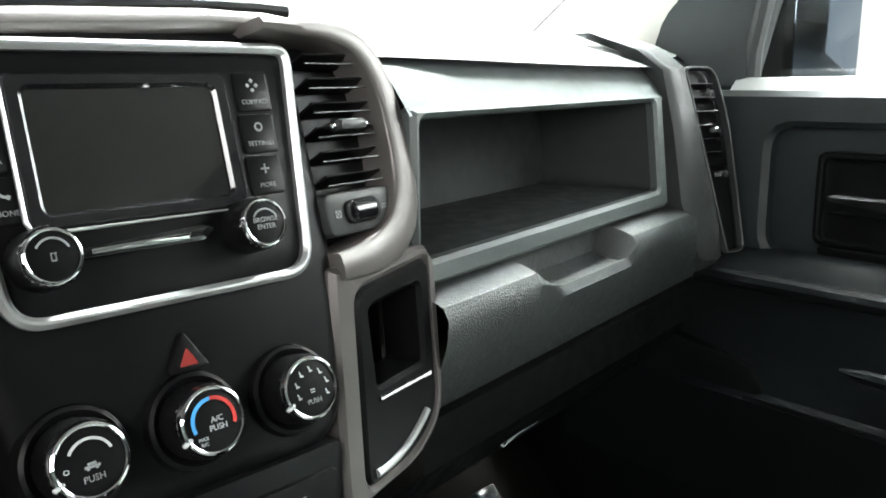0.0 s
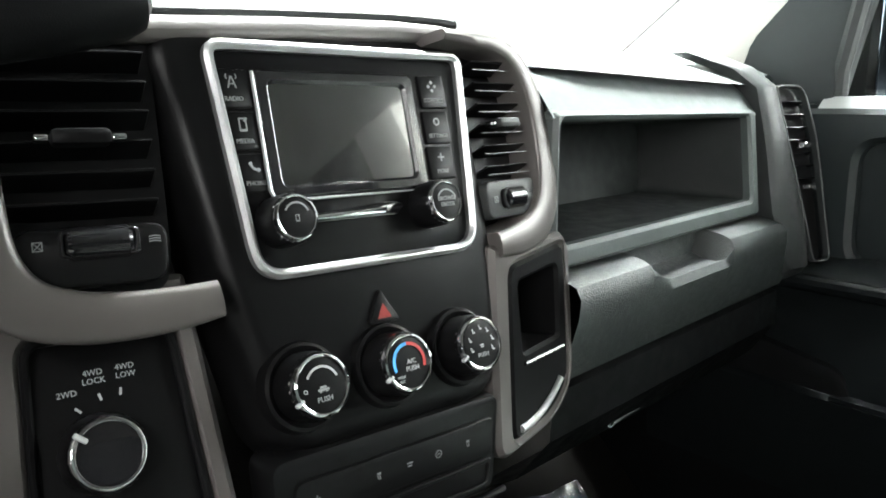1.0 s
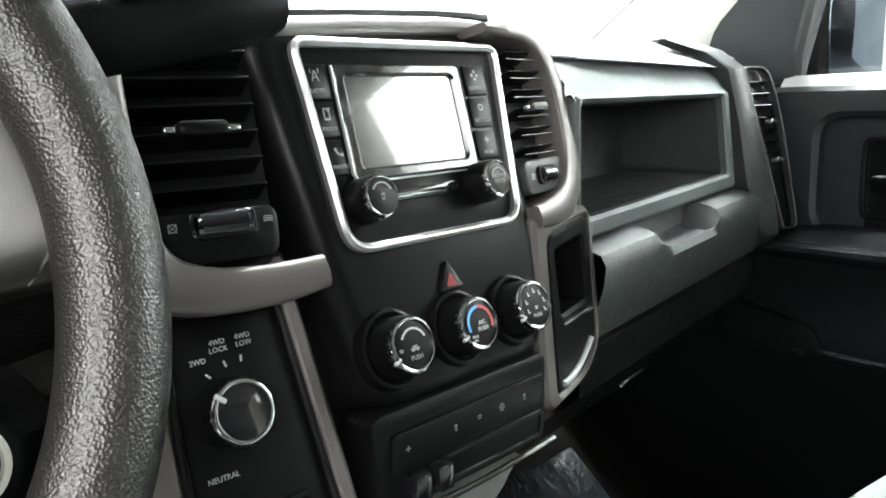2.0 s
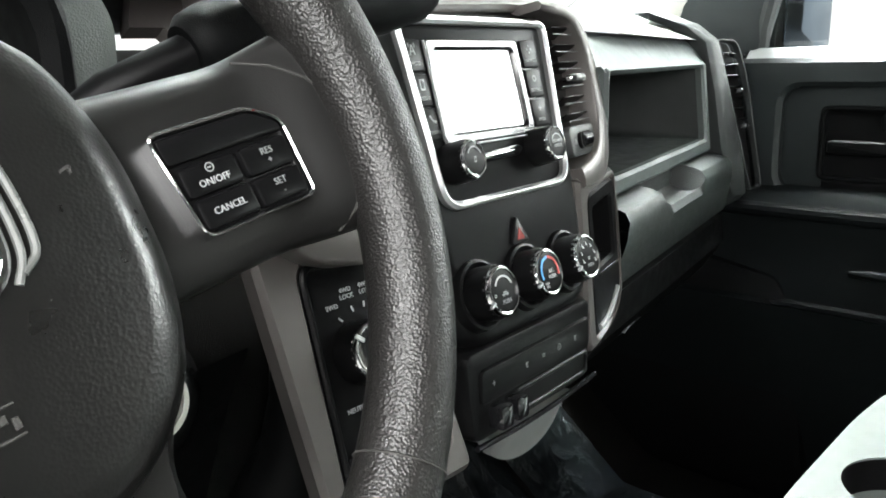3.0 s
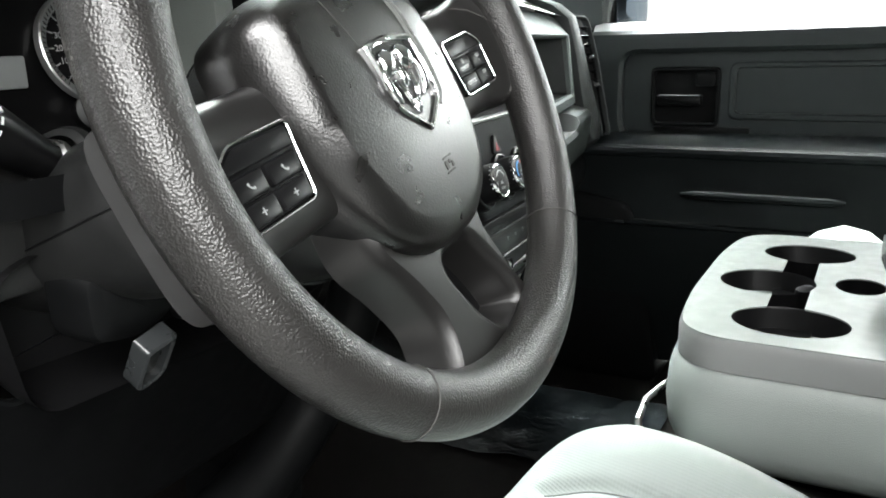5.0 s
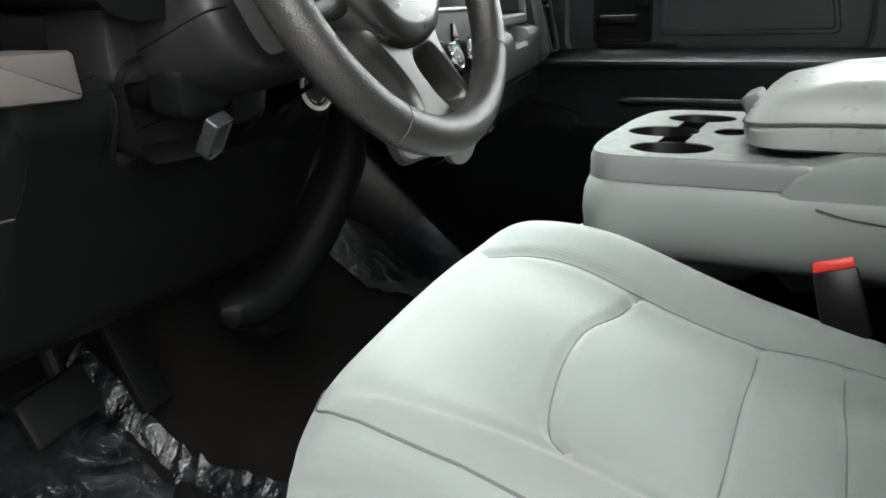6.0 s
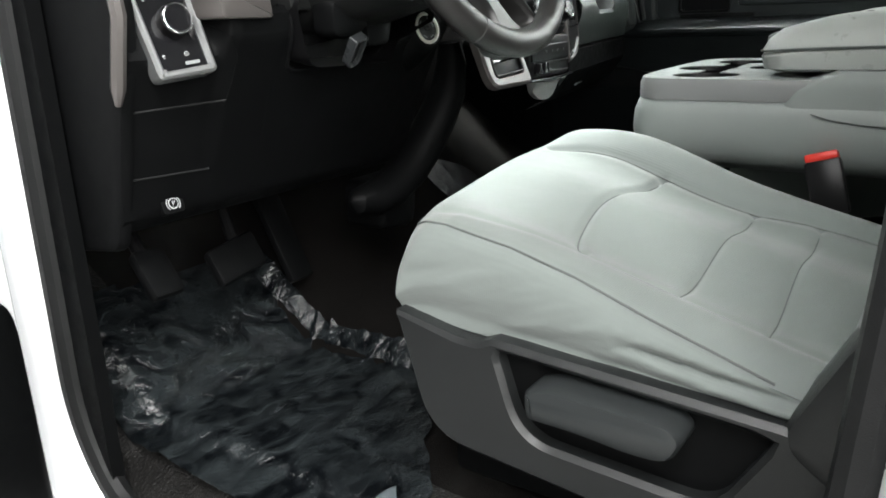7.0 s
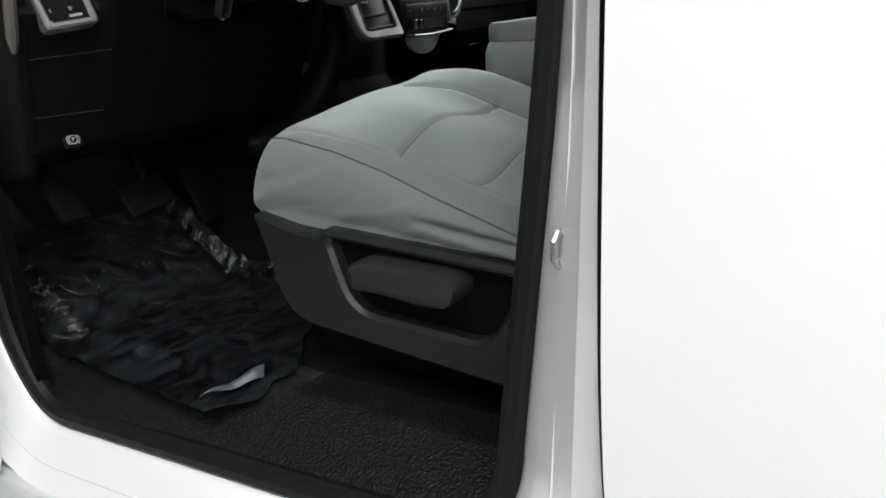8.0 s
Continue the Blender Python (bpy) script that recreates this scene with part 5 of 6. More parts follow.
tube(bm, [(-0.317, -0.094, 0.7615), (-0.313, -0.094, 0.763), (-0.305, -0.095, 0.766), (-0.27, -0.098, 0.776), (-0.20, -0.098, 0.79), (-0.17, -0.096, 0.796), (-0.160, -0.096, 0.797), (-0.156, -0.096, 0.798)], [0.0125, 0.0165, 0.0182, 0.0198, 0.0200, 0.0185, 0.014, 0.006], n=24)
part("lever_grip", bm, BLACK, lever, "charcoal grip")
bm = BM()
box(bm, (0.028, 0.018, 0.006), T((-0.235, -0.112, 0.797)) @ RY(-10), b=0.002)
part("lever_button", bm, BLACKS, lever)
# ignition lock
IG = tiltframe((-0.316, -0.012, 0.564), -8, 14) @ Matrix.Scale(0.9, 4)
bm = BM()
lathe(bm, [(0.062, -0.075), (0.054, -0.045), (0.043, -0.018), (0.036, -0.004), (0.031, 0.0), (0.022, 0.001)], 48, IG)
ig = part("ignition_housing", bm, BLACK, column)
bm = BM()
lathe(bm, [(0.0275, 0.0), (0.0275, 0.0035), (0.0235, 0.0045), (0.0215, 0.001)], 40, IG, caps=(False, False))
part("ignition_ring", bm, CREAM, ig, "cream ring round the ignition lock")
bm = BM()
lathe(bm, [(0.0215, -0.002), (0.0205, 0.001), (0.012, 0.0015), (0.011, -0.002), (0.001, -0.002)], 40, IG, caps=(True, True))
part("lock_face", bm, BLACKS, ig)
bm = BM()
ring(bm, rrect(0.013, 0.008, 0.003), rrect(0.008, 0.004, 0.0015), -0.002, 0.002, M=IG)
part("key_slot", bm, PIANO, ig)
for k, a in enumerate((150, 60, 20, 300, 240)):
    bm = BM()
    box(bm, (0.0095, 0.002, 0.0004), IG @ RZ(a - 90) @ T((0, 0.0165, 0.0014)))
    part("printed_bar", bm, ICONDIM, ig, smooth=0)
# recess under the column with the tilt lever
RM = tiltframe((-0.50, -0.035, 0.555), 0, -8)
bm = BM()
cave = rpoly([(-0.604, 0.612), (-0.590, 0.528), (-0.424, 0.523), (-0.404, 0.552), (-0.30, 0.58), (-0.40, 0.63), (-0.53, 0.632)], [0.02, 0.02, 0.01, 0.01, 0.02, 0.03, 0.03], n=5)
skin(bm, [[(x, z, 0.022) for x, z in offset(cave, 0.002)], [(x, z, 0.0) for x, z in cave], [(x, z, -0.035) for x, z in offset(cave, -0.008)]], caps=(False, True), M=FRONT)
part("column_recess", bm, BLACKS, column, "dark recess under the column")
bm = BM()
skin(bm, [[(x, y, z) for x, y in offset(rpoly([(-0.068, 0.056), (-0.062, 0.008), (-0.02, 0.002), (0.012, 0.02), (0.006, 0.06)], 0.014), d)] for z, d in ((-0.027, 0.002), (-0.004, 0.0), (0.004, -0.003), (0.008, -0.010))], M=RM)
part("lever_block", bm, BLACK, column)
bm = BM()
skin(bm, [[(x, y, z) for x, y in offset(rpoly([(0.022, 0.035), (0.03, -0.012), (0.075, -0.010), (0.08, 0.035)], 0.012), d)] for z, d in ((-0.027, 0.002), (-0.012, 0.0), (-0.008, -0.006))], M=RM)
part("bracket", bm, BLACK, column)
LM = RM @ T((-0.022, -0.012, 0.008)) @ RZ(14) @ RX(30)
bm = BM()
lp = rpoly([(-0.0125, 0.024), (-0.0125, -0.024), (0.0125, -0.024), (0.0125, 0.024)], [0.003, 0.011, 0.011, 0.003])
ring(bm, lp, offset(lp, -0.0035), -0.008, 0.006, M=LM, b=0.0015)
tl = part("tilt_lever", bm, TILT, column, "grey tilt lever")
bm = BM()
prism(bm, offset(lp, -0.003), -0.007, -0.001, M=LM)
part("lever_web", bm, SEATPL, tl)

# ---- steering wheel ----
wheel = thing("steering_wheel", "dark brown grained steering wheel with a chrome shield badge", "steering wheel")
R, RT = 0.1743, 0.0176
RIM = tiltframe((-0.4664, -0.1998, 0.7091), 0, 21.6) @ RZ(11)
bm = BM()
n, m = 120, 20
rings = []
for i in range(n + 1):
    a = 2 * math.pi * i / n
    c, s = math.cos(a), math.sin(a)
    fat = 1 + 0.16 * max(0, math.cos((a - radians(35)) * 1.0)) ** 8 + 0.16 * max(0, math.cos(a - radians(145))) ** 8
    rings.append([((R + RT * fat * math.cos(b)) * c, (R + RT * fat * math.cos(b)) * s, RT * 0.98 * fat * math.sin(b)) for b in [2 * math.pi * k / m for k in range(m)]])
skin(bm, rings, caps=(False, False), M=RIM)
bmesh.ops.remove_doubles(bm, verts=bm.verts, dist=1e-6)
part("rim", bm, LEATHER, wheel, "grained dark leather rim")
for a in (-49, -131):
    bm = BM()
    aa = radians(a)
    tube(bm, [((R + (RT + 0.0003) * math.cos(b)) * math.cos(aa), (R + (RT + 0.0003) * math.cos(b)) * math.sin(aa), (RT * 0.98 + 0.0003) * math.sin(b)) for b in [2 * math.pi * k / 20 for k in range(20)]], 0.0005, n=5, closed=True, M=RIM)
    part("rim_seam", bm, SEAM, wheel)


def spoke_at(s):
    """Half width, middle depth and half thickness along a side spoke."""
    rise = max(0.0, (s - 0.62) / 0.38)
    rise = rise * rise * (3 - 2 * rise)
    return 0.038 + 0.005 * rise, -0.0165 + 0.0115 * rise, 0.0165 + 0.0015 * rise


def spoke(sx):
    """A side spoke that swells up into the rim."""
    bm = BM()
    rings = []
    for k in range(17):
        s = k / 16
        x = sx * (0.055 + 0.118 * s)
        w, zc, t = spoke_at(s)
        rings.append([(x, 0.005 + y, zc + z) for y, z, _ in super_ring(w, t, 0, 0, 0.5, 36)])
    skin(bm, rings, M=WM)
    ob = part("spoke", bm, WHEELPL, wheel)
    bm = BM()
    path = []
    for y, x in ((0.0405, 0.139), (0.034, 0.150), (0.025, 0.1595), (0.015, 0.1652), (0.004, 0.1672), (-0.008, 0.1668), (-0.019, 0.1635), (-0.029, 0.1575), (-0.0345, 0.151)):
        w, zc, t = spoke_at((x - 0.055) / 0.118)
        c = min(0.999, (abs(y - 0.005) / w) ** 2)
        path.append((sx * x, y, zc + t * math.sqrt(1 - c * c) ** 0.5 + 0.0001))
    tube(bm, path, 0.0007, n=6, M=WM)
    part("spoke_seam", bm, SEAM, ob, "pale seam where leather meets the spoke")


for sx in (-1, 1):
    spoke(sx)
    cx = sx * 0.117
    q = lambda x, y: (cx + sx * x, y)
    def pod_poly():
        P = [q(-0.0295, 0.022), q(-0.0245, -0.0175), q(0.027, -0.018), q(0.0265, 0.014), q(0.014, 0.022)]
        return P if sx > 0 else list(reversed(P))
    po = rpoly(pod_poly(), 0.005)
    bm = BM()
    ring(bm, po, offset(po, -0.0014), -0.008, 0.0068, M=WM, b=0.0005)
    pod = part("switch_frame", bm, CHROME, wheel, "thin chrome switch frame")
    bm = BM()
    prism(bm, offset(po, -0.0012), -0.008, 0.0045, M=WM, b=0.001)
    part("switch_base", bm, BLACKS, pod)
    for bx, by, words in ((-0.0122, 0.0022, "ON/OFF"), (0.0128, 0.0022, "RES\n+"), (-0.0112, -0.0098, "CANCEL"), (0.0128, -0.0098, "SET\n-")):
        bm = BM()
        prism(bm, rrect(0.0225 if bx > 0 else 0.0238, 0.0112, 0.002, 3, cx + sx * bx, by), 0.0, 0.0068, M=WM, b=0.0014)
        key = part("switch_key", bm, BLACKS, pod)
        if sx > 0:
            text("lettering", words, 0.0036, WM @ T((cx + bx, by - (0.0018 if words == "ON/OFF" else 0), 0.007)), ICON if bx < 0 else ICONDIM, pod)
            if words == "ON/OFF":
                icon_part("sign", "oval", WM @ T((cx + bx, by + 0.003, 0.007)), ICON, pod, 0.45)
        else:
            icon_part("sign", "phone" if by > -0.005 else "plus", WM @ T((cx - bx, by, 0.007)), ICONDIM, pod, 0.6)
    bm = BM()
    bl = [q(-0.0268, 0.0195), q(-0.0262, 0.0095), q(0.0245, 0.0095), q(0.0240, 0.0130), q(0.0130, 0.0195)]
    prism(bm, rpoly(bl if sx > 0 else list(reversed(bl)), 0.002), 0.0, 0.0064, M=WM, b=0.001)
    part("switch_blank", bm, BLACKS, pod)
# lower spoke: one broad piece with an open slot between two legs
bm = BM()
lo_o = rpoly([(0.06, -0.030), (-0.06, -0.030), (-0.064, -0.060), (-0.049, -0.083), (-0.034, -0.118), (-0.050, -0.150), (0.0, -0.174), (0.078, -0.158), (0.062, -0.128), (0.050, -0.083), (0.064, -0.060)], [0.01, 0.01, 0.02, 0.03, 0.03, 0.01, 0.05, 0.01, 0.03, 0.03, 0.02], n=7)
lo_i = rpoly([(0.026, -0.0875), (-0.009, -0.0875), (-0.0105, -0.098), (-0.005, -0.112), (0.002, -0.128), (0.018, -0.148), (0.036, -0.150), (0.052, -0.146), (0.047, -0.126), (0.040, -0.110), (0.033, -0.097)], [0.010, 0.008, 0.01, 0.02, 0.02, 0.012, 0.012, 0.012, 0.02, 0.02, 0.02], n=7)
lift_o = lambda z, d: [(x, y, z) for x, y in offset(lo_o, d)]
lift_i = lambda z, d: [(x, y, z) for x, y in offset(lo_i, d)]
skin(bm, [lift_o(-0.034, 0.004), lift_o(-0.012, 0.001), lift_o(-0.004, -0.002), lift_o(-0.0015, -0.005), lift_o(-0.0014, -0.0065), lift_i(-0.001, 0.0070), lift_i(-0.001, 0.0055), lift_i(-0.003, 0.0025), lift_i(-0.009, 0.0), lift_i(-0.030, -0.006)], caps=(False, False), M=WM)
part("lower_spoke", bm, WHEELPL, wheel, "dark grey lower spoke with an open slot")
bm = BM()
prism(bm, offset(lo_i, 0.0), -0.034, -0.029, M=WM)
part("slot_floor", bm, BLACKS, wheel)
# airbag cover
bm = BM()
pad_o = rpoly([(-0.087, 0.068), (-0.086, 0.022), (-0.078, -0.022), (-0.053, -0.066), (-0.018, -0.083), (0.030, -0.083), (0.062, -0.064), (0.080, -0.028), (0.082, 0.022), (0.070, 0.056), (0.046, 0.075), (0.0, 0.081), (-0.055, 0.081)], [0.02, 0.05, 0.04, 0.03, 0.03, 0.03, 0.03, 0.04, 0.04, 0.03, 0.04, 0.06, 0.04], n=7)


def cover_z(x, y, z):
    """The cover's flanks fall away beyond a crease on either side."""
    e = max(0.0, -0.0675 + 0.16 * max(0.0, 0.012 - y) - x)
    e2 = max(0.0, x - 0.064)
    return z - (0.58 * e + 0.3 * e2 if z > -0.004 else 0.0)


rings = [[(x, y, z) for x, y in offset(pad_o, d)] for z, d in ((-0.034, -0.004), (-0.012, 0.0), (0.003, -0.0015), (0.009, -0.004), (0.0135, -0.009), (0.0165, -0.016))]
top = rings[-1]
for k in range(1, 24):
    f = 1 - k / 24
    rings.append([(x * f, y * f, 0.0165 + 0.0042 * (1 - f ** 2)) for x, y, z in top])
skin(bm, [[(x, y, cover_z(x, y, z)) for x, y, z in r] for r in rings], M=WM)
part("airbag_cover", bm, AIRBAG, wheel, "grained dark brown airbag cover")


def cover_top(x, y):
    """Height of the cover's face above the wheel's plane."""
    f = 0.0
    for (ax, ay, _), (bx, by, _) in zip(top, top[1:] + top[:1]):
        nx, ny = by - ay, ax - bx
        d = nx * ax + ny * ay
        if abs(d) > 1e-9:
            f = max(f, (nx * x + ny * y) / d)
    over = max(0.0, f - 1.0)
    f = min(1.0, f)
    return cover_z(x, y, 0.0165 + 0.0042 * (1 - f * f)) - 0.08 * over


def cover_line(name, pts, r, material, label=""):
    bm = BM()
    P = curve(pts, 28)
    tube(bm, [(p.x, p.y, cover_top(p.x, p.y) + 0.0002) for p in P], r, n=8, M=WM)
    return part(name, bm, material, wheel, label)


def curve(pts, n=24):
    out = []
    P = [Vector(p) for p in pts]
    P = [P[0] * 2 - P[1]] + P + [P[-1] * 2 - P[-2]]
    for i in range(1, len(P) - 2):
        for k in range(n // (len(P) - 3) + 1):
            s = k / (n // (len(P) - 3) + 1)
            a, b, c, d = P[i - 1], P[i], P[i + 1], P[i + 2]
            out.append(0.5 * ((2 * b) + (c - a) * s + (2 * a - 5 * b + 4 * c - d) * s * s + (3 * b - a - 3 * c + d) * s ** 3))
    out.append(P[-2])
    return out


cover_line("cover_crease", [(-0.038, 0.074), (-0.031, 0.058), (-0.0235, 0.037)], 0.0003, SEAM)
for d in (-0.0021, 0.0021):
    cover_line("cover_ridge", [(0.0205 + d, 0.0705), (0.0262 + d, 0.060), (0.0305 + d, 0.0483), (0.0328 + d, 0.0332), (0.0348 + d, 0.0155), (0.0338 + d, -0.001), (0.0285 + d * 0.6, -0.008 + d * 0.6)], 0.0013, LITRIDGE, "raised ridge round the badge, grey as if catching light")
# badge: a shield frame with two round lobes, their curls and a muzzle
EM = WM @ T((0.0045, 0.0105, 0.0195))
sh = rpoly([(-0.028, 0.026), (-0.0235, -0.0125), (0.0005, -0.0305), (0.0238, -0.0160), (0.0252, 0.0), (0.0215, 0.0235), (-0.003, 0.0285)], [0.002, 0.006, 0.003, 0.008, 0.01, 0.003, 0.03], n=6)
bm = BM()
ring(bm, sh, offset(sh, -0.0036), -0.003, 0.0032, M=EM, b=0.0012)
bd = part("badge_frame", bm, CHROME, wheel, "chrome shield badge")
bm = BM()
prism(bm, offset(sh, -0.003), -0.003, 0.0006, M=EM)
part("badge_ground", bm, PIANO, bd, smooth=0)


def pebble(name, x, y, rx, ry, rz, turn=0.0):
    """A rounded chrome boss on the badge."""
    bm = BM()
    bmesh.ops.create_uvsphere(bm, u_segments=20, v_segments=12, radius=1.0, matrix=EM @ T((x, y, 0.0012)) @ RZ(turn) @ Matrix.Diagonal((rx, ry, rz, 1)))
    return part(name, bm, CHROME, bd)


for sx in (-1, 1):
    mx = -0.004
    pebble("badge_lobe", mx + sx * 0.0098, 0.0128, 0.0066, 0.0082, 0.0046, sx * 24)
    bm = BM()
    tube(bm, [EM @ Vector((mx + sx * x, y, z)) for x, y, z in ((0.0165, 0.0110, 0.0018), (0.0192, 0.0050, 0.0026), (0.0188, -0.0020, 0.0026), (0.0160, -0.0075, 0.0024), (0.0128, -0.0100, 0.0016))], [0.0012, 0.0026, 0.0030, 0.0026, 0.0010], n=12)
    part("badge_curl", bm, CHROME, bd)
    bm = BM()
    tube(bm, [EM @ Vector((mx + sx * x, y, z)) for x, y, z in ((0.0085, 0.0035, 0.0018), (0.0072, -0.0030, 0.0026), (0.0046, -0.0095, 0.0024), (0.0036, -0.0140, 0.0016))], [0.0008, 0.0015, 0.0013, 0.0006], n=10)
    part("badge_relief", bm, CHROME, bd)
pebble("badge_brow", -0.004, 0.0030, 0.0034, 0.0058, 0.0034)
pebble("badge_muzzle", -0.0036, -0.0138, 0.0028, 0.0050, 0.0034)
# embossed airbag mark and scuffs on the cover
for dx, dy, w, h in ((0, 0.0042, 0.0105, 0.0008), (0, -0.0042, 0.0105, 0.0008), (-0.0030, 0, 0.0030, 0.0048), (0.0012, 0.0012, 0.0022, 0.0024), (0.0040, -0.0010, 0.0020, 0.0034)):
    x, y = 0.0075 + dx, -0.0405 + dy
    bm = BM()
    box(bm, (w, h, 0.0009), WM @ T((x, y, cover_top(x, y) + 0.0002)), b=0.0002, seg=1)
    part("embossed_mark", bm, SEAM, wheel, smooth=0)
for x, y, l, a in ((-0.0425, 0.0232, 0.008, 16), (-0.0445, 0.0212, 0.005, 10), (0.0535, 0.017, 0.0035, 15), (0.055, 0.0165, 0.0025, 80)):
    bm = BM()
    box(bm, (l, 0.0009, 0.0003), WM @ T((x, y, cover_top(x, y) + 0.0002)) @ RZ(a))
    part("scuff", bm, SEAM, wheel, smooth=0)

# ---- driver seat ----
seat = thing("driver_seat", "grey cloth driver seat with a charcoal plastic side shield", "car seat")
SX0, SX1 = -0.655, -0.185
def cushion(u, v):
    x = SX0 + (SX1 - SX0) * u
    c = (2 * u - 1)
    y = -0.185 - 0.62 * v - (1 - v) ** 3 * (0.07 * max(0, c) ** 5 + 0.02 * max(0, -c) ** 6)
    z = 0.352 + 0.253 * (y + 0.227) + 0.10 * (x + 0.655)
    dish = min(1.0, max(0.0, (v - 0.03) / 0.35))
    z += 0.012 * (1 - dish) * (1 - c * c) + 0.010 * dish * (1 - c * c) * math.cos(c * 6.0)
    z += (0.020 if c > 0 else 0.006) * math.exp(-((abs(c) - 0.72) / 0.16) ** 2) * (0.3 + 0.7 * dish)
    z -= (0.012 if c > 0 else 0.003) * max(0, abs(c) - 0.93) / 0.07
    z += 0.022 * math.exp(-((y + 0.34) / 0.11) ** 2) * math.exp(-((c - 0.82) / 0.25) ** 2)
    z -= 0.012 * math.exp(-((y + 0.2) / 0.06) ** 2) * max(0, c) ** 2
    rise = ramp(-y, [(0.20, 0.0), (0.226, 0.003), (0.265, 0.016), (0.353, 0.024), (0.433, 0.021), (0.508, 0.011), (0.578, 0.005), (0.63, 0.0)])
    z += rise * math.exp(-((x + 0.655) / 0.075) ** 2)
    nose = max(0, 1 - v / 0.075)
    z -= 0.05 * nose ** 2.2
    for line, deep, wide in SEWN:
        d = min(seg_dist(x, y, p, q) for p, q in zip(line, line[1:]))
        z -= deep * math.exp(-(d / wide) ** 2)
    return x, y, z


def seg_dist(x, y, p, q):
    ex, ey = q[0] - p[0], q[1] - p[1]
    s = max(0.0, min(1.0, ((x - p[0]) * ex + (y - p[1]) * ey) / (ex * ex + ey * ey + 1e-12)))
    return math.hypot(x - p[0] - s * ex, y - p[1] - s * ey)


ARC = [tuple(p) for p in curve([(-0.566, -0.400), (-0.550, -0.384), (-0.512, -0.370), (-0.45, -0.363), (-0.37, -0.368), (-0.29, -0.390)], 24)]
BOLST = [tuple(p) for p in curve([(-0.325, -0.232), (-0.297, -0.262), (-0.286, -0.31), (-0.288, -0.38), (-0.290, -0.50), (-0.275, -0.60), (-0.27, -0.78)], 24)]
CROSS = [[(-0.565, -0.511), (-0.45, -0.514), (-0.292, -0.516)], [(-0.57, -0.605), (-0.45, -0.601), (-0.28, -0.596)]]
EDGE = [tuple(p) for p in curve([(-0.61, -0.24), (-0.590, -0.34), (-0.577, -0.42), (-0.575, -0.62), (-0.58, -0.76)], 20)]
SEWN = [(ARC, 0.0065, 0.0055), (BOLST, 0.005, 0.0065), (CROSS[0], 0.004, 0.0055), (CROSS[1], 0.004, 0.0055), (EDGE, 0.003, 0.010)]
bm = BM()
rings = []
NV, NU = 200, 150
for j in range(NV + 1):
    v = j / NV
    row = [cushion(i / NU, v) for i in range(NU + 1)]
    x0, y0, z0 = row[0]
    x1, y1, z1 = row[-1]
    base = 0.238 - 0.033 * v
    nose = max(0, 1 - v / 0.06)
    fall = lambda x, y, z, sx: [(x + sx * 0.006, y, z - 0.012), (x + sx * 0.012, y, z - 0.035), (x + sx * 0.008, y, (z + base) / 2), (x - sx * 0.004, y, base)]
    def wrinkled(x, y, z, sx):
        out = []
        for k in range(1, 25):
            s = k / 24
            zz = z + (base - z) * s
            bulge = 0.012 * math.sin(math.pi * min(1.0, s * 1.25)) ** 0.7
            wr = 0.0032 * noise.noise(Vector((y * 9, zz * 55 + y * 14, 0.4))) * math.sin(math.pi * s) + 0.0018 * noise.noise(Vector((y * 16 + 3, zz * 110 + y * 30, 5.1))) * math.sin(math.pi * s)
            fold = 0.011 * math.exp(-((zz - (0.243 + 0.16 * (y + 0.60))) / 0.007) ** 2) * max(0.0, min(1.0, (-0.47 - y) / 0.05))
            out.append((x + sx * (bulge + wr - fold - (0.004 if k == 24 else 0)), y, zz))
        return out
    left = list(reversed(wrinkled(x0, y0, z0, -1)))
    right = fall(x1, y1, z1, 1)
    rings.append(left + row + right)
r0 = rings[0]
cxm = (SX0 + SX1) / 2
mid = [Vector((cxm + (p[0] - cxm) * 0.985, p[1] + 0.004, 0.215 + (p[2] - 0.215) * 0.9)) for p in r0]
rings.insert(0, [tuple(p) for p in mid])
skin(bm, rings, M=ID)
part("cushion", bm, SEATCLOTH, seat, "grey cloth seat cushion with sewn seams")


def seam_on(name, pts, r, material, lift=0.001):
    bm = BM()
    path = []
    for x, y in pts:
        u, v = (x - SX0) / (SX1 - SX0), (-0.185 - y) / 0.62
        q = cushion(u, v)
        path.append((q[0], q[1], q[2] + lift))
    tube(bm, path, r, n=6)
    return part(name, bm, material, seat)


# dark lines sunk into the sewn creases put their shade into colour
seam_on("insert_seam", ARC, 0.0009, SEATSEAM, 0.0003)
seam_on("bolster_seam", BOLST, 0.0008, SEATSEAM, 0.0002)
for line in CROSS:
    seam_on("cross_seam", curve(line, 16), 0.0008, SEATSEAM, 0.0002)
seam_on("edge_piping", curve([(-0.60, -0.198), (-0.64, -0.215), (-0.650, -0.3), (-0.651, -0.5), (-0.651, -0.63)], 30), 0.0014, SEATSEAM, 0.0006)
# side shield with its recess and lever
bm = BM()
sh_o = [(-y, z) for y, z in ((-0.205, 0.258), (-0.25, 0.10), (-0.64, 0.06), (-0.78, 0.12), (-0.78, 0.205), (-0.652, 0.221), (-0.336, 0.243), (-0.326, 0.234), (-0.262, 0.238))]
sh_o = rpoly(sh_o, [0.01, 0.05, 0.06, 0.05, 0.02, 0.01, 0.006, 0.006, 0.02], n=5)
area = sum(a[0] * c[1] - c[0] * a[1] for a, c in zip(sh_o, sh_o[1:] + sh_o[:1]))
if area < 0:
    sh_o.reverse()
rec = rpoly([(-y, z) for y, z in ((-0.345, 0.230), (-0.376, 0.132), (-0.588, 0.118), (-0.641, 0.206))], [0.008, 0.04, 0.03, 0.008], n=9)
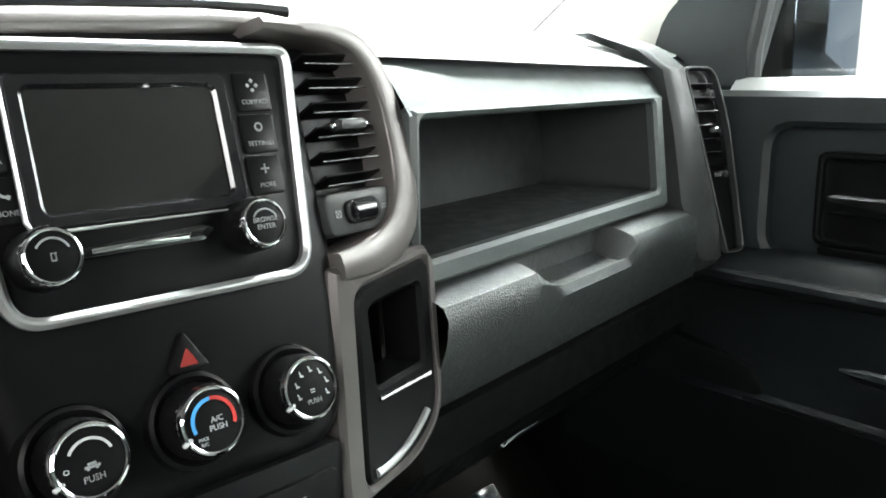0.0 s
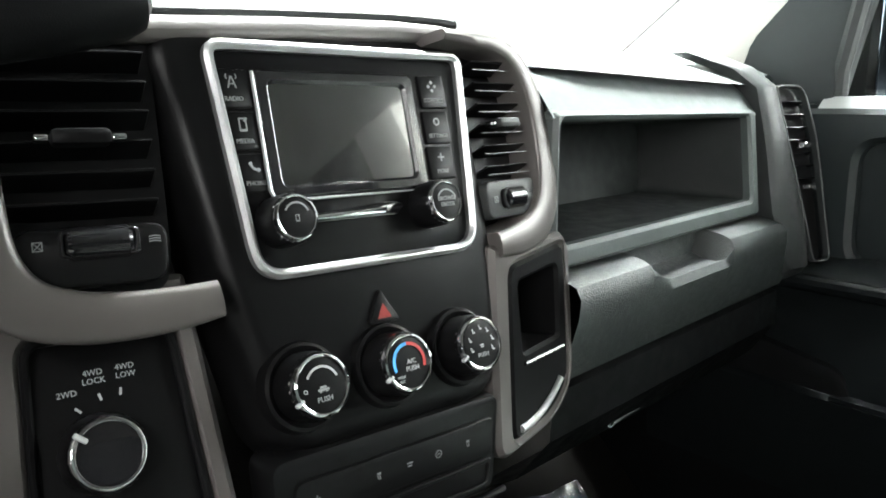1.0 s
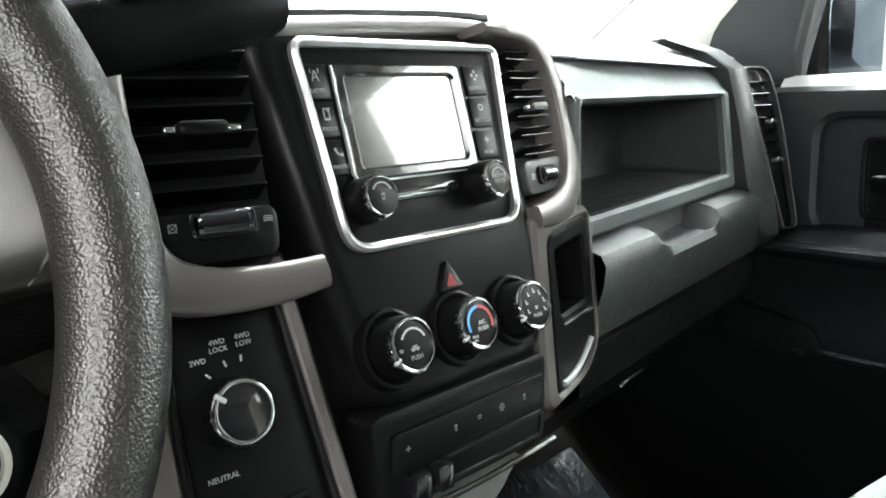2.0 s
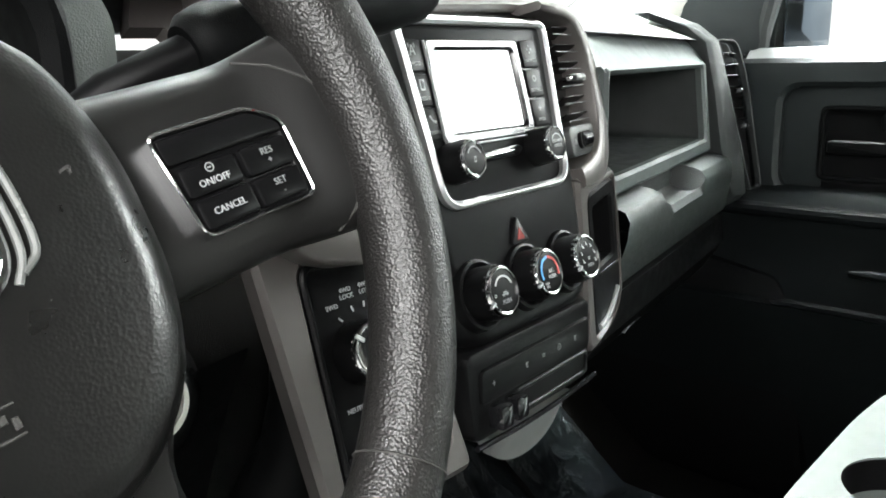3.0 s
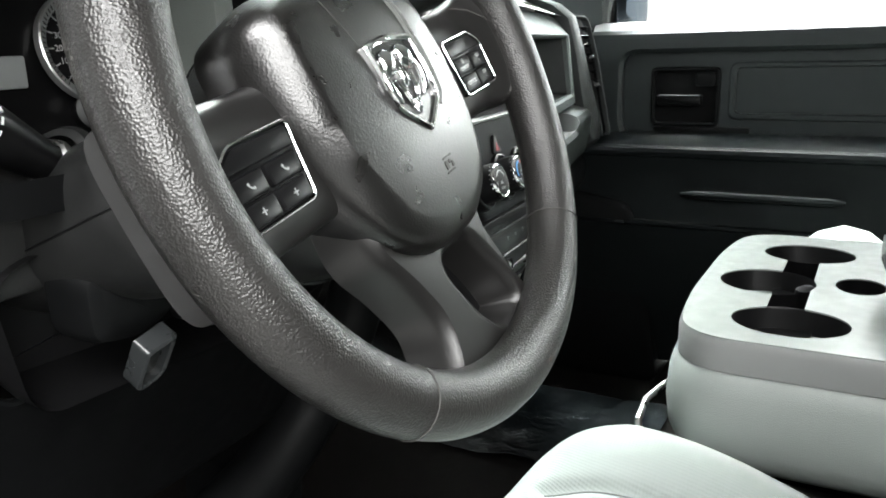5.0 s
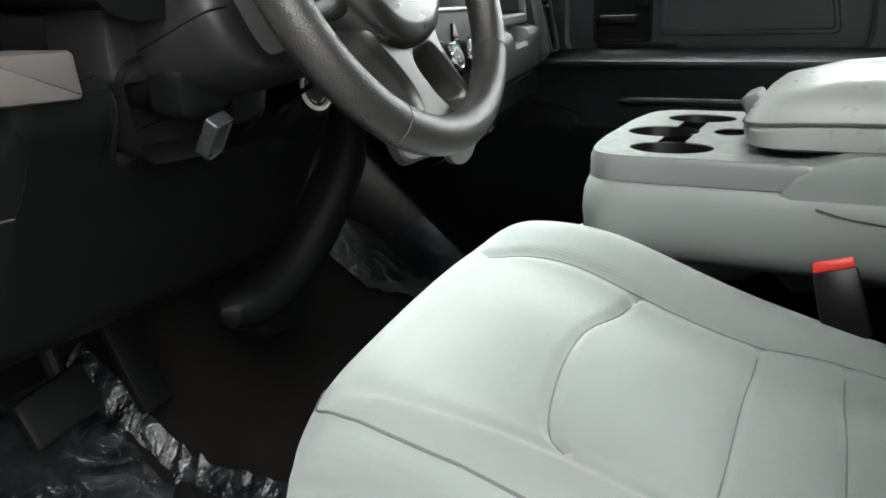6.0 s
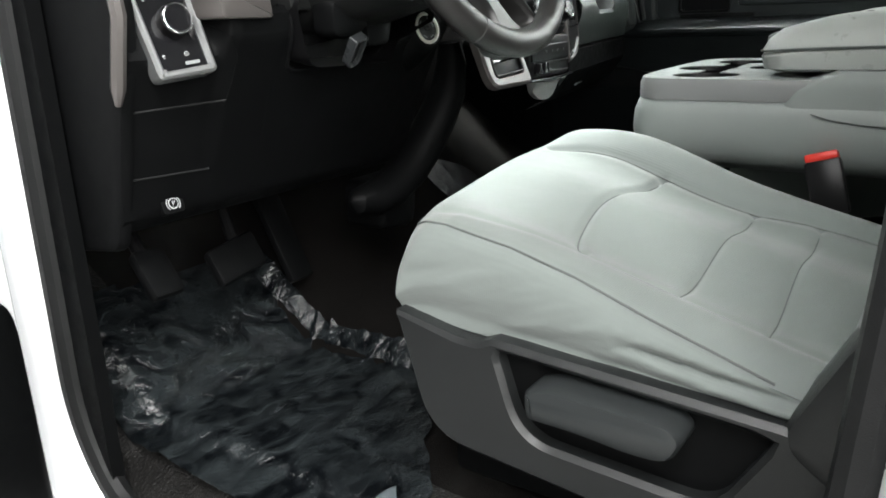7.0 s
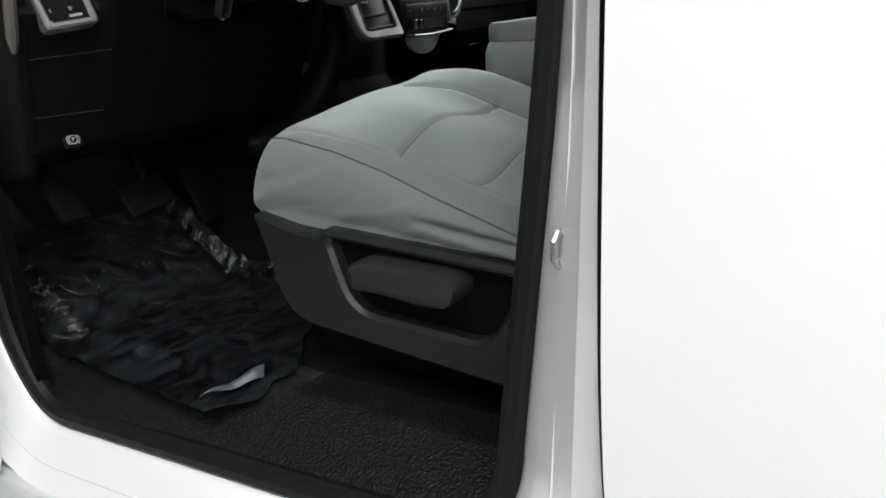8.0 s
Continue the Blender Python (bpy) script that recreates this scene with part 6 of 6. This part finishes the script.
area = sum(a[0] * c[1] - c[0] * a[1] for a, c in zip(rec, rec[1:] + rec[:1]))
if area < 0:
    rec.reverse()
# match the recess's points to the outline's by angle round its middle
def resample(poly, n, c):
    P = [Vector(p) for p in poly]
    out = []
    for k in range(n):
        a = 2 * math.pi * k / n
        d = Vector((math.cos(a), math.sin(a)))
        best = None
        for p, q in zip(P, P[1:] + P[:1]):
            e = q - p
            den = d.x * e.y - d.y * e.x
            if abs(den) < 1e-12:
                continue
            w = p - Vector(c)
            t = (w.x * e.y - w.y * e.x) / den
            s = (w.x * d.y - w.y * d.x) / den
            if t > 0 and -1e-6 <= s <= 1 + 1e-6 and (best is None or t < best):
                best = t
        out.append(tuple(Vector(c) + d * best))
    return out
cc = (0.47, 0.168)
so, ri2 = resample(sh_o, 120, cc), resample(rec, 120, cc)
ring(bm, so, ri2, 0.60, 0.678, M=SIDE, b=0.006, zi=0.655)
part("side_shield", bm, SEATPL, seat, "charcoal plastic side shield")
bm = BM()
prism(bm, offset(ri2, 0.012), 0.62, 0.656, M=SIDE)
part("recess_floor", bm, BLACK, seat)
bm = BM()
prism(bm, rpoly([(0.392, 0.205), (0.394, 0.171), (0.45, 0.170), (0.515, 0.163), (0.551, 0.165), (0.564, 0.193), (0.548, 0.208), (0.42, 0.213)], [0.008, 0.012, 0.02, 0.02, 0.016, 0.012, 0.02, 0.02]), 0.655, 0.704, M=SIDE, b=0.011)
part("recline_lever", bm, LEVERPL, seat, "charcoal plastic recline lever")
bm = BM()
box(bm, (0.42, 0.4, 0.10), T((-0.42, -0.48, 0.12)), b=0.02)
part("seat_base", bm, BLACK, seat)
for sx in (-0.6, -0.24):
    bm = BM()
    box(bm, (0.05, 0.5, 0.04), T((sx, -0.5, 0.045)), b=0.008)
    part("seat_rail", bm, BLACK, seat)
# backrest
bm = BM()
rings = []
for k in range(15):
    s = k / 14
    z = 0.24 + 0.62 * s
    y = -0.738 - 0.14 * s
    w = 0.235 + 0.02 * math.sin(s * 2.5) - 0.05 * s ** 3
    t = 0.07 - 0.02 * s
    rings.append([(-0.42 + w * (abs(math.cos(a)) ** 0.5) * (1 if math.cos(a) > 0 else -1), y + t * (abs(math.sin(a)) ** 0.7) * (1 if math.sin(a) > 0 else -1) + 0.03 * abs(math.cos(a)) ** 3, z) for a in [2 * math.pi * i / 32 for i in range(32)]])
skin(bm, rings)
part("backrest", bm, SEATCLOTH, seat, "grey cloth backrest")
bm = BM()
side_prism(bm, [(-0.636, 0.205), (-0.70, 0.33), (-0.80, 0.345), (-0.84, 0.15), (-0.75, 0.12)], -0.62, -0.682, r=0.03, b=0.015)
part("hinge_cover", bm, SEATPL, seat)

# seat belt buckle
buckle = thing("seat_belt_buckle", "black seat belt buckle with a red button", "seat belt buckle")
BK = M4((-0.196, -0.578, 0.366), (0.1, -1, 0.28), (0.3, 0.31, 1), (-1, 0.02, 0.3))
bm = BM()
box(bm, (0.046, 0.075, 0.022), BK @ T((0, -0.03, 0)), b=0.004)
part("buckle_body", bm, BLACKS, buckle)
bm = BM()
box(bm, (0.042, 0.012, 0.02), BK @ T((0, 0.012, 0)), b=0.003)
part("release_button", bm, RED, buckle, "red release button")
bm = BM()
box(bm, (0.036, 0.12, 0.012), BK @ T((0, -0.12, 0)), b=0.003)
part("buckle_strap", bm, BLACK, buckle)

# ---- centre console seat ----
console = thing("center_console", "pale grey fold-down centre console with cup holders", "console")
CX, CW = 0.05, 0.215
bm = BM()
co = rpoly([(CX - CW, -0.98), (CX + CW, -0.98), (CX + CW, -0.288), (CX + 0.1, -0.272), (CX - 0.1, -0.272), (CX - CW, -0.288)], [0.02, 0.02, 0.06, 0.06, 0.06, 0.06], n=10)
rings = []
for z, d in ((0.338, -0.05), (0.344, -0.024), (0.356, -0.007), (0.375, 0.002), (0.40, 0.005), (0.425, 0.003), (0.439, -0.002), (0.447, -0.008), (0.451, -0.016)):
    rings.append([(x, y, z) for x, y in offset(co, d)])
skin(bm, rings)
part("console_body", bm, SEATVINYL, console, "pale grey vinyl console body")
bm = BM()
rear = rpoly([(CX - CW, -0.98), (CX + CW, -0.98), (CX + CW, -0.50), (CX - CW, -0.50)], 0.03, n=6)
rings = []
for z, d, sh_y in ((0.43, -0.001, 0.01), (0.447, -0.002, 0.0), (0.462, -0.002, -0.012), (0.476, -0.003, -0.035), (0.488, -0.006, -0.07)):
    rings.append([(x, y + (sh_y if y > -0.7 else 0), z) for x, y in offset(rear, d)])
skin(bm, rings)
part("console_rear", bm, SEATVINYL, console)
bm = BM()
lathe(bm, [(0.016, 0.40), (0.015, 0.455), (0.013, 0.466), (0.006, 0.470)], 20, T((0.052, -0.385, 0.0)))
part("cup_divider", bm, BLACKS, console, "black divider post between the cup holders")
bm = BM()
tube(bm, [(-0.045, -0.235, 0.300), (-0.03, -0.228, 0.318), (0.007, -0.227, 0.327), (0.05, -0.235, 0.328), (0.09, -0.262, 0.345)], 0.004, n=8)
part("front_bar", bm, STEEL, console, "bright steel bar under the console's front")
# tray plate with cup holes
plate = rpoly([(CX - CW + 0.004, -0.56), (CX + CW - 0.004, -0.56), (CX + CW - 0.004, -0.292), (CX + 0.1, -0.276), (CX - 0.1, -0.276), (CX - CW + 0.004, -0.292)], [0.01, 0.01, 0.058, 0.06, 0.06, 0.058], n=10)
holes = [(-0.090, -0.380, 0.042, 0.051), (0.036, -0.345, 0.046, 0.048), (0.170, -0.375, 0.042, 0.050), (0.050, -0.434, 0.030, 0.024)]
bm = BM()
def in_hole(x, y):
    return any(((x - hx) / rx) ** 2 + ((y - hy) / ry) ** 2 < 1 for hx, hy, rx, ry in holes) or (abs(y + 0.372) < 0.017 and -0.08 < x < 0.17) or (abs(x - 0.052) < 0.02 and -0.40 < y < -0.36)
rings = [[(x, y, z) for x, y in offset(plate, d)] for z, d in ((0.445, 0.0), (0.468, 0.0), (0.4745, -0.003))]
skin(bm, rings, caps=(False, False))
part("tray_rim", bm, CONSBAND, console, "mid grey tray rim")
bm = BM()
NG = 150
x0, x1, y0, y1 = CX - CW, CX + CW, -0.56, -0.277
inner = offset(plate, -0.003)
def inside(poly, x, y):
    odd = False
    for (ax, ay), (bx, by) in zip(poly, poly[1:] + poly[:1]):
        if (ay > y) != (by > y) and x < (bx - ax) * (y - ay) / (by - ay) + ax:
            odd = not odd
    return odd
grid = {}
NGy = 100
def gv(i, j):
    if (i, j) not in grid:
        grid[i, j] = bm.verts.new((x0 + (x1 - x0) * i / NG, y0 + (y1 - y0) * j / NGy, 0.4745))
    return grid[i, j]
for i in range(NG):
    for j in range(NGy):
        x, y = x0 + (x1 - x0) * (i + 0.5) / NG, y0 + (y1 - y0) * (j + 0.5) / NGy
        if inside(inner, x, y) and not in_hole(x, y):
            bm.faces.new((gv(i, j), gv(i + 1, j), gv(i + 1, j + 1), gv(i, j + 1)))
def clearance(x, y):
    """Below nought inside a hole or beyond the tray's edge."""
    d = min(math.hypot((x - hx) / rx, (y - hy) / ry) * ry - ry for hx, hy, rx, ry in holes)
    d = min(d, max(abs(y + 0.372) - 0.017, abs(x - 0.045) - 0.125))
    edge = min(seg_dist(x, y, p, q) for p, q in zip(inner, inner[1:] + inner[:1])) * (1 if inside(inner, x, y) else -1)
    return min(d, edge)


for v in bm.verts:
    if v.is_boundary:
        for _ in range(4):
            x, y = v.co.x, v.co.y
            g, h = clearance(x, y), 1e-4
            gx, gy = (clearance(x + h, y) - g) / h, (clearance(x, y + h) - g) / h
            k = max(0.2, gx * gx + gy * gy)
            v.co.x, v.co.y = x - 0.9 * g * gx / k, y - 0.9 * g * gy / k
res = bmesh.ops.extrude_face_region(bm, geom=list(bm.faces))
bmesh.ops.translate(bm, verts=[g for g in res["geom"] if isinstance(g, bmesh.types.BMVert)], vec=(0, 0, 0.0015))
part("tray_plate", bm, CONSPLATE, console, "pale grey tray with cup holders")
for hx, hy, rx, ry in holes:
    bm = BM()
    skin(bm, [[(x, y, z) for x, y in circle(rx * f, 40, hx, hy, ry * f)] for z, f in ((0.4755, 1.03), (0.473, 1.0), (0.40, 0.93), (0.398, 0.9))], caps=(False, True))
    part("cup_well", bm, BLACKS, console, "dark cup holder well")
bm = BM()
box(bm, (0.26, 0.05, 0.004), T((0.05, -0.372, 0.452)))
part("cup_channel", bm, BLACKS, console)
bm = BM()
tube(bm, [(-0.1700, -0.551, 0.431), (-0.1702, -0.575, 0.424), (-0.1702, -0.62, 0.418), (-0.1702, -0.72, 0.414)], 0.0010, n=6)
part("side_seam", bm, SEATSEAM, console)
# armrest lid
lid = tagged(new("armrest_lid"), "pale grey padded armrest lid", "")
lid.parent = console
bm = BM()
ao = rpoly([(CX - 0.19, -0.98), (CX + 0.19, -0.98), (CX + 0.19, -0.462), (CX - 0.19, -0.462)], [0.03, 0.03, 0.06, 0.06], n=8)
rings = []
for z, d in ((0.484, 0.93), (0.488, 0.985), (0.505, 1.0), (0.511, 0.985), (0.514, 0.995), (0.528, 0.97), (0.543, 0.9), (0.551, 0.78), (0.556, 0.5), (0.557, 0.1)):
    rings.append([(CX + (x - CX) * d, -0.72 + (y + 0.72) * d, z + 0.035 * max(0, min(1, (-0.46 - y) / 0.2)) * (z - 0.484) / 0.07) for x, y in ao])
skin(bm, rings)
part("lid_pad", bm, LITVINYL, lid)
bm = BM()
tube(bm, [(x, y, 0.5125 + 0.035 * max(0, min(1, (-0.46 - y) / 0.2)) * 0.4) for x, y in offset(ao, 0.0005)], 0.0016, n=6, closed=True)
part("lid_seam", bm, SEATSEAM, lid)
bm = BM()
box(bm, (0.085, 0.022, 0.028), T((CX - 0.02, -0.463, 0.520)) @ RX(-22), b=0.005)
part("lid_latch", bm, CONSBAND, lid, "grey lid latch")
bm = BM()
box(bm, (0.06, 0.006, 0.016), T((CX - 0.02, -0.4535, 0.516)) @ RX(-22), b=0.002)
part("latch_key", bm, SEATVINYL, lid)

# passenger seat beyond the console
pseat = thing("passenger_seat", "grey cloth passenger seat cushion", "car seat")
bm = BM()
rings = []
for k in range(13):
    s = k / 12
    y = -0.31 - 0.5 * s
    h = 0.29 + 0.115 * math.sin(math.pi * min(1, s * 2.2 + 0.12)) ** 0.6 if s < 0.4 else 0.415 - 0.14 * (s - 0.4)
    w = 0.235 * (0.9 + 0.1 * min(1, s * 5))
    rings.append([(0.545 + w * (abs(math.cos(a)) ** 0.4) * (1 if math.cos(a) > 0 else -1), y, 0.27 + (h - 0.27) * (abs(math.sin(a)) ** 0.5) * (1 if math.sin(a) > 0 else -1)) for a in [2 * math.pi * i / 28 for i in range(28)]])
skin(bm, rings)
part("cushion", bm, SEATCLOTH, pseat)
bm = BM()
box(bm, (0.42, 0.5, 0.14), T((0.54, -0.5, 0.11)), b=0.03)
part("seat_base", bm, BLACK, pseat)
bm = BM()
rings = []
for k in range(11):
    s = k / 10
    z = 0.3 + 0.56 * s
    y = -0.74 - 0.2 * s
    w, t = 0.23 - 0.04 * s ** 3, 0.07 - 0.02 * s
    rings.append([(0.545 + w * (abs(math.cos(a)) ** 0.5) * (1 if math.cos(a) > 0 else -1), y + t * (abs(math.sin(a)) ** 0.7) * (1 if math.sin(a) > 0 else -1), z) for a in [2 * math.pi * i / 28 for i in range(28)]])
skin(bm, rings)
part("backrest", bm, SEATCLOTH, pseat)

# ---- footwell ----
pedals = thing("brake_pedal", "black rubber brake pedal on its arm", "pedal")
bm = BM()
PB = M4((-0.555, 0.215, 0.222), (0.97, 0.1, 0.1), (0, 0.55, 0.83), (0, -0.83, 0.55))
box(bm, (0.105, 0.062, 0.02), PB, b=0.008)
part("pedal_pad", bm, BLACK, pedals)
bm = BM()
tube(bm, [(-0.52, 0.25, 0.21), (-0.51, 0.30, 0.32), (-0.51, 0.34, 0.42)], 0.011, n=10)
part("pedal_arm", bm, BLACKS, pedals)
acc = thing("accelerator_pedal", "long black accelerator pedal", "pedal")
bm = BM()
box(bm, (0.055, 0.17, 0.018), M4((-0.385, 0.285, 0.205), (1, 0, 0), (0, 0.45, 0.89), (0, -0.89, 0.45)), b=0.007)
part("pedal_pad", bm, BLACK, acc)
pb = thing("parking_brake_pedal", "black parking brake pedal", "pedal")
bm = BM()
box(bm, (0.06, 0.075, 0.022), M4((-0.735, 0.165, 0.258), (0.95, 0.2, -0.1), (0, 0.6, 0.8), (0, -0.8, 0.6)), b=0.008)
part("pedal_pad", bm, BLACK, pb)
bm = BM()
tube(bm, [(-0.745, 0.155, 0.25), (-0.74, 0.22, 0.33), (-0.74, 0.28, 0.42)], 0.01, n=10)
part("pedal_arm", bm, BLACKS, pb)

# clear protective film on the floor
FILM = bpy.data.materials.new("clear_wrinkled_film")
FILM.use_nodes = True
fn = FILM.node_tree
fp = fn.nodes["Principled BSDF"]
fp.inputs["Base Color"].default_value = (0.007, 0.0095, 0.011, 1)
fp.inputs["Roughness"].default_value = 0.12
ftc = fn.nodes.new("ShaderNodeTexCoord")
fno = fn.nodes.new("ShaderNodeTexNoise")
fno.inputs["Scale"].default_value, fno.inputs["Detail"].default_value, fno.inputs["Distortion"].default_value = 14.0, 6.0, 1.6
fm = fn.nodes.new("ShaderNodeMapping")
fm.inputs["Scale"].default_value = (0.9, 1.25, 1.0)
fm.inputs["Rotation"].default_value = (0, 0, 0.25)
fn.links.new(ftc.outputs["Object"], fm.inputs["Vector"])
fn.links.new(fm.outputs["Vector"], fno.inputs["Vector"])
fine = fn.nodes.new("ShaderNodeTexNoise")
fine.inputs["Scale"].default_value, fine.inputs["Detail"].default_value, fine.inputs["Distortion"].default_value = 55.0, 5.0, 2.2
fn.links.new(fm.outputs["Vector"], fine.inputs["Vector"])
fmix = fn.nodes.new("ShaderNodeMix")
fmix.data_type = 'RGBA'
fmix.inputs["A"].default_value, fmix.inputs["B"].default_value = (0.0022, 0.0028, 0.0035, 1), (0.017, 0.0205, 0.022, 1)
fr = fn.nodes.new("ShaderNodeMapRange")
fr.inputs["From Min"].default_value, fr.inputs["From Max"].default_value = 0.38, 0.68
fn.links.new(fno.outputs["Fac"], fr.inputs["Value"])
fn.links.new(fr.outputs["Result"], fmix.inputs["Factor"])
fn.links.new(fmix.outputs["Result"], fp.inputs["Base Color"])
fb = fn.nodes.new("ShaderNodeBump")
fb.inputs["Strength"].default_value, fb.inputs["Distance"].default_value = 0.45, 0.02
fn.links.new(fno.outputs["Fac"], fb.inputs["Height"])
fb2 = fn.nodes.new("ShaderNodeBump")
fb2.inputs["Strength"].default_value, fb2.inputs["Distance"].default_value = 0.45, 0.006
fn.links.new(fine.outputs["Fac"], fb2.inputs["Height"])
fn.links.new(fb.outputs["Normal"], fb2.inputs["Normal"])
fn.links.new(fb2.outputs["Normal"], fp.inputs["Normal"])
bm = BM()
random.seed(4)
def film_at(u, v):
    x = -0.815 + 0.455 * u + 0.045 * v * (1 - u)
    near = -0.205 - 0.045 * math.sin(math.pi * min(1.0, u / 0.45)) + 0.3 * max(0.0, u - 0.4) + 0.006 * math.sin(u * 37)
    y = near + (0.42 - near) * v
    z = max(floor_z(x, y), sill_z(x) + 0.75 * max(0.0, y - 0.22)) + 0.007
    w = noise.noise(Vector((x * 9, y * 7, 0.3))) * 0.007 + abs(noise.noise(Vector((x * 10 + y * 5, y * 24, 2.0)))) * 0.010
    z += max(0.0, w) * min(1.0, 0.25 + v * 4)
    if u > 0.85:
        z += 0.018 * (u - 0.85) / 0.15 * max(0.0, noise.noise(Vector((3.1, v * 17 + 0.6 * math.sin(v * 23), u * 3))))
    return (x, y, z)


film = thing("floor_film", "crumpled clear protective film on the driver's floor", "plastic film")
sheet(bm, film_at, 80, 100, 0.0008)
part("film_sheet", bm, FILM, film)
bm = BM()
sheet(bm, lambda u, v: (-0.806 + 0.085 * u + 0.020 * v * u, -0.184 - 0.044 * u + 0.020 * v * u * (1.3 - 0.5 * u), 0.020 + 0.006 * u * v + 0.012 * math.sin(math.pi * v) * u + 0.003 * math.sin(u * 9)), 14, 10)
bmesh.ops.solidify(bm, geom=list(bm.faces), thickness=0.0008)
part("torn_corner", bm, TORN, film, "torn, turned-up milky corner")

bm = BM()
def film2(u, v):
    x, y = 0.13 + 0.53 * u, -0.12 + 0.5 * v
    z = floor_z(x, y) + 0.006 + max(0.0, 0.010 * noise.noise(Vector((x * 11, y * 9, 4.3))) + 0.010 * abs(noise.noise(Vector((x * 20 - y * 9, y * 17, 7.0)))))
    return (x, y, z)
sheet(bm, film2, 60, 60, 0.0008)
loose_film = thing("floor_film", "crumpled clear protective film on the passenger floor", "plastic film")
part("film_sheet", bm, FILM, loose_film)
bm = BM()
sheet(bm, lambda u, v: (0.17 + 0.16 * u, -0.13 + 0.03 * v - 0.01 * math.sin(u * 11), 0.012 + floor_z(0.17 + 0.16 * u, -0.12) + 0.016 * v + 0.006 * noise.noise(Vector((u * 9, v * 3, 1.0)))), 20, 6)
bmesh.ops.solidify(bm, geom=list(bm.faces), thickness=0.0008)
part("torn_corner", bm, TORN, loose_film, "torn, turned-up milky edge")
